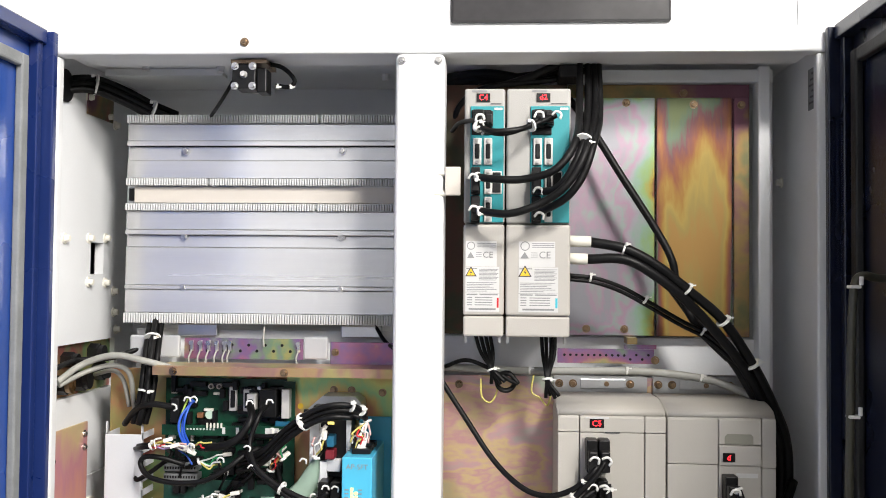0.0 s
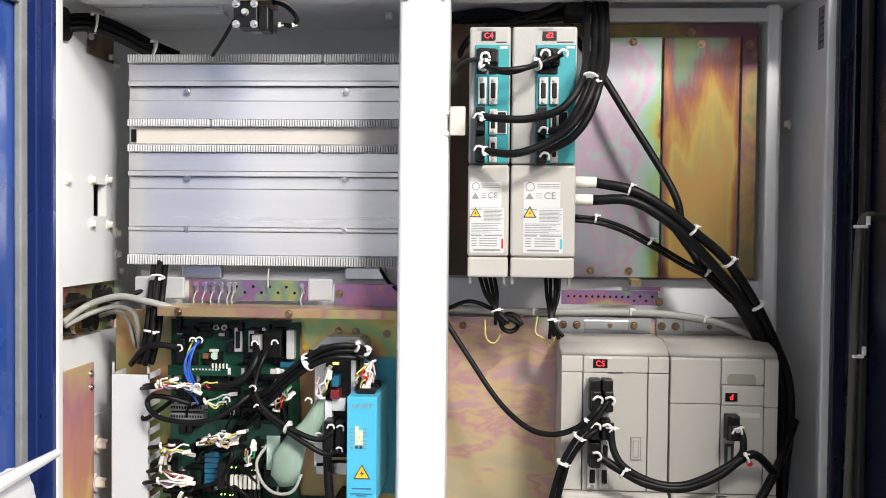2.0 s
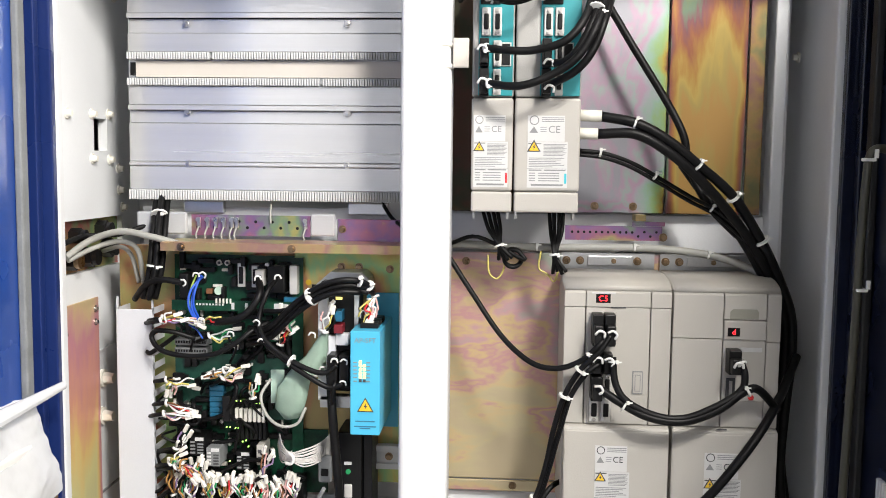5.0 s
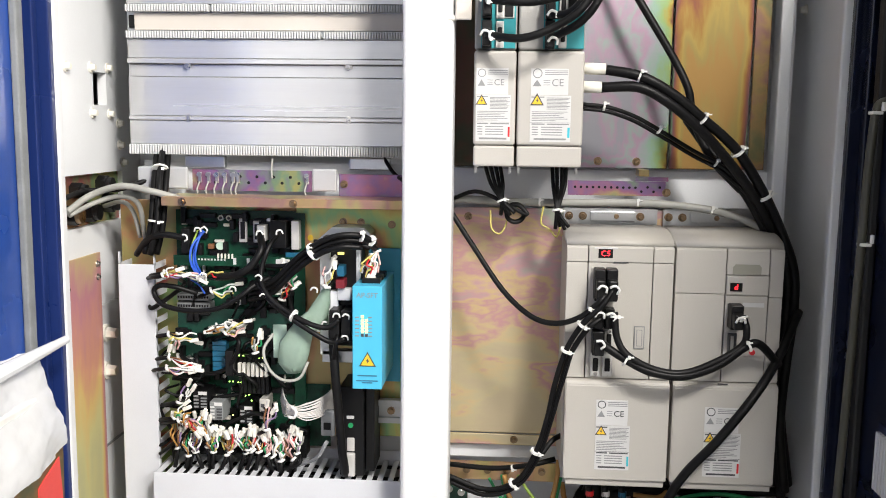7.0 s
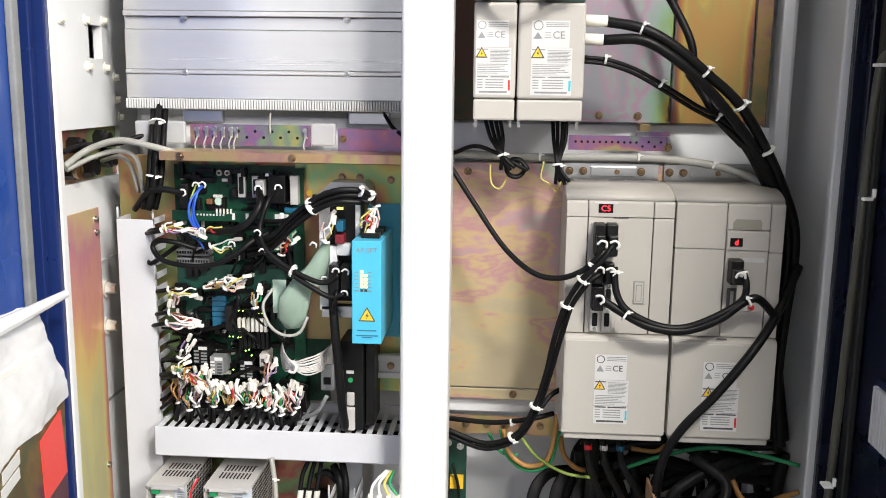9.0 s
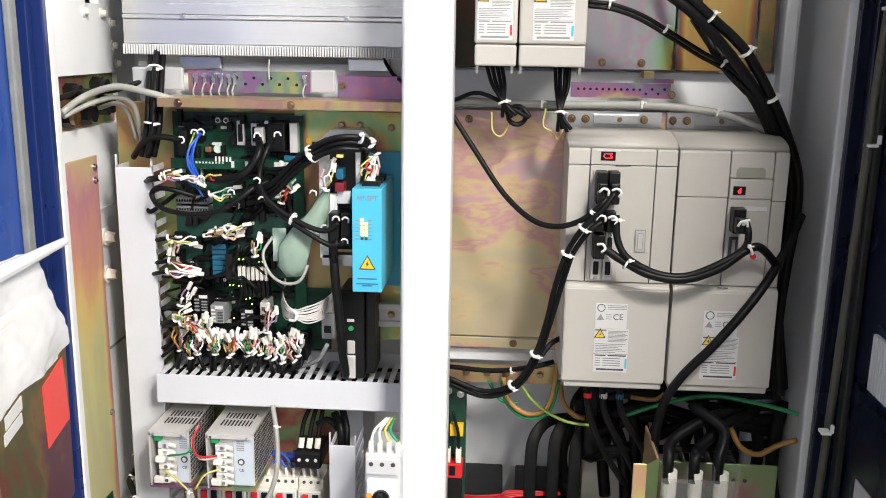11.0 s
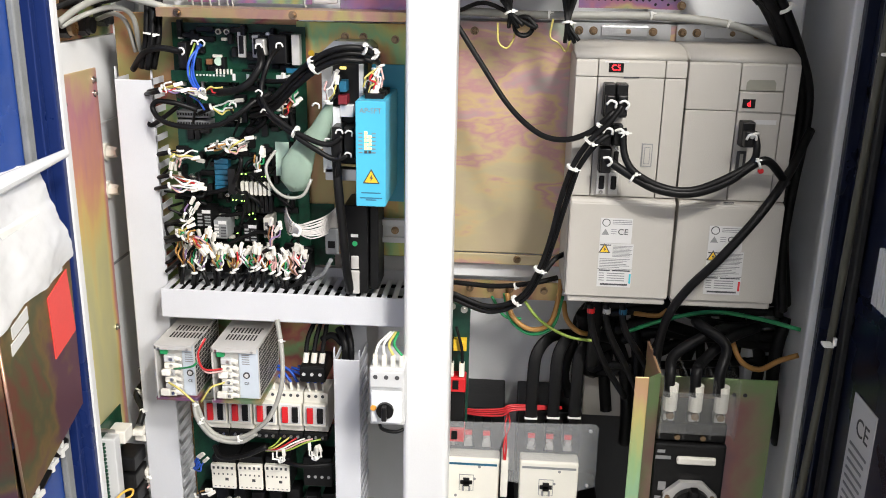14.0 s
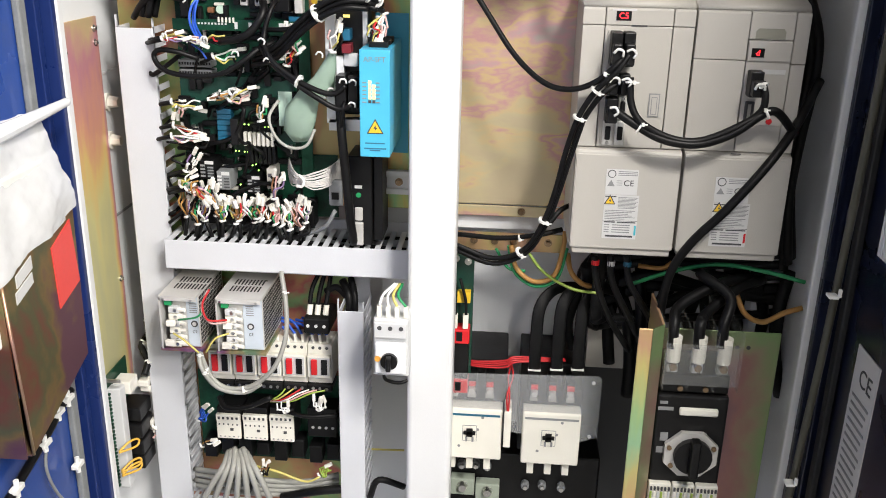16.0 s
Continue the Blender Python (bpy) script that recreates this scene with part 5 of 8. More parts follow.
for pts, r, m, lab in (
        ([(0.008, 1.460, 1.050), (0.019, 1.450, 1.013), (0.049, 1.440, 0.995), (0.081, 1.440, 1.007), (0.094, 1.450, 1.052), (0.096, 1.460, 1.079)], 0.0042, WIRES["orange"], "amber and green earth cable in a loop"),
        ([(0.004, 1.465, 1.048), (0.015, 1.455, 1.006), (0.049, 1.445, 0.985), (0.086, 1.445, 0.999), (0.101, 1.455, 1.051)], 0.003, WIRES["green"], "green earth wire in a loop"),
        ([(0.030, 1.460, 1.050), (0.062, 1.440, 1.014), (0.109, 1.430, 0.990), (0.156, 1.430, 0.983)], 0.0026, WIRES["lime"], "yellow-green earth wire crossing the plate"),
        ([(-0.017, 1.460, 1.043), (0.005, 1.460, 1.009), (0.034, 1.460, 1.005)], 0.0026, WIRES["green"], "dark green earth wire end"),
        ([(0.105, 1.480, 1.032), (0.110, 1.460, 1.009), (0.130, 1.460, 0.987), (0.160, 1.470, 0.977)], 0.0045, WIRES["orange"], "amber earth cable in the shade"),
        ([(0.203, 1.440, 0.996), (0.270, 1.420, 1.032), (0.337, 1.410, 1.051), (0.406, 1.400, 1.047), (0.471, 1.390, 1.035)], 0.0035, WIRES["green"], "green earth cable sagging under the drives"),
        ([(0.372, 1.420, 1.008), (0.388, 1.400, 0.973), (0.418, 1.400, 0.959), (0.448, 1.400, 0.976), (0.477, 1.400, 0.987)], 0.0045, WIRES["orange"], "amber earth cable in the shade"),
        ([(0.221, 1.460, 1.024), (0.257, 1.450, 1.025), (0.274, 1.450, 1.036)], 0.004, WIRES["orange"], "short amber earth cable end")):
    cable("earth_cable", pts, r, m, lab, segs=7)
ter = thing("earth_bar", (0.03, 1.46, 1.05), "zinc-plated earthing bar with bolted lugs", "earth bar", "earth bars")
part("bar", plain_box(-0.09, 0.10, 1.474, 1.478, 1.035, 1.066), GOLD_RAIL, ter)
for x in (-0.055, -0.02, 0.012, 0.04, 0.07):
    screw(ter, x, 1.474, 1.052, SCREWB)

# contactors with a clear film cover
def contactor(x0, x1, y, z0, z1, label, line):
    c = thing("contactor", ((x0 + x1) / 2, y + 0.09, z0 - 0.05), label, "contactor", "contactors")
    part("base", plain_box(x0 - 0.006, x1 + 0.006, y + 0.06, y + 0.18, z0 - 0.01, z1 + 0.066, 0.003), BLACK, c)
    part("front", plain_box(x0, x1, y, y + 0.034, z0, z1, 0.003), CREAM, c)
    part("print", plain_box(x0 + 0.004, x1 - 0.004, y - 0.0006, y, z1 - 0.013, z1 - 0.009), line, c)
    cx, cz = (x0 + x1) / 2 - 0.004, (z0 + z1) / 2 + 0.006
    pw = part("plunger_well", plain_box(cx - 0.0125, cx + 0.0125, y - 0.0008, y, cz - 0.019, cz + 0.012), INKL, c)
    part("plunger_well", plain_box(cx - 0.0115, cx + 0.0115, y - 0.0014, y - 0.0007, cz - 0.018, cz + 0.011), CREAM, c)
    part("plunger", plain_box(cx - 0.0105, cx + 0.0105, y - 0.004, y, cz - 0.0055, cz + 0.0015, 0.0008), BLACK, pw, "black plunger")
    part("plunger", plain_box(cx - 0.0055, cx + 0.0055, y - 0.004, y, cz - 0.0095, cz + 0.0065, 0.0008), BLACK, pw, "black plunger")
    for dx in (-0.007, 0.004):
        part("plunger_mark", plain_box(cx + dx, cx + dx + 0.0035, y - 0.003, y - 0.001, cz - 0.019, cz - 0.010), INKL, pw)
    for dx, dz in ((0.022, 0.028), (-0.018, -0.030), (0.014, 0.004)):
        part("hole", cyl(bm_new(), (cx + dx, y + 0.0002, cz + dz), "y", 0.0026, -0.0008, 10), INKL, c)
    for i in range(3):
        tx = x0 + 0.018 + i * 0.031
        l = part("terminal", plain_box(tx - 0.008, tx + 0.008, y + 0.02, y + 0.062, z1 + 0.012, z1 + 0.05, 0.002), BLACK, c)
        part("terminal_screw", cyl(bm_new(), (tx, y + 0.02, z1 + 0.029), "y", 0.0066, -0.009, 12, 0.005), NICKEL, l)
        part("terminal_clamp", plain_box(tx - 0.0075, tx + 0.0075, y + 0.016, y + 0.02, z1 + 0.014, z1 + 0.024, 0.001), STEEL, l)
        part("terminal_ring", plain_box(tx - 0.006, tx + 0.006, y + 0.016, y + 0.02, z1 + 0.036, z1 + 0.044), REDP, l)
        part("lower_lug", plain_box(tx - 0.006, tx + 0.006, y + 0.012, y + 0.028, z0 - 0.028, z0 - 0.002, 0.001), CREAM, c)
    return c


contactor(-0.097, 0.007, 1.405, 0.667, 0.766, "cream power contactor with a blue line", BLUEREL)
contactor(0.042, 0.142, 1.405, 0.664, 0.766, "cream power contactor with bolted terminals", INKL)
fl = thing("touch_guard", (0.03, 1.393, 0.72), "clear plastic touch guard over the contactors", "touch guard")
part("sheet", prism(bm_new(), ((-0.105, 0.735), (-0.09, 0.832), (0.165, 0.840), (0.172, 0.834), (0.172, 0.722), (0.145, 0.712)), "y", 1.4085, 1.410), FILM, fl)
for x, z in ((0.158, 0.828), (0.158, 0.724)):
    part("stud", cyl(bm_new(), (x, 1.4085, z), "y", 0.003, -0.003, 10), DUCTW, fl)
aux = solo("auxiliary_block", plain_box(0.010, 0.022, 1.395, 1.44, 0.70, 0.77, 0.001), CREAM, "slim cream auxiliary contact block", "contact block")
solo("distribution_block", plain_box(-0.11, 0.19, 1.47, 1.59, 0.50, 0.64, 0.004), BLACK, "dark terminal block in the shade below the contactors", "terminal block")
cable("red_wire", [(-0.071, 1.45, 0.838), (-0.036, 1.44, 0.841), (0.008, 1.435, 0.848), (0.027, 1.435, 0.856), (0.111, 1.46, 0.844)], 0.0018, WIRES["red"], "thin red wire above the contactors", segs=6, group="red wires")
cable("red_wire", [(-0.07, 1.45, 0.836), (-0.036, 1.44, 0.838), (0.008, 1.435, 0.844), (0.027, 1.435, 0.853), (0.111, 1.46, 0.843)], 0.0018, WIRES["red"], "thin red wire above the contactors", segs=6, group="red wires")
cable("red_wire", [(-0.07, 1.45, 0.834), (-0.035, 1.44, 0.834), (0.008, 1.435, 0.84), (0.027, 1.435, 0.849), (0.111, 1.46, 0.842)], 0.0018, WIRES["red"], "thin red wire above the contactors", segs=6, group="red wires")
cable("red_wire", [(-0.07, 1.45, 0.832), (-0.035, 1.44, 0.831), (0.009, 1.435, 0.835), (0.028, 1.435, 0.846), (0.112, 1.46, 0.841)], 0.0018, WIRES["red"], "thin red wire above the contactors", segs=6, group="red wires")
cable("red_wire", [(0.019, 1.46, 0.829), (0.014, 1.43, 0.819), (0.017, 1.4, 0.8), (0.016, 1.4, 0.756)], 0.0016, WIRES["red"], "thin red wire above the contactors", segs=6, group="red wires")
cable("red_wire", [(0.019, 1.46, 0.829), (0.022, 1.43, 0.819), (0.013, 1.4, 0.8), (0.016, 1.4, 0.756)], 0.0016, WIRES["red"], "thin red wire above the contactors", segs=6, group="red wires")
PALETERM = mat("pale_green_terminal", (0.30, 0.34, 0.28), 0.5, 0, 0.12, 20, 0.03, 200)
for x, z in ((-0.06, 0.584), (-0.014, 0.576)):
    t = thing("screw_terminal", (x, 1.47, z - 0.02), "grey-green screw terminal with a bright screw below the contactors", "terminal", "screw terminals")
    part("body", plain_box(x - 0.022, x + 0.022, 1.446, 1.469, z - 0.022, z + 0.012, 0.002), PALETERM, t)
    part("screw", cyl(bm_new(), (x, 1.446, z - 0.002), "y", 0.010, -0.010, 14, 0.007), STEEL, t)
for x, z in ((-0.088, 0.624), (-0.063, 0.618), (-0.037, 0.62), (-0.016, 0.617), (0.055, 0.581), (0.086, 0.583), (0.121, 0.581)):
    t = thing("busbar_screw", (x, 1.47, z), "small dark screw on the terminal block", "screw", "busbar screws")
    part("washer", cyl(bm_new(), (x, 1.4685, z), "y", 0.0075, -0.012, 12), GASKET, t)
    part("head", cyl(bm_new(), (x, 1.4565, z), "y", 0.0045, -0.006, 6), STEEL, t)

# relay card beside the centre post
rc = thing("relay_module", (-0.07, 1.46, 0.79), "dark green relay module with red terminal clips", "relay module")
part("card", plain_box(-0.092, -0.052, 1.44, 1.46, 0.78, 1.036), PCBD, rc)
part("housing", plain_box(-0.088, -0.056, 1.415, 1.44, 0.815, 0.888, 0.002), BLACK, rc)
for z in (0.887, 0.793):
    cl = part("clip", plain_box(-0.09, -0.055, 1.41, 1.44, z, z + 0.026, 0.002), REDP, rc, "red terminal clip")
    part("clip_slot", plain_box(-0.077, -0.067, 1.4085, 1.412, z + 0.006, z + 0.022), BLACK, cl)
part("heat_sink", plain_box(-0.078, -0.056, 1.428, 1.44, 0.955, 0.975), YELLOW, rc)
for x in (-0.08, -0.062):
    part("lead_cap", plain_box(x - 0.005, x + 0.004, 1.412, 1.425, 0.914, 0.938, 0.001), CREAM, rc)
    part("lead", tube(bm_new(), [(x, 1.418, 0.936), (x - 0.002, 1.42, 0.965), (x - 0.012, 1.425, 1.0)], 0.0028, 6), CABLE, rc)
for x, z in ((-0.062, 1.025), (-0.082, 1.03)):
    screw(rc, x, 1.44, z)

# main switch on its chromate bracket
ms = thing("main_switch", (0.3, 1.40, 0.70), "black main isolator with clear barriers and a rotary drive", "main switch")
br = thing("switch_bracket", (0.3, 1.42, 0.60), "iridescent zinc-plated bracket of the main switch", "bracket")
part("flange", plain_box(0.203, 0.2235, 1.278, 1.281, 0.60, 0.992, 0.001, 1), GOLD_R, br)
part("facet", prism(bm_new(), ((0.2240, 1.2785), (0.2435, 1.2955), (0.2435, 1.2985), (0.2240, 1.2815)), "z", 0.60, 0.992), GOLD_Q, br, "green slanted fold of the bracket")
part("web", plain_box(0.2405, 0.2440, 1.2995, 1.42, 0.62, 0.992), GOLD_R, br)
part("plate", plain_box(0.246, 0.452, 1.40, 1.403, 0.60, 0.940, 0.001, 1), GOLD_Q, br)
for x in (0.384, 0.402):
    part("hole", cyl(bm_new(), (x, 1.4002, 0.912), "y", 0.0035, -0.001, 10), INK, br)
part("body", plain_box(0.246, 0.356, 1.30, 1.398, 0.70, 0.872, 0.004), BLACK, ms)
part("line_side", plain_box(0.248, 0.354, 1.305, 1.398, 0.874, 0.905, 0.003), BLACK, ms)
for x in (0.279, 0.318):
    part("pilot_screw", cyl(bm_new(), (x, 1.305, 0.882), "y", 0.0045, -0.003, 10), BRASS, ms)
part("name_strip", plain_box(0.280, 0.340, 1.292, 1.30, 0.840, 0.853, 0.003), CREAM, ms, "cream name strip")
for x0, x1, z0, z1 in ((0.250, 0.262, 0.856, 0.861), (0.248, 0.272, 0.845, 0.851), (0.256, 0.268, 0.79, 0.805), (0.252, 0.266, 0.768, 0.779), (0.318, 0.328, 0.798, 0.808)):
    part("sticker", plain_box(x0, x1, 1.2990, 1.2998, z0, z1), INKL, ms)
oct_pts = [(0.305 + 0.045 * math.cos(a) * (1.0), 0.772 + 0.042 * math.sin(a)) for a in [math.pi / 8 + k * math.pi / 4 for k in range(8)]]
pl = part("drive_plate", prism(bm_new(), oct_pts, "y", 1.290, 1.2985), NICKEL, ms, "octagonal aluminium drive plate")
rot = part("rotor", cyl(bm_new(), (0.307, 1.29, 0.772), "y", 0.030, -0.01, 20), BLACK, ms)
part("rotor_grip", plain_box(0.300, 0.314, 1.262, 1.281, 0.744, 0.81, 0.003), BLACK, rot)
for dx, dz in ((-0.035, 0.012), (0.034, 0.014), (-0.03, -0.02)):
    part("plate_screw", cyl(bm_new(), (0.305 + dx, 1.2895, 0.772 + dz), "y", 0.004, -0.003, 8), BRASS, pl)
for i, x in enumerate((0.2635, 0.3015, 0.340)):
    b = part("cable_lug", plain_box(x - 0.009, x + 0.009, 1.305, 1.318, 0.908, 0.922, 0.002), STEEL, ms)
    part("lug_screw", cyl(bm_new(), (x, 1.305, 0.920), "y", 0.006, -0.007, 12), BRASS, b)
    part("lug_sleeve", cyl(bm_new(), (x, 1.307, 0.928), "z", 0.0105, 0.042, 14), CREAM, ms, "white cable lug sleeve")
for x in (0.246, 0.2825, 0.3215, 0.3575):
    part("barrier", plain_box(x - 0.0008, x + 0.0008, 1.275, 1.395, 0.895, 0.99), CLEAR, ms, "clear phase barrier")
part("barrier_front", plain_box(0.247, 0.357, 1.288, 1.2895, 0.896, 0.965), CLEAR, ms, "clear terminal cover")
for i in range(3):
    t = part("load_terminal", plain_box(0.246 + i * 0.037, 0.281 + i * 0.037, 1.29, 1.36, 0.62, 0.716, 0.002), CREAM, ms, "cream load terminal")
    for k in range(6):
        part("terminal_strip", plain_box(0.2475 + i * 0.037 + k * 0.0056, 0.2510 + i * 0.037 + k * 0.0056, 1.287, 1.2895, 0.63, 0.702, 0.0006, 1), (WIRES["lime"], CONN, DUCTW)[(k + i) % 3], t)
        part("terminal_mouth", plain_box(0.2478 + i * 0.037 + k * 0.0056, 0.2507 + i * 0.037 + k * 0.0056, 1.2865, 1.2895, 0.705, 0.711), INK, t)

# ---------- right door fittings ----------
R1 = [(0.523, 1.200, 1.655), (0.483, 1.180, 1.654), (0.462, 1.170, 1.657), (0.451, 1.170, 1.650), (0.447, 1.170, 1.620), (0.444, 1.170, 1.535), (0.443, 1.170, 1.451), (0.453, 1.180, 1.324), (0.437, 1.180, 1.171), (0.438, 1.180, 1.069), (0.432, 1.180, 0.921), (0.425, 1.180, 0.780), (0.415, 1.180, 0.679)]
rcab = cable("door_conduit", R1[:7] + R1[9:], 0.0055, OLIVE, "olive flexible conduit clipped to the inside of the blue door")
for p in ((0.448, 1.165, 1.643), (0.446, 1.165, 1.481), (0.431, 1.172, 1.103), (0.418, 1.172, 0.812)):
    c = part("clip", plain_box(p[0] - 0.0065, p[0] + 0.0065, 1.160, 1.176, p[2] - 0.002, p[2] + 0.002, 0.001), TIE, rcab, "white conduit clip")
    part("clip_tongue", plain_box(p[0] + 0.004, p[0] + 0.008, 1.157, 1.163, p[2] + 0.002, p[2] + 0.013, 0.001), TIE, c)
vt = thing("door_vent", (0.507, 1.16, 1.12), "pale louvred vent in the blue door", "vent")
part("frame", plain_box(0.5045, 0.5075, 1.02, 1.225, 1.135, 1.235), NAVY, vt)
lv = mesh_of(plain_box(0.498, 0.5045, -0.0028, 0.0028, 1.145, 1.225, 0.001, 1), "louvre", WHITE)
for i in range(22):
    part("louvre", lv, None, vt, "", Matrix.Translation((0, 1.022 + 0.0092 * i, 0)))
ce = thing("type_plate", (0.505, 1.19, 0.75), "light grey printed type plate on the blue door", "type plate")
part("plate", plain_box(0.5055, 0.5075, 1.155, 1.235, 0.70, 1.005), LABEL, ce)
words("CE", ce, (0.5049, 1.19, 0.965), 0.038, INK, 90, -90)
for i in range(15):
    part("print", plain_box(0.5047, 0.5056, 1.165 + 0.004 * (i % 3), 1.225, 0.93 - i * 0.013, 0.934 - i * 0.013), INKL, ce)

# ---------- left door fittings ----------
tray = thing("document_tray", (-0.68, 1.1, 0.74), "dark iridescent zinc-plated document tray on the door", "document tray")
face = ((1.048, 1.1165), (1.2555, 1.166), (1.248, 0.918), (1.063, 0.853))
part("side_sheet", prism(bm_new(), face, "x", -0.642, -0.639), GOLD_B, tray)
part("front_sheet", prism(bm_new(), ((-0.7045, 1.1165), (-0.6425, 1.1165), (-0.6425, 0.853), (-0.7045, 0.853)), "y", 1.050, 1.053), GOLD_B, tray)
part("end_sheet", prism(bm_new(), ((-0.7045, 1.165), (-0.6425, 1.165), (-0.6425, 0.919), (-0.7045, 0.919)), "y", 1.244, 1.247), GOLD_B, tray)
part("bottom_sheet", prism(bm_new(), ((1.063, 0.853), (1.244, 0.917), (1.244, 0.914), (1.063, 0.850)), "x", -0.7045, -0.6425), GOLD_B, tray)
part("edge_bead", tube(bm_new(), [(-0.6395, 1.0478, 1.1165), (-0.6395, 1.0634, 0.853)], 0.0022, 8), GOLD_RAIL, tray, "pale gold folded edge")
part("rim", tube(bm_new(), [(-0.6395, 1.048, 1.117), (-0.6395, 1.2555, 1.1665)], 0.0018, 8), GOLD_RAIL, tray)
def flat(pts, m, name, lab):
    part(name, prism(bm_new(), [(p[1], p[2]) for p in pts], "x", -0.6388, -0.6372), m, tray, lab)


flat(((-0.638, 1.178, 1.115), (-0.638, 1.239, 1.139), (-0.638, 1.248, 1.040), (-0.638, 1.182, 1.021)), REDCARD, "red_card", "red plastic card")
flat(((-0.638, 1.190, 1.143), (-0.638, 1.227, 1.156), (-0.638, 1.228, 1.141), (-0.638, 1.192, 1.134)), LABEL, "sticker", "white sticker")
flat(((-0.638, 1.080, 1.111), (-0.638, 1.123, 1.125), (-0.638, 1.123, 1.107), (-0.638, 1.080, 1.094)), LABEL, "sticker", "white sticker")
flat(((-0.638, 1.075, 1.089), (-0.638, 1.120, 1.102), (-0.638, 1.121, 1.087), (-0.638, 1.075, 1.073)), LABEL, "sticker", "white sticker")
bag = thing("document_bag", (-0.66, 1.15, 1.16), "crumpled milky plastic bag of documents in the door tray", "bag")
random.seed(3)
bmb = bm_new()
NX, NY = 44, 36
grid = []
for i in range(NX + 1):
    row = []
    for j in range(NY + 1):
        u, v = i / NX, j / NY
        y = 0.86 + 0.392 * u
        z = 1.085 + 0.07 * u + v * (0.145 + 0.055 * (1 - u))
        x = -0.630 - 0.05 * v ** 1.4 + 0.007 * noise.noise(Vector((u * 7, v * 2.5, 0.3))) + 0.003 * abs(noise.noise(Vector((u * 11 + v * 5, v * 5, 2)))) + 0.0018 * noise.noise(Vector((u * 24 - v * 9, v * 14, 5)))
        if v > 0.93 and u > 0.93:
            x += 0.02
        row.append(bmb.verts.new((x, y, z + 0.008 * noise.noise(Vector((u * 4, v * 2, 7))))))
    grid.append(row)
for i in range(NX):
    for j in range(NY):
        f = bmb.faces.new((grid[i][j], grid[i + 1][j], grid[i + 1][j + 1], grid[i][j + 1]))
        f.smooth = True
part("film", bmb, BAG, bag)
part("film_lip", cyl(bm_new(), (-0.690, 1.06, 1.272), (0.048, 0.225, 0.030), 0.016, 0.232, 12, 0.006), BAG, bag, "folded corner of the bag")
part("document_block", plain_box(-0.70, -0.652, 0.86, 1.215, 1.02, 1.235, 0.004), PAPER, bag, "stack of white printed documents")
lc = thing("door_cable", (-0.69, 1.2, 0.7), "black cable clipped along the inside of the blue door", "cable", "cables")
LP = [(-0.690, 1.275, 0.836), (-0.690, 1.233, 0.823), (-0.690, 1.182, 0.804), (-0.690, 1.092, 0.779), (-0.690, 1.051, 0.770)]
part("sheath", tube(bm_new(), LP, 0.007, 8), CABLE, lc)
part("branch", tube(bm_new(), [(-0.690, 1.184, 0.797), (-0.690, 1.173, 0.754), (-0.690, 1.191, 0.701), (-0.690, 1.219, 0.659)], 0.0025, 7), GASKET, lc)
for p in ((-0.685, 1.254, 0.832), (-0.685, 1.220, 0.826), (-0.685, 1.171, 0.801), (-0.685, 1.083, 0.781), (-0.690, 1.266, 0.701)):
    c = part("clip", plain_box(p[0] - 0.006, p[0] + 0.006, p[1] - 0.012, p[1] + 0.012, p[2] - 0.004, p[2] + 0.004, 0.001), TIE, lc, "white cable clip")
    part("clip_pin", cyl(bm_new(), (p[0], p[1], p[2] - 0.014), "z", 0.004, 0.028, 8), TIE, c)

# terminal card on the left wall
YELLOWW = mat("amber_wire", (0.72, 0.42, 0.06), 0.45)
tb = thing("terminal_card", (-0.69, 1.45, 0.56), "green terminal card with a pale terminal strip on the side wall", "terminal card")
part("board", plain_box(-0.695, -0.693, 1.395, 1.49, 0.56, 0.79), PCB, tb)
part("terminal_strip", plain_box(-0.693, -0.668, 1.40, 1.422, 0.565, 0.768, 0.002), DUCTW, tb, "pale grey terminal strip")
for i in range(26):
    part("pin", plain_box(-0.6925, -0.685, 1.3945, 1.3995, 0.570 + i * 0.0075, 0.5735 + i * 0.0075), PCB, tb)
for i, z in enumerate((0.70, 0.665, 0.63, 0.60)):
    part("relay", plain_box(-0.692, -0.65, 1.43, 1.485, z - 0.014, z + 0.014, 0.003), BLACK, tb)
part("plug", plain_box(-0.692, -0.66, 1.425, 1.46, 0.745, 0.77, 0.002), CONN, tb)
for y, z in ((1.401, 0.657), (1.402, 0.616), (1.403, 0.607)):
    part("loop_wire", tube(bm_new(), [(-0.672, y - 0.022, z - 0.002), (-0.660, y - 0.006, z + 0.008), (-0.652, y + 0.010, z + 0.006), (-0.650, y + 0.014, z - 0.002), (-0.654, y + 0.006, z - 0.008), (-0.672, y - 0.022, z - 0.004)], 0.0021, 7), YELLOWW, tb, "yellow wire loop")
for k, (y, z) in enumerate(((1.475, 0.745), (1.485, 0.73), (1.48, 0.66), (1.488, 0.64))):
    part("wire_plug", plain_box(-0.665, -0.645, y - 0.01, y + 0.008, z - 0.006, z + 0.006, 0.002), CONN, tb)
part("card_bracket", plain_box(-0.694, -0.662, 1.392, 1.3945, 0.786, 0.792), STEEL, tb)
cable("wall_cable", [(-0.673, 1.550, 0.837), (-0.659, 1.520, 0.823), (-0.665, 1.500, 0.806), (-0.647, 1.480, 0.785), (-0.648, 1.460, 0.766)], 0.006, CABLE, "black cable on the side wall with white ties", (0.05, 0.4, 0.75))

# ---------- circuit boards ----------
pcb = thing("circuit_board", (-0.45, 1.52, 1.05), "dense green control circuit board with sockets, relays and lamps", "circuit board")
BY = 1.515
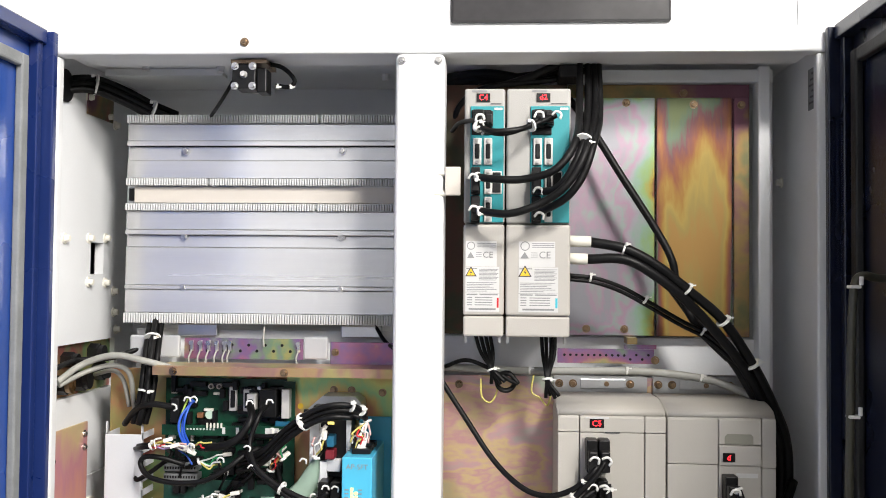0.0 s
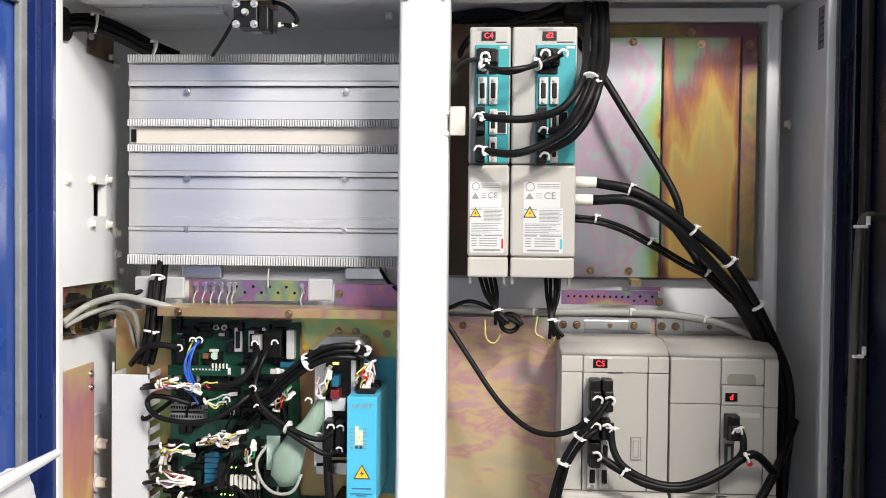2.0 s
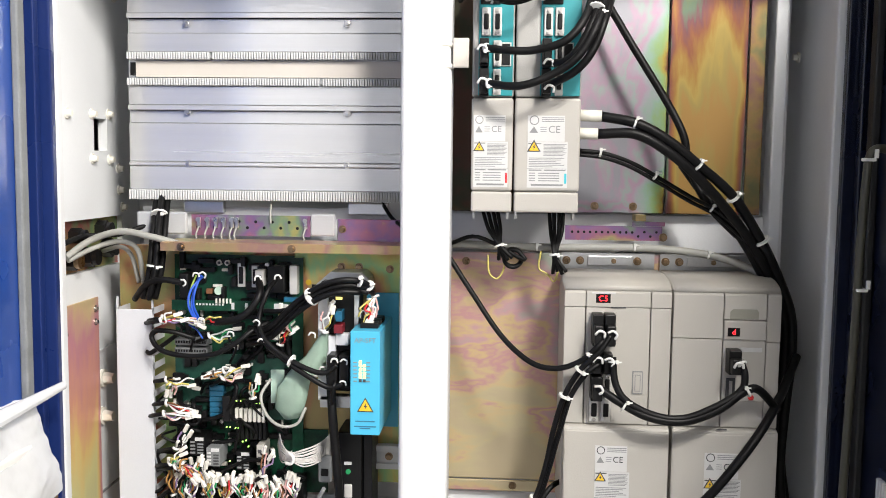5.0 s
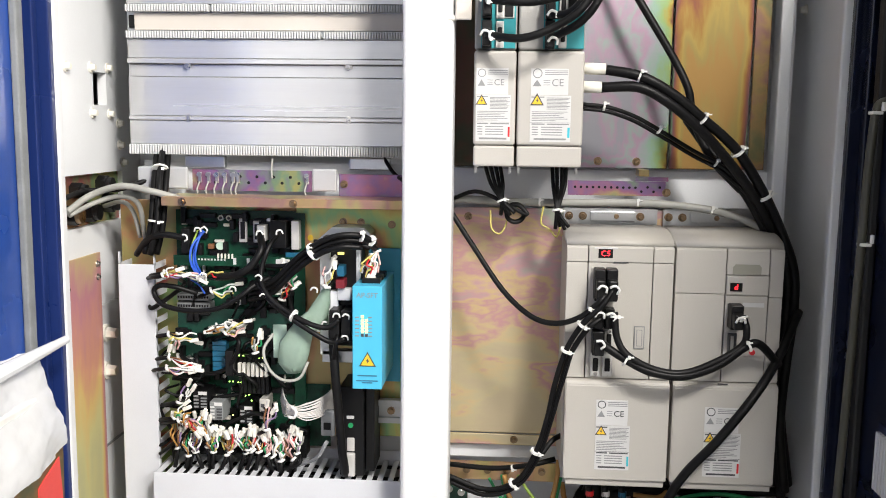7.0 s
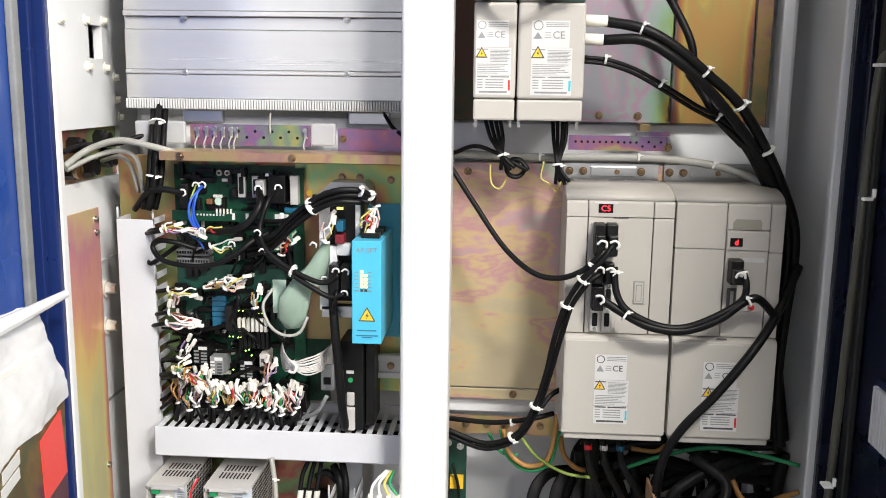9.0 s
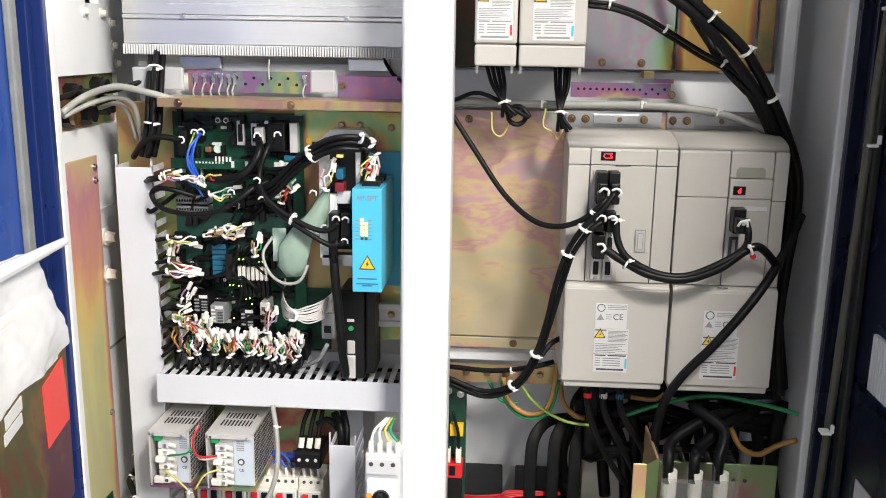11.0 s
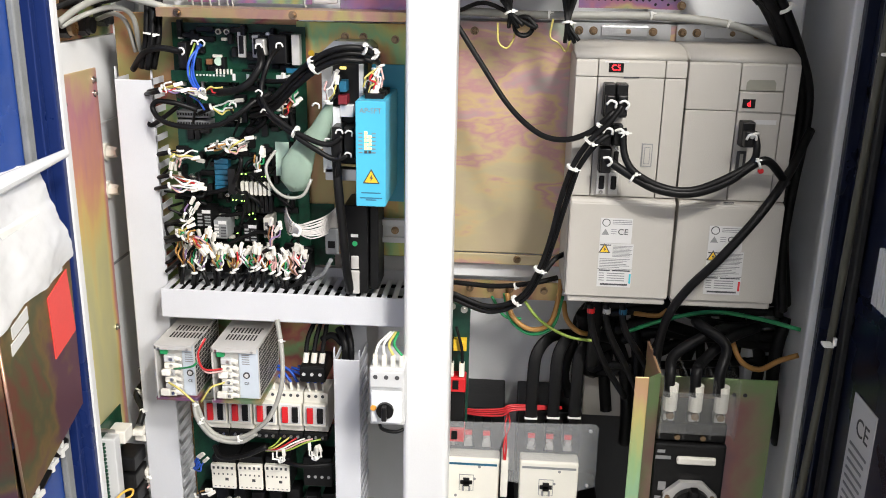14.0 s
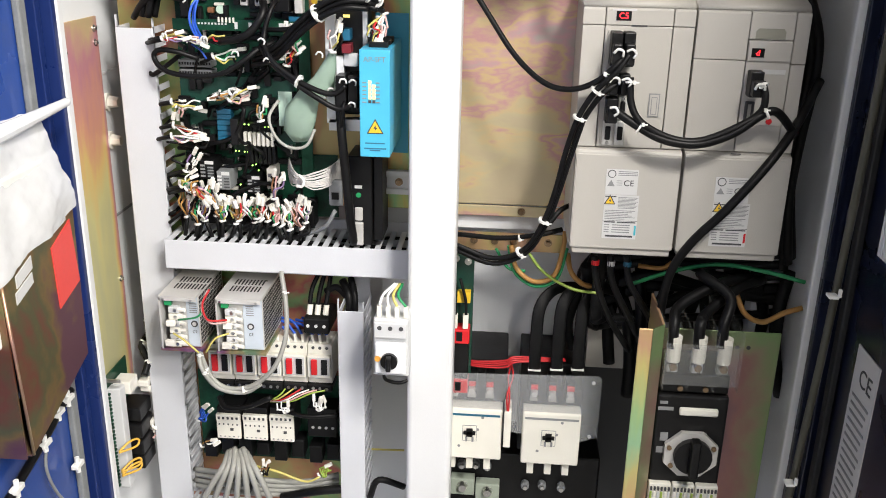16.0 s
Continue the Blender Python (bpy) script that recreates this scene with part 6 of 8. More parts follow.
part("board", plain_box(-0.557, -0.335, BY, BY + 0.002, 1.05, 1.476), PCB, pcb)
part("sub_board", plain_box(-0.552, -0.345, BY - 0.03, BY - 0.028, 1.385, 1.402), PCB, pcb, "narrow green board edge")
part("sub_board", plain_box(-0.55, -0.36, BY - 0.022, BY - 0.02, 1.20, 1.31), PCBD, pcb)
part("side_board", plain_box(-0.352, -0.333, BY - 0.012, BY - 0.01, 1.05, 1.474), PCB, pcb, "slim green board with white printing")
part("side_board", plain_box(-0.345, -0.292, BY - 0.006, BY - 0.004, 1.07, 1.18), PCB, pcb)
random.seed(21)
chip = [mesh_of(plain_box(-w / 2, w / 2, -d, 0, -h / 2, h / 2, 0.0008, 1), "chip", BLACK) for w, d, h in ((0.012, 0.005, 0.007), (0.02, 0.008, 0.010), (0.008, 0.012, 0.016), (0.028, 0.010, 0.008), (0.006, 0.014, 0.020))]
pale = [mesh_of(plain_box(-w / 2, w / 2, -d, 0, -h / 2, h / 2, 0.0008, 1), "header", CONN) for w, d, h in ((0.016, 0.006, 0.005), (0.006, 0.008, 0.012), (0.010, 0.004, 0.003))]
can = mesh_of(cyl(bm_new(), (0, 0, 0), "y", 0.0035, -0.008, 10), "capacitor", STEEL)
for k in range(270):
    x, z = random.uniform(-0.55, -0.342), random.uniform(1.06, 1.468)
    y = BY - 0.0005 if not 1.20 < z < 1.31 else BY - 0.0225
    q = random.random()
    me = random.choice(chip) if q < 0.78 else (random.choice(pale) if q < 0.92 else can)
    part({"chip": "chip", "header": "header"}.get(me.name.split(".")[0], "capacitor"), me, None, pcb, "", pose(x, y, z, 0, random.choice((0, 0, 90)), 0))
# D sockets, silver covers, round studs at the top edge
def board_socket(x0, x1, z0, z1, y, m=NICKEL, inner=BLACK):
    s = part("socket", plain_box(x0, x1, y - 0.008, y, z0, z1, 0.0015), m, pcb, "metal-framed socket")
    part("socket_insert", plain_box(x0 + 0.22 * (x1 - x0), x1 - 0.22 * (x1 - x0), y - 0.010, y - 0.007, z0 + 0.15 * (z1 - z0), z1 - 0.15 * (z1 - z0), 0.001), inner, s)


board_socket(-0.445, -0.432, 1.423, 1.464, BY - 0.004)
board_socket(-0.421, -0.408, 1.423, 1.460, BY - 0.004)
part("plug_shell", plain_box(-0.409, -0.394, BY - 0.035, BY - 0.002, 1.428, 1.455, 0.002), NICKEL, pcb, "silver plug shell")
part("plug_shell", plain_box(-0.389, -0.360, BY - 0.03, BY - 0.002, 1.416, 1.462, 0.002), BLACK, pcb)
part("heat_sink", plain_box(-0.352, -0.339, BY - 0.03, BY - 0.012, 1.415, 1.463, 0.001), NICKEL, pcb, "bare metal heat sink")
part("plug_block", plain_box(-0.537, -0.522, BY - 0.035, BY - 0.001, 1.405, 1.447, 0.002), BLACK, pcb)
for x in (-0.478, -0.464):
    s = part("stud", cyl(bm_new(), (x, BY, 1.463), "y", 0.005, -0.006, 12), CONN, pcb)
    part("stud_core", cyl(bm_new(), (x, BY - 0.006, 1.463), "y", 0.0025, -0.001, 10), INK, s)
part("trimmer", plain_box(-0.500, -0.490, BY - 0.010, BY, 1.410, 1.419, 0.001), WIRES["brown"], pcb, "dark red trimmer")
part("capacitor", cyl(bm_new(), (-0.478, BY, 1.416), "y", 0.007, -0.012, 14), PALEGREEN, pcb)
part("blue_block", plain_box(-0.364, -0.341, BY - 0.022, BY - 0.013, 1.399, 1.409, 0.001), BLUEREL, pcb, "blue terminal block")
part("yellow_dot", cyl(bm_new(), (-0.326, BY - 0.001, 1.432), "y", 0.005, -0.001, 12), YELLOW, pcb)
for i in range(5):
    part("pin", plain_box(-0.476 + i * 0.006, -0.474 + i * 0.006, BY - 0.034, BY - 0.03, 1.398, 1.406), CREAM, pcb)
for x0, x1 in ((-0.519, -0.514), (-0.45, -0.445), (-0.427, -0.422), (-0.378, -0.355)):
    part("board_label", plain_box(x0, x1, BY - 0.0312, BY - 0.0302, 1.388, 1.399), LABEL, pcb)
for i in range(9):
    part("print", plain_box(-0.51 + i * 0.0055, -0.507 + i * 0.0055, BY - 0.0308, BY - 0.0302, 1.394, 1.397), LABEL, pcb)
for z in (1.315, 1.33):
    hd2 = part("pin_header", plain_box(-0.548, -0.492, BY - 0.03, BY - 0.003, z - 0.005, z + 0.006, 0.001), GASKET, pcb, "grey multi-pin header")
    for i in range(12):
        part("pin_hole", plain_box(-0.546 + i * 0.0045, -0.5436 + i * 0.0045, BY - 0.0312, BY - 0.03, z - 0.001, z + 0.003), BLACK, hd2)
# vertical lettering on the slim board
words("SEI", pcb, (-0.3425, BY - 0.0125, 1.283), 0.012, LABEL, 90, 0)
# blue relays, white fuses, lamps
for i in range(6):
    z = 1.2555 - i * 0.0092
    part("relay", plain_box(-0.486, -0.462, BY - 0.04, BY - 0.023, z - 0.0042, z + 0.0042, 0.0006, 1), BLUEREL, pcb, "blue relay")
for i in range(7):
    x = -0.4395 + i * 0.0076
    part("fuse", plain_box(x - 0.0026, x + 0.0026, BY - 0.044, BY - 0.028, 1.200, 1.223, 0.0008, 1), CONN, pcb, "white fuse link")
    part("fuse_base", plain_box(x - 0.0032, x + 0.0032, BY - 0.036, BY - 0.0225, 1.168, 1.229, 0.001, 1), BLACK, pcb)
part("driver_block", plain_box(-0.458, -0.445, BY - 0.06, BY - 0.023, 1.205, 1.248, 0.001), BLACK, pcb)
LED = mesh_of(cyl(bm_new(), (0, 0, 0), "y", 0.0012, -0.002, 8), "lamp", GREENGLOW)
for x, z in ((-0.438, 1.219), (-0.431, 1.219), (-0.448, 1.214), (-0.404, 1.216), (-0.398, 1.216), (-0.455, 1.174), (-0.449, 1.174), (-0.440, 1.173), (-0.435, 1.173), (-0.428, 1.150), (-0.422, 1.152), (-0.418, 1.142), (-0.45, 1.116), (-0.437, 1.115), (-0.46, 1.219)):
    part("lamp", LED, None, pcb, "lit green lamp", pose(x, BY - 0.046, z + 0.018))
# small grey relays in a row
for x, z, w, m in ((-0.505, 1.159, 0.0125, BLACK), (-0.478, 1.141, 0.0115, GASKET), (-0.4265, 1.136, 0.0115, BLACK)):
    r = part("relay", plain_box(x - w, x + w, BY - 0.05, BY - 0.004, z - 0.0165, z + 0.0155, 0.0012), m, pcb, "socket relay with a white tag")
    part("relay_tag", plain_box(x - 0.003, x + w - 0.001, BY - 0.0512, BY - 0.05, z + 0.009, z + 0.0145), LABEL, r)
    for k in range(4):
        part("relay_slot", plain_box(x - w + 0.0015, x - 0.003, BY - 0.0512, BY - 0.05, z - 0.013 + k * 0.006, z - 0.010 + k * 0.006), INKL if m is BLACK else LABEL, r)
        part("relay_slot", plain_box(x + 0.001, x + w - 0.0015, BY - 0.0512, BY - 0.05, z - 0.013 + k * 0.005, z - 0.0105 + k * 0.005), INK if m is GASKET else GASKET, r)
rl = part("relay", plain_box(-0.404, -0.3925, BY - 0.05, BY - 0.004, 1.129, 1.164, 0.001), BEIGE, pcb, "beige slim relay")
part("relay_slot", plain_box(-0.401, -0.3955, BY - 0.0512, BY - 0.05, 1.134, 1.144), INK, rl)
part("relay_slot", plain_box(-0.401, -0.3955, BY - 0.0512, BY - 0.05, 1.150, 1.156), INK, rl)
# tall dark sockets behind the lower looms
for i in range(9):
    x = -0.535 + i * 0.0235
    sk = part("socket_housing", plain_box(x, x + 0.019, BY - 0.04, BY - 0.003, 1.060, 1.098 + 0.004 * (i % 3), 0.0012), BLACK, pcb)
    part("socket_key", plain_box(x + 0.006, x + 0.013, BY - 0.0415, BY - 0.04, 1.085, 1.092), GASKET, sk)

# ---------- wires on the boards ----------
PLUG = mesh_of(plain_box(-0.0027, 0.0027, -0.003, 0.003, -0.0075, 0.0075, 0.0008, 1), "plug", CONN)
COL = ("white", "pink", "white", "red", "white", "pink", "yellow", "white", "grey", "orange", "brown", "black", "violet", "white", "pink", "black", "green")


def loom(start, end, n, spread, seed, heading=(0, 0, 1), r=0.0016, tail=None, group="wire looms", colours=COL, plugs=True):
    """A handful of coloured wires from white plugs at start to a white tie at end, and on as a black sheath."""
    rnd = random.Random(seed)
    t = thing("wire_loom", start, "small loom of coloured wires ending in white plugs", "wire loom", group)
    s, e, h = Vector(start), Vector(end), Vector(heading).normalized()
    side = h.cross(Vector((0, 1, 0)))
    side = side.normalized() if side.length > 0.1 else Vector((1, 0, 0))
    for i in range(n):
        k = (i - (n - 1) / 2) / max(1, (n - 1) / 2)
        a = s + side * k * spread + Vector((0, rnd.uniform(-0.008, 0.004), 0)) + h * rnd.uniform(-0.006, 0.006)
        mid = (a + e) / 2 + side * rnd.uniform(-0.008, 0.008) + Vector((0, -rnd.uniform(0.004, 0.014), 0))
        part("wire", tube(bm_new(), [a, a - h * 0.012, mid, e], r, 5, 4), WIRES[rnd.choice(colours)], t)
        if plugs and rnd.random() < 0.55:
            hh = (h + side * rnd.uniform(-0.35, 0.35) + Vector((0, rnd.uniform(-0.3, 0.3), 0))).normalized()
            part("plug", PLUG, None, t, "", Matrix.Translation(a + hh * 0.006) @ hh.to_track_quat("Z", "Y").to_matrix().to_4x4())
    d = (e - s).normalized()
    part("tie", tube(bm_new(), [e - side * 0.005 - d * 0.002, e + Vector((0, -0.005, 0)), e + side * 0.005 + d * 0.002], 0.0023, 6, 4), TIE, t, "white nylon tie")
    if tail:
        part("sheath", tube(bm_new(), [e, *tail], 0.0036, 7, 5), CABLE, t)
    return t


loom((-0.539, 1.451, 1.126), (-0.539, 1.45, 1.08), 6, 0.008, 1, (-0.08, 0, 1), tail=[(-0.55, 1.46, 1.038)])
loom((-0.52, 1.472, 1.12), (-0.512, 1.45, 1.078), 8, 0.01, 2, (-0.18, 0, 1), tail=[(-0.527, 1.46, 1.036)])
loom((-0.506, 1.448, 1.104), (-0.509, 1.45, 1.074), 8, 0.01, 3, (0.24, 0, 1), tail=[(-0.499, 1.46, 1.032)])
loom((-0.49, 1.449, 1.135), (-0.488, 1.45, 1.084), 7, 0.008, 4, (0.28, 0, 1), tail=[(-0.489, 1.46, 1.043)])
loom((-0.477, 1.454, 1.103), (-0.479, 1.45, 1.075), 7, 0.008, 5, (0.36, 0, 1), tail=[(-0.485, 1.46, 1.033)])
loom((-0.462, 1.469, 1.093), (-0.455, 1.45, 1.071), 7, 0.012, 6, (0.16, 0, 1), tail=[(-0.475, 1.46, 1.028)])
loom((-0.445, 1.453, 1.104), (-0.451, 1.45, 1.076), 7, 0.01, 7, (-0.04, 0, 1), tail=[(-0.452, 1.46, 1.034)])
loom((-0.43, 1.45, 1.108), (-0.424, 1.45, 1.075), 7, 0.012, 8, (0.40, 0, 1), tail=[(-0.442, 1.46, 1.033)])
loom((-0.416, 1.46, 1.108), (-0.412, 1.45, 1.079), 8, 0.008, 9, (-0.35, 0, 1), tail=[(-0.427, 1.46, 1.037)])
loom((-0.405, 1.472, 1.107), (-0.401, 1.45, 1.078), 7, 0.012, 10, (0.07, 0, 1), tail=[(-0.411, 1.46, 1.036)])
loom((-0.39, 1.463, 1.098), (-0.388, 1.45, 1.073), 8, 0.008, 11, (-0.18, 0, 1), tail=[(-0.38, 1.46, 1.032)])
loom((-0.371, 1.462, 1.106), (-0.377, 1.45, 1.071), 7, 0.01, 12, (-0.38, 0, 1), tail=[(-0.364, 1.46, 1.03)])
loom((-0.354, 1.454, 1.099), (-0.343, 1.45, 1.068), 8, 0.01, 13, (-0.39, 0, 1), tail=[(-0.358, 1.46, 1.026)])
loom((-0.337, 1.452, 1.109), (-0.337, 1.45, 1.078), 8, 0.012, 14, (0.25, 0, 1), tail=[(-0.345, 1.46, 1.036)])
loom((-0.523, 1.452, 1.107), (-0.522, 1.45, 1.067), 7, 0.012, 15, (0.37, 0, 1), tail=[(-0.534, 1.46, 1.025)])
loom((-0.361, 1.454, 1.093), (-0.364, 1.45, 1.064), 7, 0.01, 16, (0.06, 0, 1), tail=[(-0.368, 1.46, 1.023)])
loom((-0.494, 1.44, 1.374), (-0.55, 1.44, 1.378), 5, 0.005, 17, (0.056, 0, -0.004), tail=[(-0.613, 1.5, 1.361)])
loom((-0.453, 1.44, 1.378), (-0.484, 1.44, 1.374), 4, 0.005, 18, (0.031, 0, 0.004), tail=[(-0.519, 1.48, 1.367)])
loom((-0.521, 1.427, 1.384), (-0.547, 1.427, 1.376), 4, 0.009, 19, (0.026, 0, 0.008), tail=[(-0.615, 1.5, 1.357)])
loom((-0.474, 1.431, 1.287), (-0.446, 1.431, 1.295), 5, 0.005, 20, (-0.028, 0, -0.008), tail=[(-0.482, 1.48, 1.275)])
loom((-0.438, 1.446, 1.288), (-0.467, 1.446, 1.291), 6, 0.009, 21, (0.029, 0, -0.003), tail=[(-0.499, 1.48, 1.277)])
loom((-0.418, 1.434, 1.298), (-0.449, 1.434, 1.283), 4, 0.005, 22, (0.031, 0, 0.015), tail=[(-0.485, 1.48, 1.258)])
loom((-0.512, 1.454, 1.268), (-0.551, 1.454, 1.273), 5, 0.007, 23, (0.039, 0, -0.005), tail=[(-0.608, 1.5, 1.255)])
loom((-0.541, 1.452, 1.257), (-0.533, 1.452, 1.276), 4, 0.007, 24, (-0.008, 0, -0.019), tail=[(-0.59, 1.5, 1.258)])
loom((-0.507, 1.448, 1.222), (-0.549, 1.448, 1.236), 6, 0.005, 25, (0.042, 0, -0.014), tail=[(-0.609, 1.5, 1.215)])
loom((-0.511, 1.442, 1.217), (-0.551, 1.442, 1.219), 5, 0.005, 26, (0.040, 0, -0.002), tail=[(-0.614, 1.5, 1.195)])
loom((-0.517, 1.44, 1.184), (-0.531, 1.44, 1.162), 5, 0.007, 27, (0.014, 0, 0.022), tail=[(-0.594, 1.5, 1.135)])
loom((-0.506, 1.426, 1.142), (-0.527, 1.426, 1.135), 5, 0.007, 28, (0.021, 0, 0.007), tail=[(-0.595, 1.5, 1.102)])
loom((-0.52, 1.44, 1.15), (-0.54, 1.44, 1.135), 4, 0.009, 29, (0.020, 0, 0.015), tail=[(-0.603, 1.5, 1.107)])
loom((-0.44, 1.456, 1.352), (-0.478, 1.456, 1.348), 4, 0.007, 30, (0.038, 0, 0.004), tail=[(-0.507, 1.48, 1.333)])
loom((-0.349, 1.432, 1.388), (-0.361, 1.432, 1.351), 5, 0.007, 31, (0.012, 0, 0.037), tail=[(-0.395, 1.48, 1.345)])
loom((-0.336, 1.433, 1.369), (-0.355, 1.433, 1.341), 5, 0.005, 32, (0.019, 0, 0.028), tail=[(-0.387, 1.48, 1.333)])
loom((-0.399, 1.44, 1.273), (-0.402, 1.44, 1.25), 4, 0.007, 33, (0.003, 0, 0.023), tail=[(-0.435, 1.48, 1.238)])
loom((-0.374, 1.427, 1.159), (-0.382, 1.427, 1.125), 4, 0.009, 34, (0.008, 0, 0.034), tail=[(-0.418, 1.48, 1.093)])
loom((-0.498, 1.429, 1.125), (-0.516, 1.429, 1.139), 6, 0.009, 35, (0.018, 0, -0.014), tail=[(-0.557, 1.48, 1.115)])
loom((-0.487, 1.448, 1.114), (-0.502, 1.448, 1.131), 5, 0.009, 36, (0.015, 0, -0.017), tail=[(-0.535, 1.48, 1.11)])
loom((-0.341, 1.426, 1.398), (-0.334, 1.426, 1.361), 4, 0.007, 37, (-0.007, 0, 0.037), tail=[(-0.368, 1.48, 1.349)])
loom((-0.409, 1.432, 1.113), (-0.414, 1.432, 1.088), 5, 0.005, 38, (0.005, 0, 0.025), tail=[(-0.45, 1.48, 1.058)])
loom((-0.27, 1.4, 1.403), (-0.281, 1.41, 1.37), 3, 0.008, 39, (0.011, 0, 0.033), colours=('white', 'red', 'pink', 'white', 'yellow', 'black'))
loom((-0.262, 1.4, 1.405), (-0.278, 1.41, 1.367), 2, 0.008, 40, (0.016, 0, 0.038), colours=('white', 'red', 'pink', 'white', 'yellow', 'black'))
loom((-0.216, 1.4, 1.389), (-0.205, 1.41, 1.421), 6, 0.008, 41, (-0.011, 0, -0.032), colours=('white', 'red', 'pink', 'white', 'yellow', 'black'))
loom((-0.203, 1.4, 1.396), (-0.198, 1.41, 1.426), 6, 0.008, 42, (-0.005, 0, -0.030), colours=('white', 'red', 'pink', 'white', 'yellow', 'black'))
loom((-0.21, 1.4, 1.385), (-0.201, 1.41, 1.417), 5, 0.008, 43, (-0.009, 0, -0.032), colours=('white', 'red', 'pink', 'white', 'yellow', 'black'))
# dark wires lying over the boards
cable("board_wire", [(-0.462, 1.48, 1.266), (-0.432, 1.45, 1.264), (-0.456, 1.46, 1.217), (-0.512, 1.47, 1.198)], 0.0038, CABLE, "thin black wire lying over the circuit board", group="board wires", segs=6)
cable("board_wire", [(-0.413, 1.482, 1.159), (-0.38, 1.452, 1.141), (-0.415, 1.462, 1.139), (-0.466, 1.472, 1.114)], 0.0038, CABLE, "thin black wire lying over the circuit board", group="board wires", segs=6)
cable("board_wire", [(-0.559, 1.507, 1.159), (-0.526, 1.477, 1.141), (-0.582, 1.487, 1.136), (-0.555, 1.497, 1.073)], 0.003, CABLE, "thin black wire lying over the circuit board", group="board wires", segs=6)
cable("board_wire", [(-0.369, 1.489, 1.26), (-0.388, 1.459, 1.243), (-0.411, 1.469, 1.228), (-0.356, 1.479, 1.178)], 0.0022, CABLE, "thin black wire lying over the circuit board", group="board wires", segs=6)
cable("board_wire", [(-0.568, 1.511, 1.24), (-0.58, 1.481, 1.225), (-0.599, 1.491, 1.201), (-0.554, 1.501, 1.192)], 0.0022, CABLE, "thin black wire lying over the circuit board", group="board wires", segs=6)
cable("board_wire", [(-0.378, 1.512, 1.334), (-0.37, 1.482, 1.319), (-0.369, 1.492, 1.311), (-0.429, 1.502, 1.286)], 0.0022, CABLE, "thin black wire lying over the circuit board", group="board wires", segs=6)
cable("board_wire", [(-0.419, 1.513, 1.329), (-0.398, 1.483, 1.325), (-0.436, 1.493, 1.287), (-0.409, 1.503, 1.252)], 0.0038, CABLE, "thin black wire lying over the circuit board", group="board wires", segs=6)
cable("board_wire", [(-0.351, 1.48, 1.079), (-0.332, 1.45, 1.062), (-0.372, 1.46, 1.042), (-0.404, 1.47, 1.021)], 0.0038, CABLE, "thin black wire lying over the circuit board", group="board wires", segs=6)
cable("board_wire", [(-0.457, 1.502, 1.202), (-0.427, 1.472, 1.199), (-0.414, 1.482, 1.175), (-0.497, 1.492, 1.153)], 0.0038, CABLE, "thin black wire lying over the circuit board", group="board wires", segs=6)
cable("board_wire", [(-0.407, 1.499, 1.262), (-0.427, 1.469, 1.256), (-0.429, 1.479, 1.236), (-0.4, 1.489, 1.208)], 0.003, CABLE, "thin black wire lying over the circuit board", group="board wires", segs=6)
cable("board_wire", [(-0.54, 1.476, 1.14), (-0.514, 1.446, 1.125), (-0.534, 1.456, 1.099), (-0.578, 1.466, 1.061)], 0.003, CABLE, "thin black wire lying over the circuit board", group="board wires", segs=6)
cable("board_wire", [(-0.428, 1.505, 1.345), (-0.419, 1.475, 1.323), (-0.417, 1.485, 1.325), (-0.462, 1.495, 1.27)], 0.003, CABLE, "thin black wire lying over the circuit board", group="board wires", segs=6)
cable("board_wire", [(-0.57, 1.507, 1.08), (-0.573, 1.477, 1.077), (-0.601, 1.487, 1.059), (-0.624, 1.497, 1.015)], 0.003, CABLE, "thin black wire lying over the circuit board", group="board wires", segs=6)
cable("board_wire", [(-0.504, 1.507, 1.368), (-0.507, 1.477, 1.354), (-0.52, 1.487, 1.314), (-0.502, 1.497, 1.315)], 0.0022, CABLE, "thin black wire lying over the circuit board", group="board wires", segs=6)
cable("board_wire", [(-0.556, 1.503, 1.234), (-0.53, 1.473, 1.225), (-0.511, 1.483, 1.214), (-0.557, 1.493, 1.155)], 0.0038, CABLE, "thin black wire lying over the circuit board", group="board wires", segs=6)
cable("board_wire", [(-0.452, 1.477, 1.349), (-0.442, 1.447, 1.342), (-0.434, 1.457, 1.331), (-0.448, 1.467, 1.301)], 0.0022, CABLE, "thin black wire lying over the circuit board", group="board wires", segs=6)
cable("board_wire", [(-0.524, 1.499, 1.229), (-0.511, 1.469, 1.226), (-0.514, 1.479, 1.192), (-0.56, 1.489, 1.188)], 0.0038, CABLE, "thin black wire lying over the circuit board", group="board wires", segs=6)
cable("board_wire", [(-0.571, 1.511, 1.062), (-0.558, 1.481, 1.052), (-0.561, 1.491, 1.012), (-0.625, 1.501, 0.985)], 0.0038, CABLE, "thin black wire lying over the circuit board", group="board wires", segs=6)
cable("board_wire", [(-0.357, 1.484, 1.36), (-0.37, 1.454, 1.354), (-0.353, 1.464, 1.343), (-0.345, 1.474, 1.286)], 0.0038, CABLE, "thin black wire lying over the circuit board", group="board wires", segs=6)
cable("board_wire", [(-0.441, 1.51, 1.26), (-0.448, 1.48, 1.241), (-0.413, 1.49, 1.221), (-0.428, 1.5, 1.221)], 0.0038, CABLE, "thin black wire lying over the circuit board", group="board wires", segs=6)
cable("board_wire", [(-0.544, 1.491, 1.36), (-0.528, 1.461, 1.354), (-0.583, 1.471, 1.314), (-0.593, 1.481, 1.32)], 0.0038, CABLE, "thin black wire lying over the circuit board", group="board wires", segs=6)
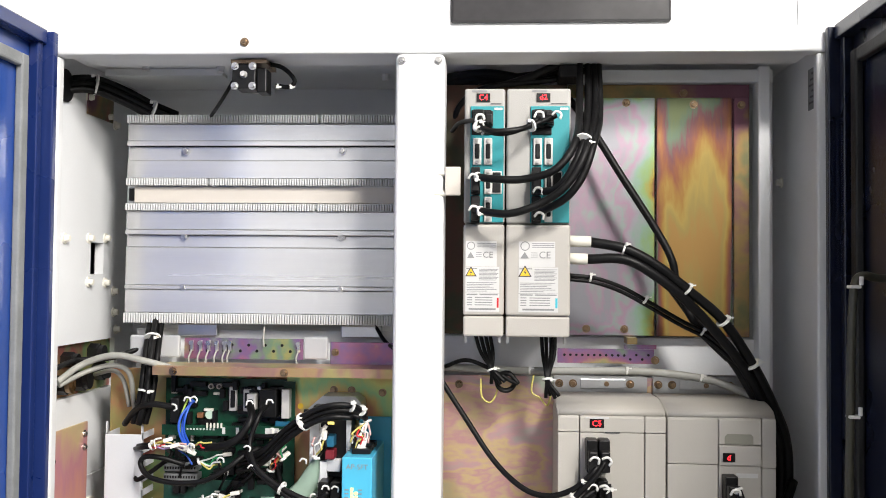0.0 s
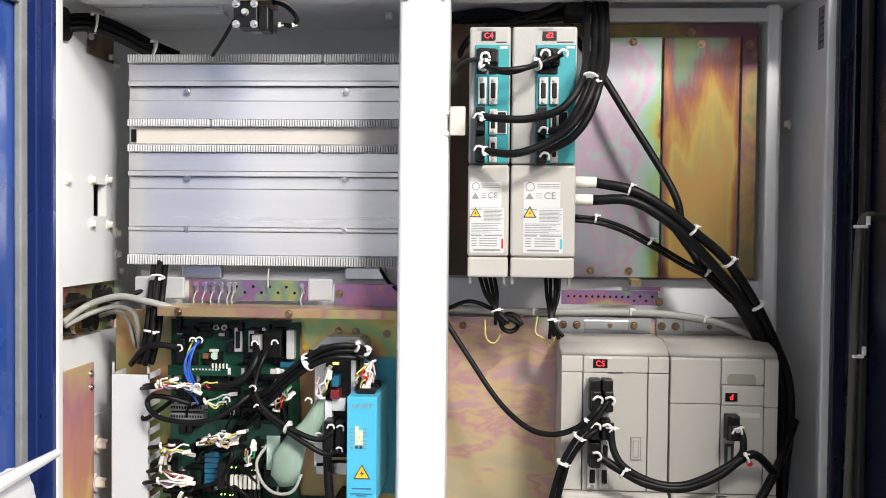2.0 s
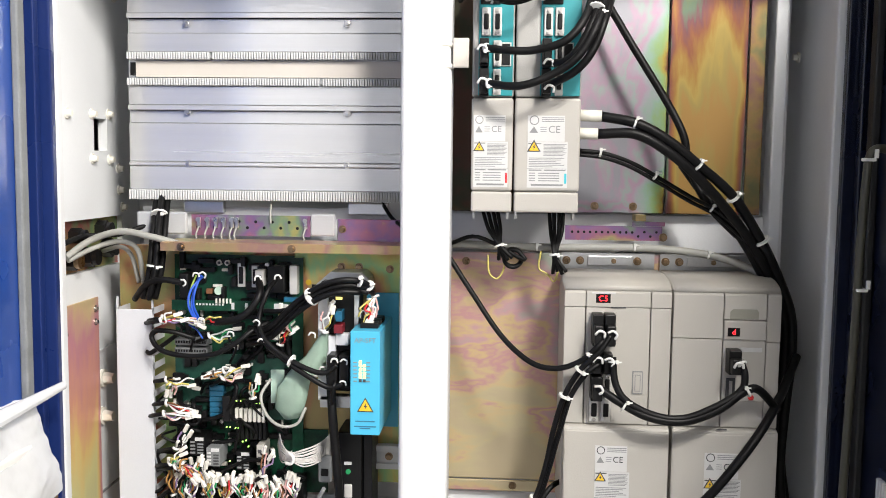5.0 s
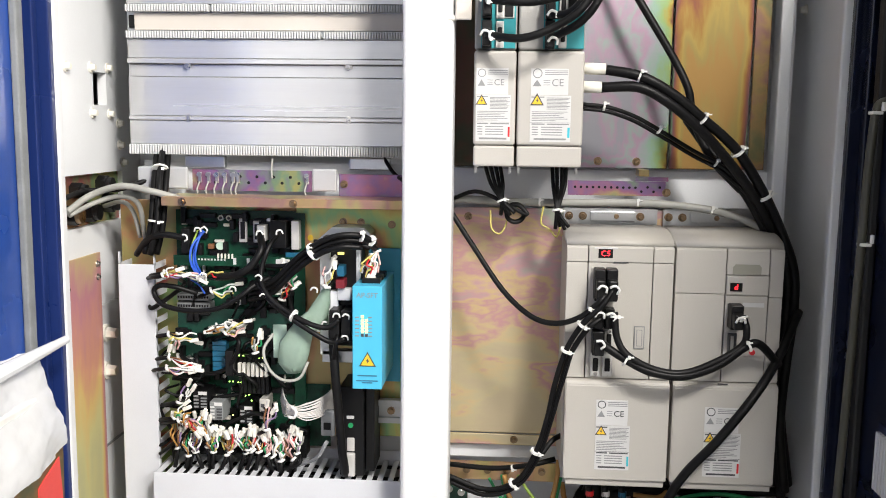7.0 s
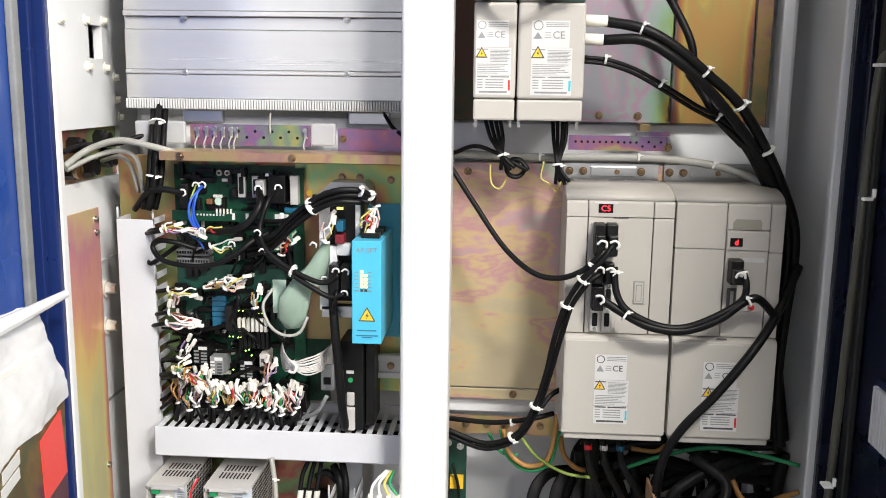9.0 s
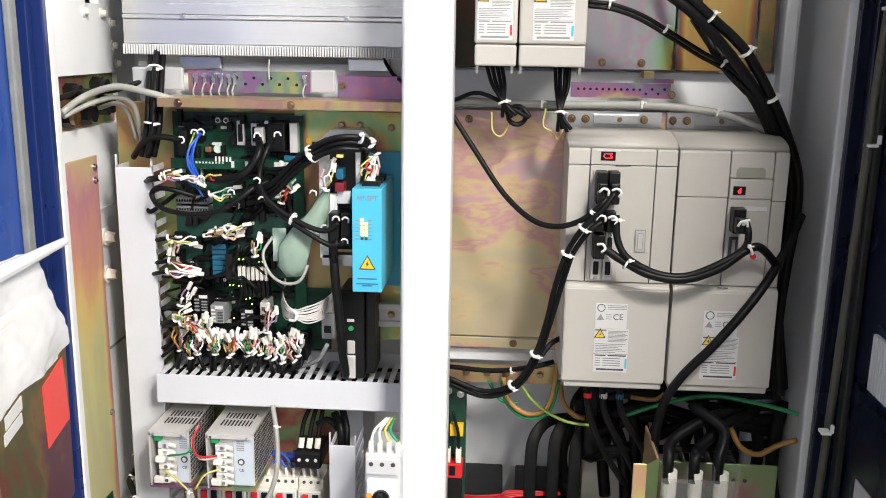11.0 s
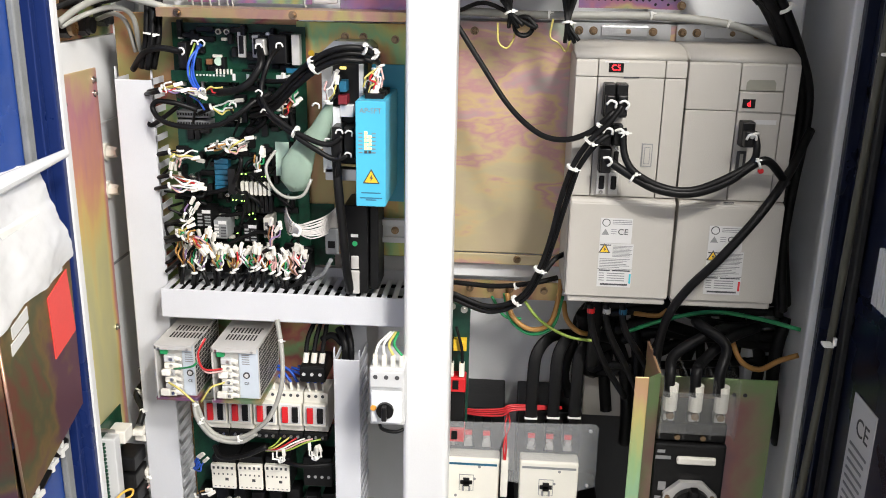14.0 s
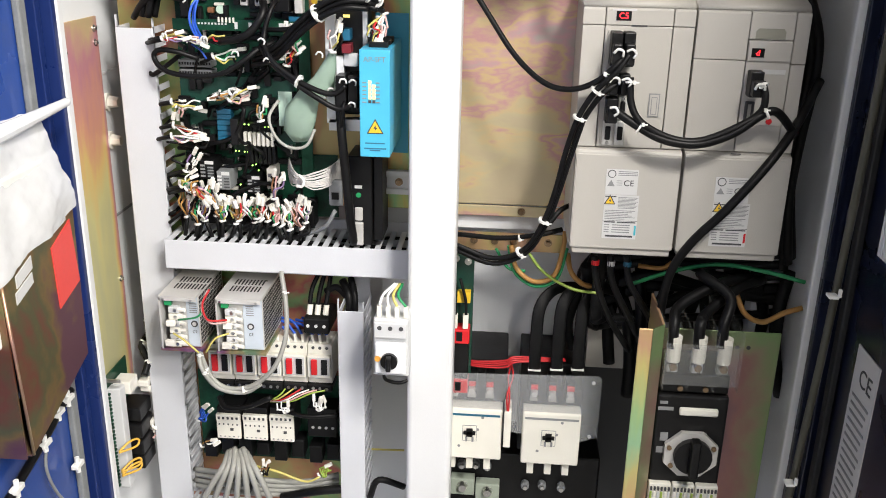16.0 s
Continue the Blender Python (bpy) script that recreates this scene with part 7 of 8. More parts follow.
cable("board_wire", [(-0.46, 1.476, 1.218), (-0.435, 1.446, 1.211), (-0.427, 1.456, 1.205), (-0.442, 1.466, 1.151)], 0.003, CABLE, "thin black wire lying over the circuit board", group="board wires", segs=6)
cable("board_wire", [(-0.352, 1.479, 1.13), (-0.353, 1.449, 1.126), (-0.321, 1.459, 1.111), (-0.391, 1.469, 1.087)], 0.0022, CABLE, "thin black wire lying over the circuit board", group="board wires", segs=6)
cable("board_wire", [(-0.546, 1.478, 1.181), (-0.558, 1.448, 1.179), (-0.527, 1.458, 1.161), (-0.534, 1.468, 1.141)], 0.0022, CABLE, "thin black wire lying over the circuit board", group="board wires", segs=6)
cable("board_wire", [(-0.508, 1.483, 1.22), (-0.501, 1.453, 1.2), (-0.548, 1.463, 1.201), (-0.501, 1.473, 1.181)], 0.003, CABLE, "thin black wire lying over the circuit board", group="board wires", segs=6)
cable("board_wire", [(-0.468, 1.51, 1.277), (-0.451, 1.48, 1.261), (-0.498, 1.49, 1.259), (-0.51, 1.5, 1.219)], 0.003, CABLE, "thin black wire lying over the circuit board", group="board wires", segs=6)
bundle("blue_wire_loom", "blue and green wires hooked over the board edge", [([(-0.488, 1.455, 1.446), (-0.502, 1.440, 1.427), (-0.506, 1.435, 1.404), (-0.499, 1.440, 1.381), (-0.488, 1.450, 1.374)], 0.002, WIRES["blue"]), ([(-0.494, 1.455, 1.446), (-0.501, 1.445, 1.419), (-0.502, 1.440, 1.397), (-0.495, 1.445, 1.375)], 0.002, WIRES["blue"]), ([(-0.499, 1.455, 1.448), (-0.504, 1.440, 1.424), (-0.506, 1.440, 1.401), (-0.499, 1.450, 1.377)], 0.0016, WIRES["lime"]), ([(-0.491, 1.455, 1.448), (-0.496, 1.440, 1.425), (-0.499, 1.440, 1.401), (-0.493, 1.450, 1.376)], 0.0018, WIRES["blue"]), ([(-0.514, 1.460, 1.365), (-0.497, 1.450, 1.358), (-0.488, 1.450, 1.344)], 0.0016, WIRES["blue"])], "wire loom")
for p, a in (((-0.494, 1.440, 1.449), 0.2), ((-0.483, 1.440, 1.450), 0.9), ((-0.483, 1.430, 1.377), 0.4), ((-0.387, 1.420, 1.448), 0), ((-0.355, 1.420, 1.450), 0), ((-0.516, 1.440, 1.437), 1.4), ((-0.435, 1.430, 1.356), 0.4), ((-0.387, 1.410, 1.379), 0.8), ((-0.377, 1.400, 1.351), 0.5), ((-0.279, 1.400, 1.309), 0.2), ((-0.257, 1.380, 1.327), 0.2), ((-0.242, 1.380, 1.326), 0.6), ((-0.244, 1.380, 1.292), 0.3), ((-0.296, 1.400, 1.363), 0.5), ((-0.294, 1.410, 1.419), 0.5)):
    knot("", p, 0.9, a)
bundle("board_cable", "thick black cable plugged into the silver plug shell", [([(-0.398, 1.460, 1.445), (-0.387, 1.430, 1.424), (-0.401, 1.420, 1.397), (-0.424, 1.420, 1.382), (-0.463, 1.440, 1.373)], 0.0062, CABLE)])
bundle("board_cable", "black cable curving over the board", [([(-0.366, 1.460, 1.446), (-0.376, 1.430, 1.424), (-0.386, 1.420, 1.384), (-0.372, 1.400, 1.356), (-0.340, 1.390, 1.332), (-0.297, 1.380, 1.313), (-0.271, 1.380, 1.309), (-0.253, 1.380, 1.322)], 0.0042, CABLE), ([(-0.392, 1.420, 1.370), (-0.369, 1.400, 1.347), (-0.335, 1.390, 1.323), (-0.296, 1.380, 1.301), (-0.266, 1.380, 1.286), (-0.244, 1.380, 1.292)], 0.0042, CABLE), ([(-0.260, 1.440, 1.300), (-0.257, 1.380, 1.291), (-0.266, 1.400, 1.250)], 0.0035, CABLE)], ties=((0, 0.62, 0.010),))
K = [(-0.412, 1.440, 1.355), (-0.369, 1.420, 1.371), (-0.328, 1.400, 1.409), (-0.288, 1.380, 1.439), (-0.251, 1.370, 1.454), (-0.218, 1.380, 1.453), (-0.200, 1.400, 1.439)]
bundle("board_cable_bundle", "black cables arching over the board to the blue module", [(K, 0.0045, CABLE), ([(x, y + 0.006, z - 0.009) for x, y, z in K], 0.0045, CABLE), ([(x, y + 0.002, z - 0.018) for x, y, z in K[:-1]], 0.0045, CABLE), ([(-0.384, 1.440, 1.349), (-0.342, 1.420, 1.385), (-0.299, 1.410, 1.419), (-0.294, 1.410, 1.442)], 0.0045, CABLE), ([(-0.397, 1.440, 1.394), (-0.342, 1.420, 1.399), (-0.292, 1.400, 1.425), (-0.246, 1.390, 1.445), (-0.206, 1.390, 1.433)], 0.004, CABLE)], ties=((1, 0.48, 0.014), (0, 0.95, 0.009), (0, 0.84, 0.009)))
cable("looped_cable", [(-0.376, 1.440, 1.375), (-0.397, 1.420, 1.365), (-0.417, 1.410, 1.349), (-0.454, 1.410, 1.328), (-0.504, 1.420, 1.321), (-0.549, 1.430, 1.327), (-0.569, 1.440, 1.344), (-0.562, 1.440, 1.357), (-0.534, 1.440, 1.356), (-0.500, 1.450, 1.344)], 0.0042, CABLE, "black cable looped over the circuit board")
cable("stub_cable", [(-0.518, 1.450, 1.435), (-0.554, 1.450, 1.440), (-0.585, 1.460, 1.430), (-0.617, 1.490, 1.401)], 0.0052, CABLE, "black cable bending into the upright trunking")
cable("drop_cable", [(-0.269, 1.410, 1.302), (-0.264, 1.400, 1.241), (-0.257, 1.400, 1.158), (-0.254, 1.410, 1.098), (-0.252, 1.430, 1.052)], 0.0072, CABLE, "thick black cable dropping into the trunking")
cable("grey_drop_cable", [(-0.281, 1.420, 1.110), (-0.300, 1.430, 1.079), (-0.340, 1.460, 1.052), (-0.379, 1.480, 1.032)], 0.0034, GASKET, "grey network cable from the small socket")

# pale green paper tube sleeve round the ribbon
pg = bm_new()
cl = [Vector(p) for p in ((-0.277, 1.425, 1.374), (-0.285, 1.420, 1.345), (-0.294, 1.414, 1.317), (-0.314, 1.410, 1.302), (-0.329, 1.404, 1.270), (-0.334, 1.406, 1.242), (-0.333, 1.414, 1.226))]
wd = (0.003, 0.0115, 0.019, 0.017, 0.0255, 0.023, 0.012)
strips = []
for i, (c, w) in enumerate(zip(cl, wd)):
    d = (cl[min(i + 1, 6)] - cl[max(i - 1, 0)]).normalized()
    sdir = d.cross(Vector((0, 1, 0))).normalized()
    strips.append([pg.verts.new(c + sdir * w * math.sin(a) + Vector((0, -0.009 * math.cos(a), 0))) for a in [-1.5 + 3.0 * k / 8 for k in range(9)]])
for a, b in zip(strips, strips[1:]):
    for k in range(8):
        pg.faces.new((a[k], a[k + 1], b[k + 1], b[k])).smooth = True
bmesh.ops.solidify(pg, geom=list(pg.faces), thickness=0.0012)
gs = thing("paper_sleeve", cl[0], "pale green paper sleeve wrapped round the ribbon cable", "sleeve")
part("sleeve", pg, PALEGREEN, gs)
part("sleeve_tail", plain_box(-0.370, -0.348, 1.43, 1.432, 1.245, 1.30, 0.0005, 1), PALEGREEN, gs)
part("tie", tube(bm_new(), [(-0.331, 1.40, 1.318), (-0.315, 1.391, 1.309), (-0.298, 1.391, 1.302), (-0.288, 1.40, 1.298)], 0.0018, 6, 4), TIE, gs, "white nylon tie")
cable("grey_loop", [(-0.362, 1.400, 1.292), (-0.374, 1.385, 1.268), (-0.362, 1.375, 1.240), (-0.340, 1.372, 1.225), (-0.315, 1.375, 1.228), (-0.303, 1.385, 1.252)], 0.0025, GREYCAB, "thin grey wire looped under the paper sleeve")
rb = thing("ribbon_loom", (-0.353, 1.440, 1.199), "fanned grey ribbon wires tied in the middle", "wire loom", "wire looms")
random.seed(8)
for i in range(15):
    k = i / 14 - 0.5
    j = random.uniform(-0.002, 0.002)
    part("wire", tube(bm_new(), [(-0.369 + 0.006 * abs(k), 1.47, 1.163 - 0.040 * k), (-0.353, 1.438, 1.160 - 0.028 * k + j), (-0.338, 1.425 + 0.006 * abs(k), 1.158 - 0.014 * k), (-0.316, 1.425, 1.158 - 0.026 * k + j), (-0.292 - 0.006 * k, 1.44, 1.163 - 0.034 * k), (-0.276, 1.47, 1.172 - 0.036 * k)], 0.0012, 5, 4), RIBBON, rb)
knot("", (-0.338, 1.418, 1.158), 1.5, 2.0)

# slot modules right of the boards
md = thing("slot_module", (-0.27, 1.50, 1.22), "pale metal card module with black plugs", "control module")
part("case", plain_box(-0.288, -0.232, 1.43, 1.51, 1.268, 1.445, 0.002), BLACK, md)
part("front_strip", plain_box(-0.291, -0.275, 1.42, 1.43, 1.255, 1.44, 0.001), WHITE, md)
part("front_strip", plain_box(-0.274, -0.262, 1.418, 1.43, 1.28, 1.36, 0.001), GREYWALL, md)
part("cover_plate", prism(bm_new(), ((-0.302, 1.436), (-0.214, 1.436), (-0.216, 1.448), (-0.226, 1.457), (-0.278, 1.457)), "y", 1.455, 1.51), ALUP, md, "bare metal cover")
part("light_plate", plain_box(-0.262, -0.2415, 1.416, 1.4295, 1.345, 1.364, 0.001), GREYWALL, md)
part("light_plate", plain_box(-0.233, -0.226, 1.42, 1.4295, 1.28, 1.43, 0.001), GREYWALL, md)
part("blue_socket", plain_box(-0.262, -0.250, 1.405, 1.43, 1.385, 1.402, 0.001), BLUEREL, md, "blue socket")
part("red_socket", plain_box(-0.263, -0.249, 1.405, 1.43, 1.366, 1.380, 0.001), mat("dark_red_plastic", (0.16, 0.012, 0.02), 0.4), md, "dark red socket")
part("yellow_lamp", plain_box(-0.262, -0.252, 1.418, 1.4205, 1.418, 1.422), YELGLOW, md)
for x in (-0.262, -0.243):
    part("plug", plain_box(x - 0.008, x + 0.008, 1.385, 1.43, 1.285, 1.335, 0.002), BLACK, md)
part("base_plate", plain_box(-0.288, -0.226, 1.42, 1.44, 1.243, 1.262, 0.001), ALUP, md)
nm = thing("network_module", (-0.25, 1.50, 1.05), "small module with a network socket beside the trunking", "control module")
part("socket_plate", plain_box(-0.296, -0.273, 1.445, 1.455, 1.110, 1.155, 0.003), GASKET, nm)
part("socket_hole", plain_box(-0.291, -0.279, 1.4435, 1.446, 1.122, 1.134), BLACK, nm)
part("body", plain_box(-0.262, -0.222, 1.43, 1.51, 1.05, 1.20, 0.002), BLACK, nm)
part("status_lamp", cyl(bm_new(), (-0.2435, 1.43, 1.136), "y", 0.0042, -0.002, 12), WIRES["green"], nm, "green status lamp")
part("sticker", plain_box(-0.250, -0.238, 1.4290, 1.43, 1.147, 1.152), LABEL, nm)
part("metal_plug", plain_box(-0.254, -0.236, 1.425, 1.46, 1.05, 1.09, 0.002), NICKEL, nm, "silver plug")
part("metal_plug", plain_box(-0.250, -0.237, 1.428, 1.46, 1.092, 1.115, 0.002), NICKEL, nm)
part("side_panel", plain_box(-0.220, -0.206, 1.44, 1.51, 1.055, 1.24, 0.001), BLACK, nm)
din = thing("din_rail", (-0.19, 1.5, 1.12), "short white mounting rail with an end clamp", "rail")
part("rail", plain_box(-0.215, -0.160, 1.493, 1.51, 1.125, 1.16, 0.002), WHITE, din)
part("rail_lip", plain_box(-0.215, -0.160, 1.487, 1.4925, 1.152, 1.162, 0.001), WHITE, din)
part("rail_lip", plain_box(-0.215, -0.160, 1.487, 1.4925, 1.122, 1.132, 0.001), WHITE, din)
part("end_clamp", plain_box(-0.226, -0.2155, 1.475, 1.505, 1.115, 1.172, 0.002), CREAM, din)
screw(din, -0.185, 1.492, 1.143, SCREWB)

# ---------- west bay, upper edge ----------
N1 = [(-0.730, 1.440, 1.958), (-0.679, 1.470, 1.968), (-0.638, 1.500, 1.955), (-0.604, 1.530, 1.938), (-0.566, 1.560, 1.923)]
bundle("inlet_cable_bundle", "black cables entering through the side wall", [(N1, 0.006, CABLE), ([(x, y + 0.01, z + 0.011) for x, y, z in N1], 0.006, CABLE), ([(x, y - 0.004, z - 0.011) for x, y, z in N1], 0.006, CABLE), ([(x, y + 0.012, z - 0.004) for x, y, z in N1], 0.006, CABLE)], ties=((0, 0.28, 0.017), (0, 0.78, 0.017)))
solo("gland_hole", cyl(bm_new(), (XL + 0.0005, 1.432, 1.957), "x", 0.027, 0.004, 22), BLACK, "black rubber grommet in the side wall", "grommet")
cable("switch_cable", [(-0.375, 1.420, 1.989), (-0.343, 1.420, 1.982), (-0.323, 1.420, 1.962), (-0.331, 1.420, 1.951), (-0.353, 1.420, 1.953)], 0.0036, CABLE, "black lead of the limit switch in a loop", (0.72, 0.95))
cable("switch_cable", [(-0.426, 1.430, 1.961), (-0.453, 1.460, 1.937), (-0.491, 1.520, 1.920)], 0.003, CABLE, "thin black lead of the limit switch")
V1 = [(-0.584, 1.535, 1.585), (-0.576, 1.500, 1.544), (-0.571, 1.475, 1.503), (-0.573, 1.465, 1.452), (-0.586, 1.470, 1.405)]
bundle("vertical_cable_bundle", "black cables running down behind the angle rail", [([(x + dx, y + dy, z) for x, y, z in V1], 0.0052, CABLE) for dx, dy in ((0, 0), (0.010, 0.004), (-0.010, 0.004), (0.004, -0.008))], ties=((0, 0.27, 0.0135), (0, 0.72, 0.013)))
for pts, r, lab in (([(-0.695, 1.409, 1.478), (-0.674, 1.450, 1.502), (-0.622, 1.450, 1.518), (-0.575, 1.450, 1.511), (-0.528, 1.460, 1.498)], 0.0055, "thick grey cable from the gland plate"), ([(-0.695, 1.416, 1.472), (-0.670, 1.460, 1.490), (-0.631, 1.470, 1.500), (-0.607, 1.480, 1.486), (-0.607, 1.500, 1.438), (-0.605, 1.510, 1.408)], 0.0042, "grey cable curving down into the trunking"), ([(-0.695, 1.546, 1.476), (-0.644, 1.500, 1.488), (-0.625, 1.500, 1.472), (-0.618, 1.510, 1.427)], 0.0038, "grey cable curving down into the trunking")):
    cable("grey_cable", pts, r, GREYCAB, lab)
cable("gland_cable", [(-0.695, 1.399, 1.500), (-0.688, 1.460, 1.508), (-0.644, 1.490, 1.510), (-0.604, 1.510, 1.524)], 0.0045, CABLE, "black cable from the gland plate")
cable("earth_lead", [(-0.391, 1.520, 1.563), (-0.390, 1.510, 1.546), (-0.388, 1.505, 1.531)], 0.0018, GREYCAB, "thin grey earth lead on the earth bar", segs=6)
cable("earth_lead", [(-0.206, 1.550, 1.566), (-0.189, 1.530, 1.544), (-0.167, 1.500, 1.530)], 0.0035, CABLE, "black lead behind the cover panel", segs=6)
for x in (-0.515, -0.23):
    solo("rail_clip", plain_box(x - 0.035, x + 0.035, 1.545, 1.56, 1.545, 1.566, 0.002), ALUP, "metal rail clip under the cover panel", "clip")

# ---------- west bay, lower part ----------
CAGE = mat("zinc_plated_cage", (0.66, 0.65, 0.63), 0.42, 0.3, 0.07, 30, 0.04, 260)


def power_supply(x0, x1, label):
    """A perforated cage power supply, its terminals on the front."""
    p = thing("power_supply", ((x0 + x1) / 2, 1.45, 0.86), label, "power supply", "power supplies")
    y0, y1, z0, z1 = 1.385, 1.53, 0.862, 0.957
    part("cage", plain_box(x0 + 0.012, x1, y0 + 0.012, y1, z0, z1, 0.001), CAGE, p)
    top = part("top_sheet", plain_box(x0, x1, y0, y1, z1 + 0.0005, z1 + 0.0025), CAGE, p)
    for r in range(2):
        for i in range(9):
            part("slot", plain_box(x0 + 0.014 + i * 0.006, x0 + 0.0165 + i * 0.006, y0 + 0.035 + r * 0.03, y0 + 0.058 + r * 0.03, z1 + 0.0022, z1 + 0.003), BLACK, top)
    bm = bm_new()
    for i in range(16):
        for j in range(12):
            box(bm, x1 - 0.0002, x1 + 0.0004, y0 + 0.016 + i * 0.0078, y0 + 0.0212 + i * 0.0078, z0 + 0.005 + j * 0.0074, z0 + 0.0102 + j * 0.0074)
    part("perforation", bm, BLACK, p)["kind"] = "stuff"
    lip = part("top_lip", plain_box(x0, x1, y0, y0 + 0.0015, z1 - 0.006, z1, 0.0004), CAGE, p)
    for x in (x0 + 0.008, x1 - 0.008):
        part("lip_screw", cyl(bm_new(), (x, y0, z1 - 0.003), "y", 0.0022, -0.001, 8), STEEL, lip)
    part("sheet_screw", cyl(bm_new(), (x1 - 0.012, y0 + 0.085, z1 + 0.0025), "z", 0.003, 0.0015, 8), STEEL, p)
    part("front_edge", plain_box(x0, x0 + 0.003, y0, y0 + 0.10, z0, z1), CAGE, p)
    part("front_plate", plain_box(x0 + 0.044, x1 - 0.001, y0 + 0.009, y0 + 0.0115, z0 + 0.003, z1 - 0.002), mat("blue_grey_label", (0.52, 0.58, 0.65), 0.45), p, "blue-grey printed front")
    part("green_terminal", plain_box(x0 + 0.008, x0 + 0.02, y0 + 0.004, y0 + 0.0115, z1 - 0.016, z1 - 0.004), WIRES["green"], p)
    for i in range(6):
        t = part("terminal", plain_box(x0 + 0.016, x0 + 0.034, y0 - 0.002, y0 + 0.0085, z1 - 0.027 - i * 0.0125, z1 - 0.0165 - i * 0.0125, 0.001), CREAM if i % 2 else DUCTW, p)
        part("terminal_screw", cyl(bm_new(), (x0 + 0.028, y0 - 0.002, z1 - 0.0215 - i * 0.0125), "y", 0.0033, -0.001, 8), STEEL, t)
        part("terminal_knob", cyl(bm_new(), (x0 + 0.034, y0 + 0.002, z1 - 0.0215 - i * 0.0125), (1, -0.25, 0), 0.0042, 0.011, 8, 0.0032), CONN, t, "white terminal knob")
    part("wire_plug", plain_box(x0 + 0.010, x0 + 0.026, y0 - 0.012, y0 - 0.0035, z0 + 0.010, z0 + 0.021, 0.0015), CONN, p)
    part("wire_plug", plain_box(x0 + 0.014, x0 + 0.029, y0 - 0.012, y0 - 0.0035, z0 + 0.047, z0 + 0.057, 0.0015), CONN, p)
    part("mark", cyl(bm_new(), (x0 + 0.056, y0 + 0.009, z0 + 0.045), "y", 0.006, -0.0008, 16), INK, p)
    part("mark_core", cyl(bm_new(), (x0 + 0.056, y0 + 0.0082, z0 + 0.045), "y", 0.0035, -0.0008, 12), LABEL, p)
    words("CE", p, (x0 + 0.056, y0 + 0.0085, z0 + 0.03), 0.007, INK)
    for i in range(5):
        part("print", plain_box(x0 + 0.049, x0 + 0.062, y0 + 0.0084, y0 + 0.009, z1 - 0.014 - i * 0.004, z1 - 0.0125 - i * 0.004), INKL, p)
    part("tray", plain_box(x0 - 0.004, x1 + 0.004, y0 + 0.004, y1, z0 - 0.006, z0 - 0.0005), GOLD_P, p)
    return p


power_supply(-0.577, -0.513, "perforated metal power supply with wired terminals")
power_supply(-0.480, -0.403, "larger perforated metal power supply with wired terminals")
for pts, c in (([(-0.479, 1.360, 0.986), (-0.489, 1.350, 0.963), (-0.481, 1.350, 0.936), (-0.457, 1.370, 0.928)], "red"), ([(-0.482, 1.360, 0.984), (-0.491, 1.350, 0.957), (-0.480, 1.355, 0.929), (-0.457, 1.370, 0.924)], "pink"), ([(-0.496, 1.370, 0.958), (-0.497, 1.350, 0.942), (-0.539, 1.370, 0.924)], "green"), ([(-0.550, 1.370, 0.899), (-0.528, 1.360, 0.892), (-0.505, 1.360, 0.870)], "yellow"), ([(-0.454, 1.370, 0.904), (-0.475, 1.360, 0.898), (-0.493, 1.360, 0.871)], "yellow")):
    cable("supply_wire", pts, 0.0018, WIRES[c], "coloured wire at the power supply terminals", segs=6, group="supply wires")
cable("grey_drop_cable", [(-0.375, 1.420, 1.000), (-0.364, 1.400, 0.952), (-0.361, 1.380, 0.899), (-0.380, 1.370, 0.846), (-0.420, 1.370, 0.808), (-0.464, 1.370, 0.801), (-0.492, 1.370, 0.823), (-0.506, 1.370, 0.865)], 0.0042, GREYCAB, "grey cable hanging in a loop below the power supplies", (0.1, 0.62, 0.9))
cable("grey_drop_cable", [(-0.509, 1.370, 0.867), (-0.501, 1.360, 0.839), (-0.477, 1.365, 0.803), (-0.435, 1.370, 0.794), (-0.405, 1.370, 0.812)], 0.0041, GREYCAB, "grey cable hanging in a loop below the power supplies", (0.05, 0.3))
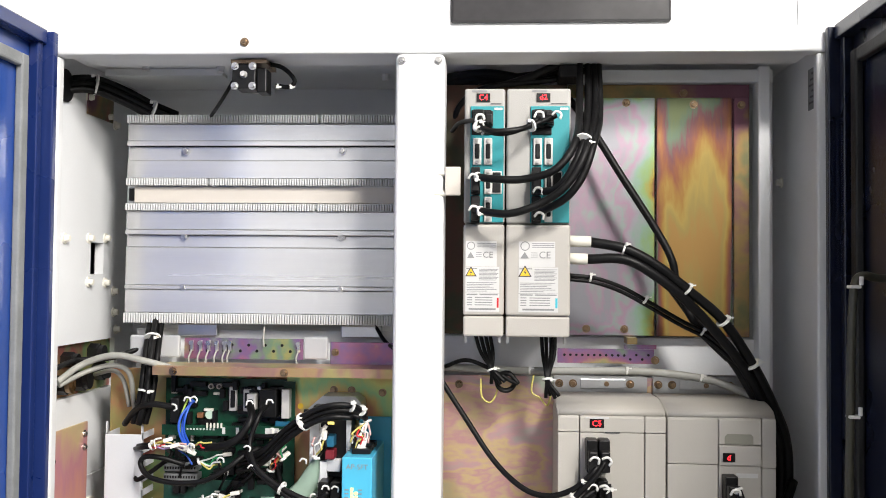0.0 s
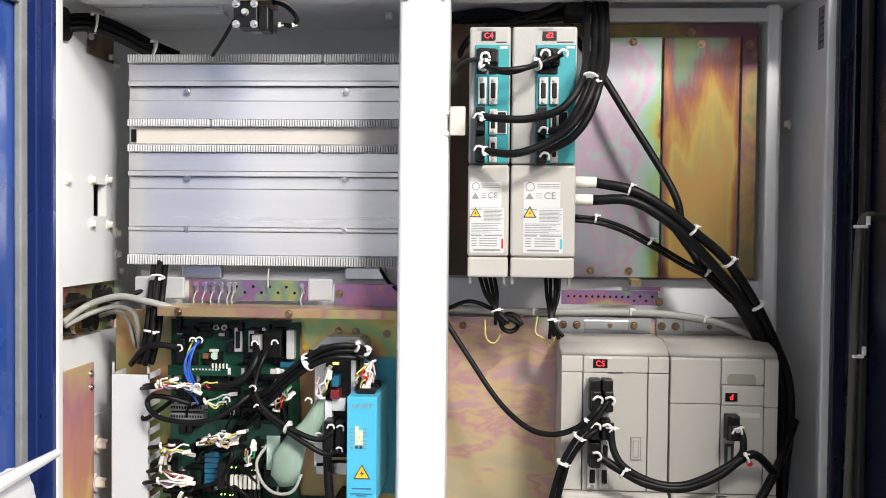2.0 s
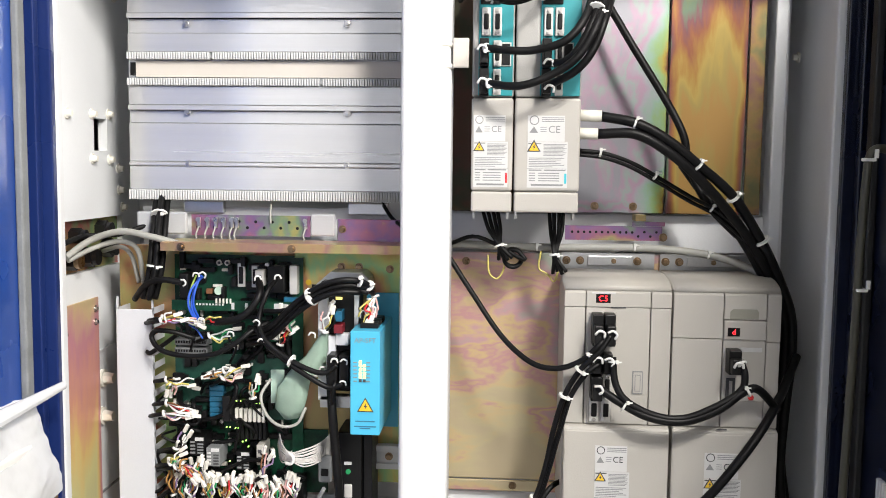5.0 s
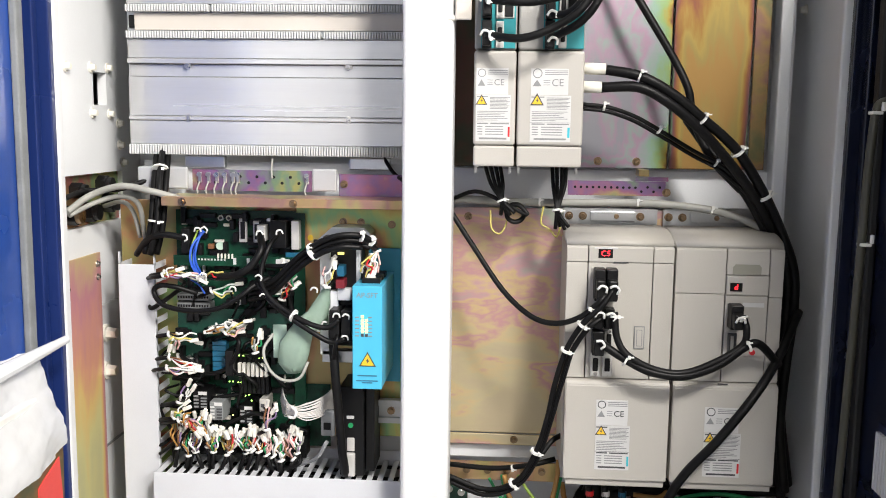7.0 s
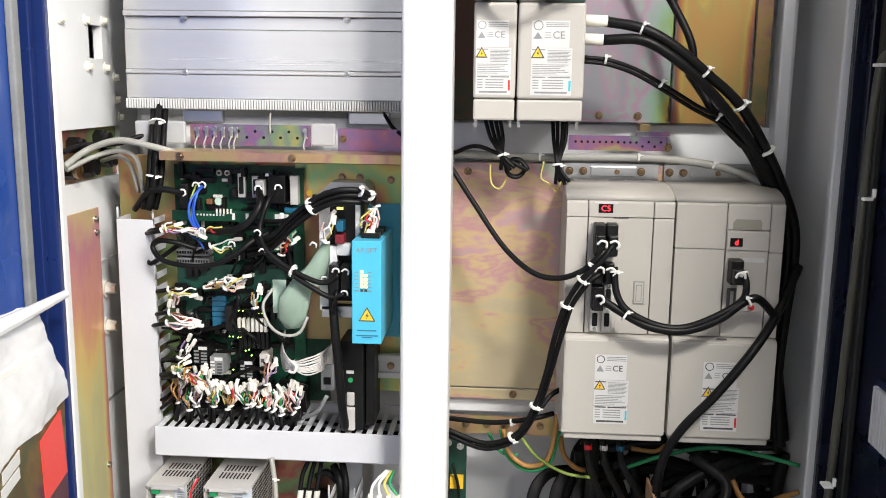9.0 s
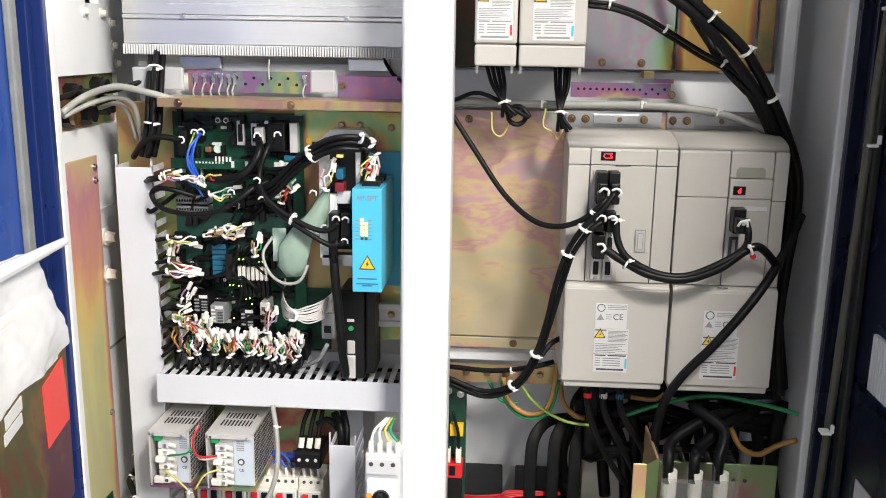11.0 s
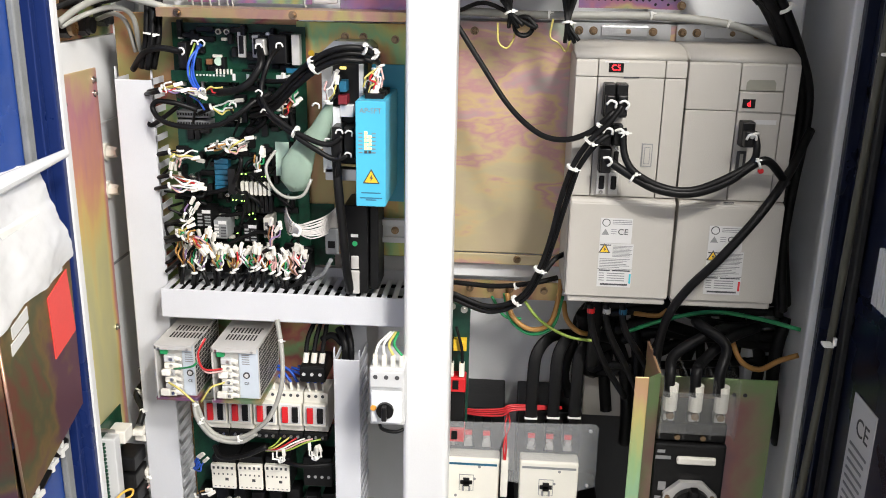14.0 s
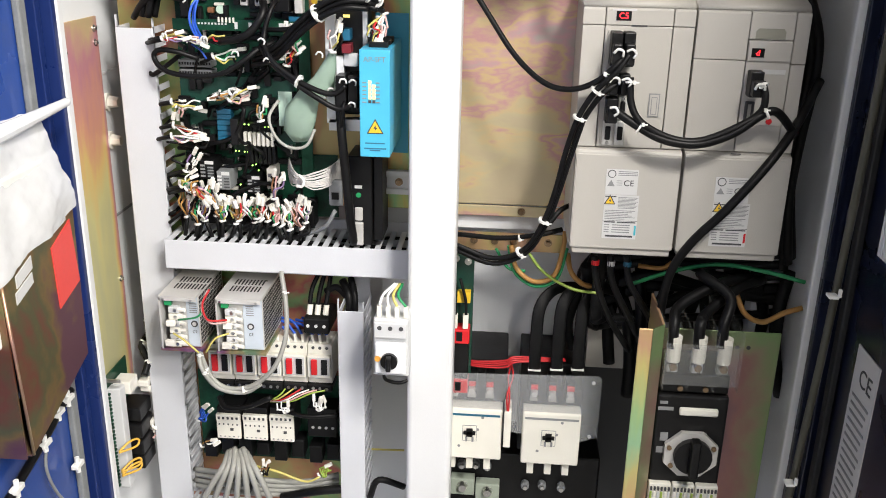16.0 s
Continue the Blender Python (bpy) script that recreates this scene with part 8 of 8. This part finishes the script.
for i in range(5):
    x0 = -0.5325 + i * 0.0457
    x1, y, z0, z1 = x0 + 0.0445, 1.475, 0.757 + i * 0.0007, 0.826
    b = thing("motor_circuit_breaker", ((x0 + x1) / 2, 1.52, z0), "white motor circuit breaker with red and black buttons", "circuit breaker", "circuit breakers")
    part("body", plain_box(x0, x1, y + 0.012, 1.548, z0 - 0.004, z1 + 0.008, 0.002), CREAM, b)
    part("front", plain_box(x0 + 0.001, x1 - 0.001, y, y + 0.0115, z0 + 0.012, z1 - 0.01, 0.002), CREAM, b)
    part("lower_terminal_strip", plain_box(x0, x1, y + 0.004, y + 0.05, z0 - 0.018, z0 - 0.0045, 0.002), BLACK, b)
    f = part("button_field", plain_box(x0 + 0.006, x1 - 0.003, y - 0.0015, y, z0 + 0.018, z1 - 0.013), DUCTW, b)
    part("off_button", plain_box(x0 + 0.009, x0 + 0.020, y - 0.007, y - 0.0015, z0 + 0.021, z1 - 0.015, 0.0015), REDP, f, "red button")
    part("on_button", plain_box(x0 + 0.027, x0 + 0.038, y - 0.005, y - 0.0015, z0 + 0.021, z1 - 0.015, 0.0015), BLACK, f, "black button")
    for k in range(3):
        part("terminal", cyl(bm_new(), (x0 + 0.010 + k * 0.0125, y + 0.012, z1 + 0.001), "y", 0.003, -0.001, 8), INK, b)
        part("lower_screw", cyl(bm_new(), (x0 + 0.010 + k * 0.0125, y + 0.0042, z0 - 0.011), "y", 0.003, -0.002, 8), STEEL, b)
        part("ferrule", cyl(bm_new(), (x0 + 0.010 + k * 0.0125, y + 0.02, z1 + 0.006), (-0.3 + 0.1 * k, 0.3, 1), 0.0026, 0.016, 6), CREAM, b)
        if i > 1:
            part("phase_wire", tube(bm_new(), [(x0 + 0.008 + k * 0.0125, y + 0.026, z1 + 0.02), (x0 - 0.01 + k * 0.012, y + 0.035, z1 + 0.033 + 0.004 * k), (x0 - 0.04 + k * 0.012, y + 0.045, z1 + 0.036 + 0.004 * k)], 0.0026, 6, 5), WIRES["blue"], b, "blue phase wire")
for i in range(3):
    x0 = -0.5245 + i * 0.0505
    x1, y, z0, z1 = x0 + 0.0455, 1.475, 0.634, 0.686 + 0.002 * i
    c = thing("small_contactor", ((x0 + x1) / 2, 1.52, z0), "small cream contactor with two rows of terminals", "contactor", "small contactors")
    part("body", plain_box(x0, x1, y + 0.006, 1.548, z0, z1 + 0.012, 0.002), BLACK, c)
    part("front", plain_box(x0, x1, y, y + 0.006, z0, z1 - 0.013, 0.0015), CREAM, c)
    part("terminal_strip", plain_box(x0, x1, y - 0.003, y + 0.006, z1 - 0.0125, z1, 0.0015), CREAM, c)
    for k in range(5):
        part("terminal_slot", plain_box(x0 + 0.004 + k * 0.0085, x0 + 0.008 + k * 0.0085, y - 0.0036, y - 0.003, z1 - 0.009, z1 - 0.004), INK, c)
        part("middle_slot", plain_box(x0 + 0.004 + k * 0.0085, x0 + 0.0065 + k * 0.0085, y - 0.0006, y, z0 + 0.029, z0 + 0.0325), INK, c)
        part("lower_slot", plain_box(x0 + 0.005 + k * 0.0085, x0 + 0.008 + k * 0.0085, y - 0.0006, y, z0 + 0.004, z0 + 0.006), INKL, c)
    part("indicator", plain_box(x0 + 0.026, x0 + 0.032, y - 0.0012, y, z0 + 0.018, z0 + 0.023), INK, c)
gb = thing("switchgear_board", (-0.40, 1.545, 0.5), "dark green backing board under the breakers", "circuit board")
part("board", plain_box(-0.575, -0.285, 1.535, 1.538, 0.56, 0.745), PCB, gb)
for i in range(8):
    x = -0.56 + i * 0.034
    part("block", plain_box(x, x + 0.024, 1.50, 1.5345, 0.575 + 0.01 * (i % 2), 0.612 + 0.006 * (i % 3), 0.002), BLACK, gb)
part("block", plain_box(-0.355, -0.30, 1.49, 1.5345, 0.64, 0.70, 0.002), BLACK, gb)
for i in range(4):
    part("tag", cyl(bm_new(), (-0.345 + i * 0.0125, 1.49, 0.66), "y", 0.003, -0.001, 8), LABEL, gb)
tbk = thing("terminal_block", (-0.33, 1.5, 0.87), "black three-pole terminal block with white sleeves", "terminal block")
part("body", plain_box(-0.352, -0.306, 1.47, 1.545, 0.862, 0.892, 0.003), BLACK, tbk)
for i in range(3):
    x = -0.344 + i * 0.0145
    part("sleeve", cyl(bm_new(), (x, 1.485, 0.894), (0.1, 0.3, 1), 0.0052, 0.018, 10), CREAM, tbk, "white wire sleeve")
    part("screw", cyl(bm_new(), (x, 1.47, 0.878), "y", 0.0032, -0.001, 8), LABEL, tbk)
    part("lead", tube(bm_new(), [(x, 1.49, 0.91), (x + 0.004, 1.50, 0.94), (x + 0.02 - 0.006 * i, 1.515, 0.975)], 0.0042, 7), CABLE, tbk)
cable("control_wire", [(-0.387, 1.46, 0.755), (-0.392, 1.45, 0.75), (-0.406, 1.45, 0.739), (-0.416, 1.46, 0.733)], 0.0016, WIRES["lime"], "thin coloured control wire under the breakers", segs=6, group="control wires")
cable("control_wire", [(-0.372, 1.46, 0.756), (-0.382, 1.45, 0.751), (-0.4, 1.45, 0.738), (-0.416, 1.46, 0.732)], 0.0016, WIRES["yellow"], "thin coloured control wire under the breakers", segs=6, group="control wires")
cable("control_wire", [(-0.358, 1.46, 0.756), (-0.371, 1.45, 0.751), (-0.393, 1.45, 0.737), (-0.416, 1.46, 0.73)], 0.0016, WIRES["red"], "thin coloured control wire under the breakers", segs=6, group="control wires")
cable("control_wire", [(-0.343, 1.46, 0.756), (-0.361, 1.45, 0.752), (-0.387, 1.45, 0.737), (-0.416, 1.46, 0.729)], 0.0016, WIRES["white"], "thin coloured control wire under the breakers", segs=6, group="control wires")
cable("control_wire", [(-0.329, 1.46, 0.756), (-0.35, 1.45, 0.753), (-0.381, 1.45, 0.736), (-0.416, 1.46, 0.728)], 0.0016, WIRES["pink"], "thin coloured control wire under the breakers", segs=6, group="control wires")
cable("control_wire", [(-0.314, 1.46, 0.756), (-0.34, 1.45, 0.753), (-0.375, 1.45, 0.735), (-0.416, 1.46, 0.727)], 0.0016, WIRES["lime"], "thin coloured control wire under the breakers", segs=6, group="control wires")
cable("grey_cable", [(-0.5, 1.46, 0.615), (-0.498, 1.42, 0.61), (-0.522, 1.41, 0.57), (-0.559, 1.42, 0.501)], 0.0056, GREYCAB, "grey control cable fanning out at the cabinet foot", group="grey cables")
cable("grey_cable", [(-0.494, 1.46, 0.619), (-0.489, 1.42, 0.611), (-0.505, 1.41, 0.572), (-0.533, 1.42, 0.503)], 0.0056, GREYCAB, "grey control cable fanning out at the cabinet foot", group="grey cables")
cable("grey_cable", [(-0.488, 1.46, 0.623), (-0.479, 1.42, 0.612), (-0.488, 1.41, 0.573), (-0.507, 1.42, 0.505)], 0.0056, GREYCAB, "grey control cable fanning out at the cabinet foot", group="grey cables")
cable("grey_cable", [(-0.483, 1.46, 0.616), (-0.47, 1.42, 0.612), (-0.471, 1.41, 0.574), (-0.481, 1.42, 0.507)], 0.0056, GREYCAB, "grey control cable fanning out at the cabinet foot", group="grey cables")
cable("grey_cable", [(-0.478, 1.46, 0.62), (-0.46, 1.42, 0.613), (-0.454, 1.41, 0.575), (-0.455, 1.42, 0.509)], 0.0056, GREYCAB, "grey control cable fanning out at the cabinet foot", group="grey cables")
cable("grey_cable", [(-0.472, 1.46, 0.624), (-0.451, 1.42, 0.614), (-0.437, 1.41, 0.577), (-0.43, 1.42, 0.511)], 0.0056, GREYCAB, "grey control cable fanning out at the cabinet foot", group="grey cables")
cable("grey_cable", [(-0.467, 1.46, 0.617), (-0.441, 1.42, 0.614), (-0.42, 1.41, 0.578), (-0.404, 1.42, 0.513)], 0.0056, GREYCAB, "grey control cable fanning out at the cabinet foot", group="grey cables")
cable("grey_cable", [(-0.583, 1.5, 0.545), (-0.511, 1.47, 0.56), (-0.432, 1.46, 0.558), (-0.359, 1.47, 0.553), (-0.298, 1.49, 0.559)], 0.0052, GREYCAB, "grey control cable lying at the cabinet foot", group="grey cables")
cable("grey_cable", [(-0.584, 1.5, 0.534), (-0.512, 1.47, 0.548), (-0.433, 1.46, 0.547), (-0.359, 1.47, 0.545), (-0.298, 1.49, 0.548)], 0.0052, GREYCAB, "grey control cable lying at the cabinet foot", group="grey cables")
cable("grey_cable", [(-0.585, 1.5, 0.522), (-0.513, 1.47, 0.535), (-0.433, 1.46, 0.537), (-0.36, 1.47, 0.536), (-0.298, 1.49, 0.537)], 0.0052, GREYCAB, "grey control cable lying at the cabinet foot", group="grey cables")
cable("grey_cable", [(-0.586, 1.5, 0.51), (-0.514, 1.47, 0.522), (-0.434, 1.46, 0.527), (-0.36, 1.47, 0.527), (-0.298, 1.49, 0.525)], 0.0052, GREYCAB, "grey control cable lying at the cabinet foot", group="grey cables")
for pts, r, m, lab in (([(-0.510, 1.460, 0.731), (-0.492, 1.440, 0.721), (-0.451, 1.440, 0.726), (-0.408, 1.440, 0.747)], 0.0048, CABLE, "black control cable under the breakers"), ([(-0.384, 1.460, 0.707), (-0.345, 1.450, 0.706), (-0.289, 1.460, 0.707)], 0.004, CABLE, "black control cable on the board"), ([(-0.460, 1.450, 0.597), (-0.404, 1.440, 0.592), (-0.352, 1.440, 0.574), (-0.325, 1.440, 0.585)], 0.0022, WIRES["yellow"], "yellow wire at the cabinet foot"), ([(-0.460, 1.440, 0.542), (-0.445, 1.430, 0.577), (-0.425, 1.430, 0.596)], 0.0045, CABLE, "black cable end with a tie"), ([(-0.399, 1.450, 0.529), (-0.329, 1.430, 0.561), (-0.276, 1.430, 0.570)], 0.008, CABLE, "black cable at the cabinet foot"), ([(-0.229, 1.430, 0.556), (-0.211, 1.420, 0.601), (-0.167, 1.440, 0.576)], 0.006, CABLE, "black cable beside the trunking"), ([(-0.286, 1.500, 0.956), (-0.271, 1.480, 0.933), (-0.270, 1.470, 0.883)], 0.007, CABLE, "black cable in the trunking"), ([(-0.271, 1.500, 0.962), (-0.261, 1.480, 0.933), (-0.260, 1.470, 0.883)], 0.006, CABLE, "black cable in the trunking"), ([(-0.317, 1.500, 0.933), (-0.297, 1.500, 0.942), (-0.275, 1.490, 0.928)], 0.006, CABLE, "black cable bending into the trunking"), ([(-0.242, 1.500, 0.613), (-0.212, 1.500, 0.614), (-0.174, 1.500, 0.615)], 0.002, WIRES["yellow"], "yellow-green earth wire behind the starter")):
    cable("loose_cable", pts, r, m, lab)
loom((-0.648, 1.489, 0.738), (-0.652, 1.495, 0.714), 6, 0.010, 81, (0.3, -0.4, 0.6))
loom((-0.648, 1.482, 0.643), (-0.652, 1.488, 0.621), 5, 0.008, 82, (0.3, -0.4, 0.6))
loom((-0.533, 1.450, 0.709), (-0.552, 1.460, 0.681), 5, 0.007, 71, (0.6, 0, 1), colours=("blue",))
loom((-0.524, 1.450, 0.644), (-0.550, 1.460, 0.626), 4, 0.006, 72, (1, 0, 0.4))
loom((-0.386, 1.440, 0.734), (-0.380, 1.440, 0.721), 4, 0.010, 73, (0, 0, 1), colours=("white",))
loom((-0.323, 1.450, 0.737), (-0.321, 1.450, 0.723), 5, 0.010, 74, (0, 0, 1), colours=("white",))
loom((-0.423, 1.440, 0.604), (-0.431, 1.430, 0.595), 4, 0.006, 75, (0.4, 0, 1))
loom((-0.311, 1.450, 0.600), (-0.326, 1.450, 0.584), 4, 0.006, 76, (1, 0, 0.6), colours=("yellow", "lime"))

# motor starter with a rotary knob beside the centre post
mt = thing("motor_starter", (-0.17, 1.40, 0.87), "grey motor protection switch with a black rotary knob", "motor starter")
part("body", plain_box(-0.203, -0.147, 1.31, 1.40, 0.873, 0.972, 0.003), DUCTW, mt)
part("front", plain_box(-0.199, -0.150, 1.298, 1.3095, 0.882, 0.935, 0.003), GREYWALL, mt)
part("terminal_bar", plain_box(-0.201, -0.149, 1.302, 1.3095, 0.942, 0.969, 0.002), DUCTW, mt)
for i in range(3):
    part("terminal", cyl(bm_new(), (-0.192 + i * 0.017, 1.302, 0.960), "y", 0.0036, -0.001, 10), INK, mt)
kn = part("knob", cyl(bm_new(), (-0.176, 1.298, 0.906), "y", 0.0135, -0.006, 20), BLACK, mt, "black rotary knob")
part("knob_grip", plain_box(-0.180, -0.172, 1.28, 1.292, 0.894, 0.918, 0.002), BLACK, kn)
part("test_button", cyl(bm_new(), (-0.1945, 1.298, 0.909), "y", 0.0048, -0.002, 10), ORANGEP, mt, "orange test button")
for i, c in enumerate(("white", "white", "yellow", "green")):
    part("sleeve", plain_box(-0.198 + i * 0.014, -0.191 + i * 0.014, 1.315, 1.325, 0.972, 0.990, 0.001), CREAM, mt, "white wire sleeve")
    part("lead", tube(bm_new(), [(-0.1945 + i * 0.014, 1.32, 0.99), (-0.190 + i * 0.008, 1.33, 1.004), (-0.175 + i * 0.004, 1.36, 1.012)], 0.0023, 6), WIRES[c], mt)
part("tail", tube(bm_new(), [(-0.19, 1.33, 0.873), (-0.187, 1.34, 0.85), (-0.165, 1.35, 0.84), (-0.145, 1.36, 0.845)], 0.003, 6), CABLE, mt)
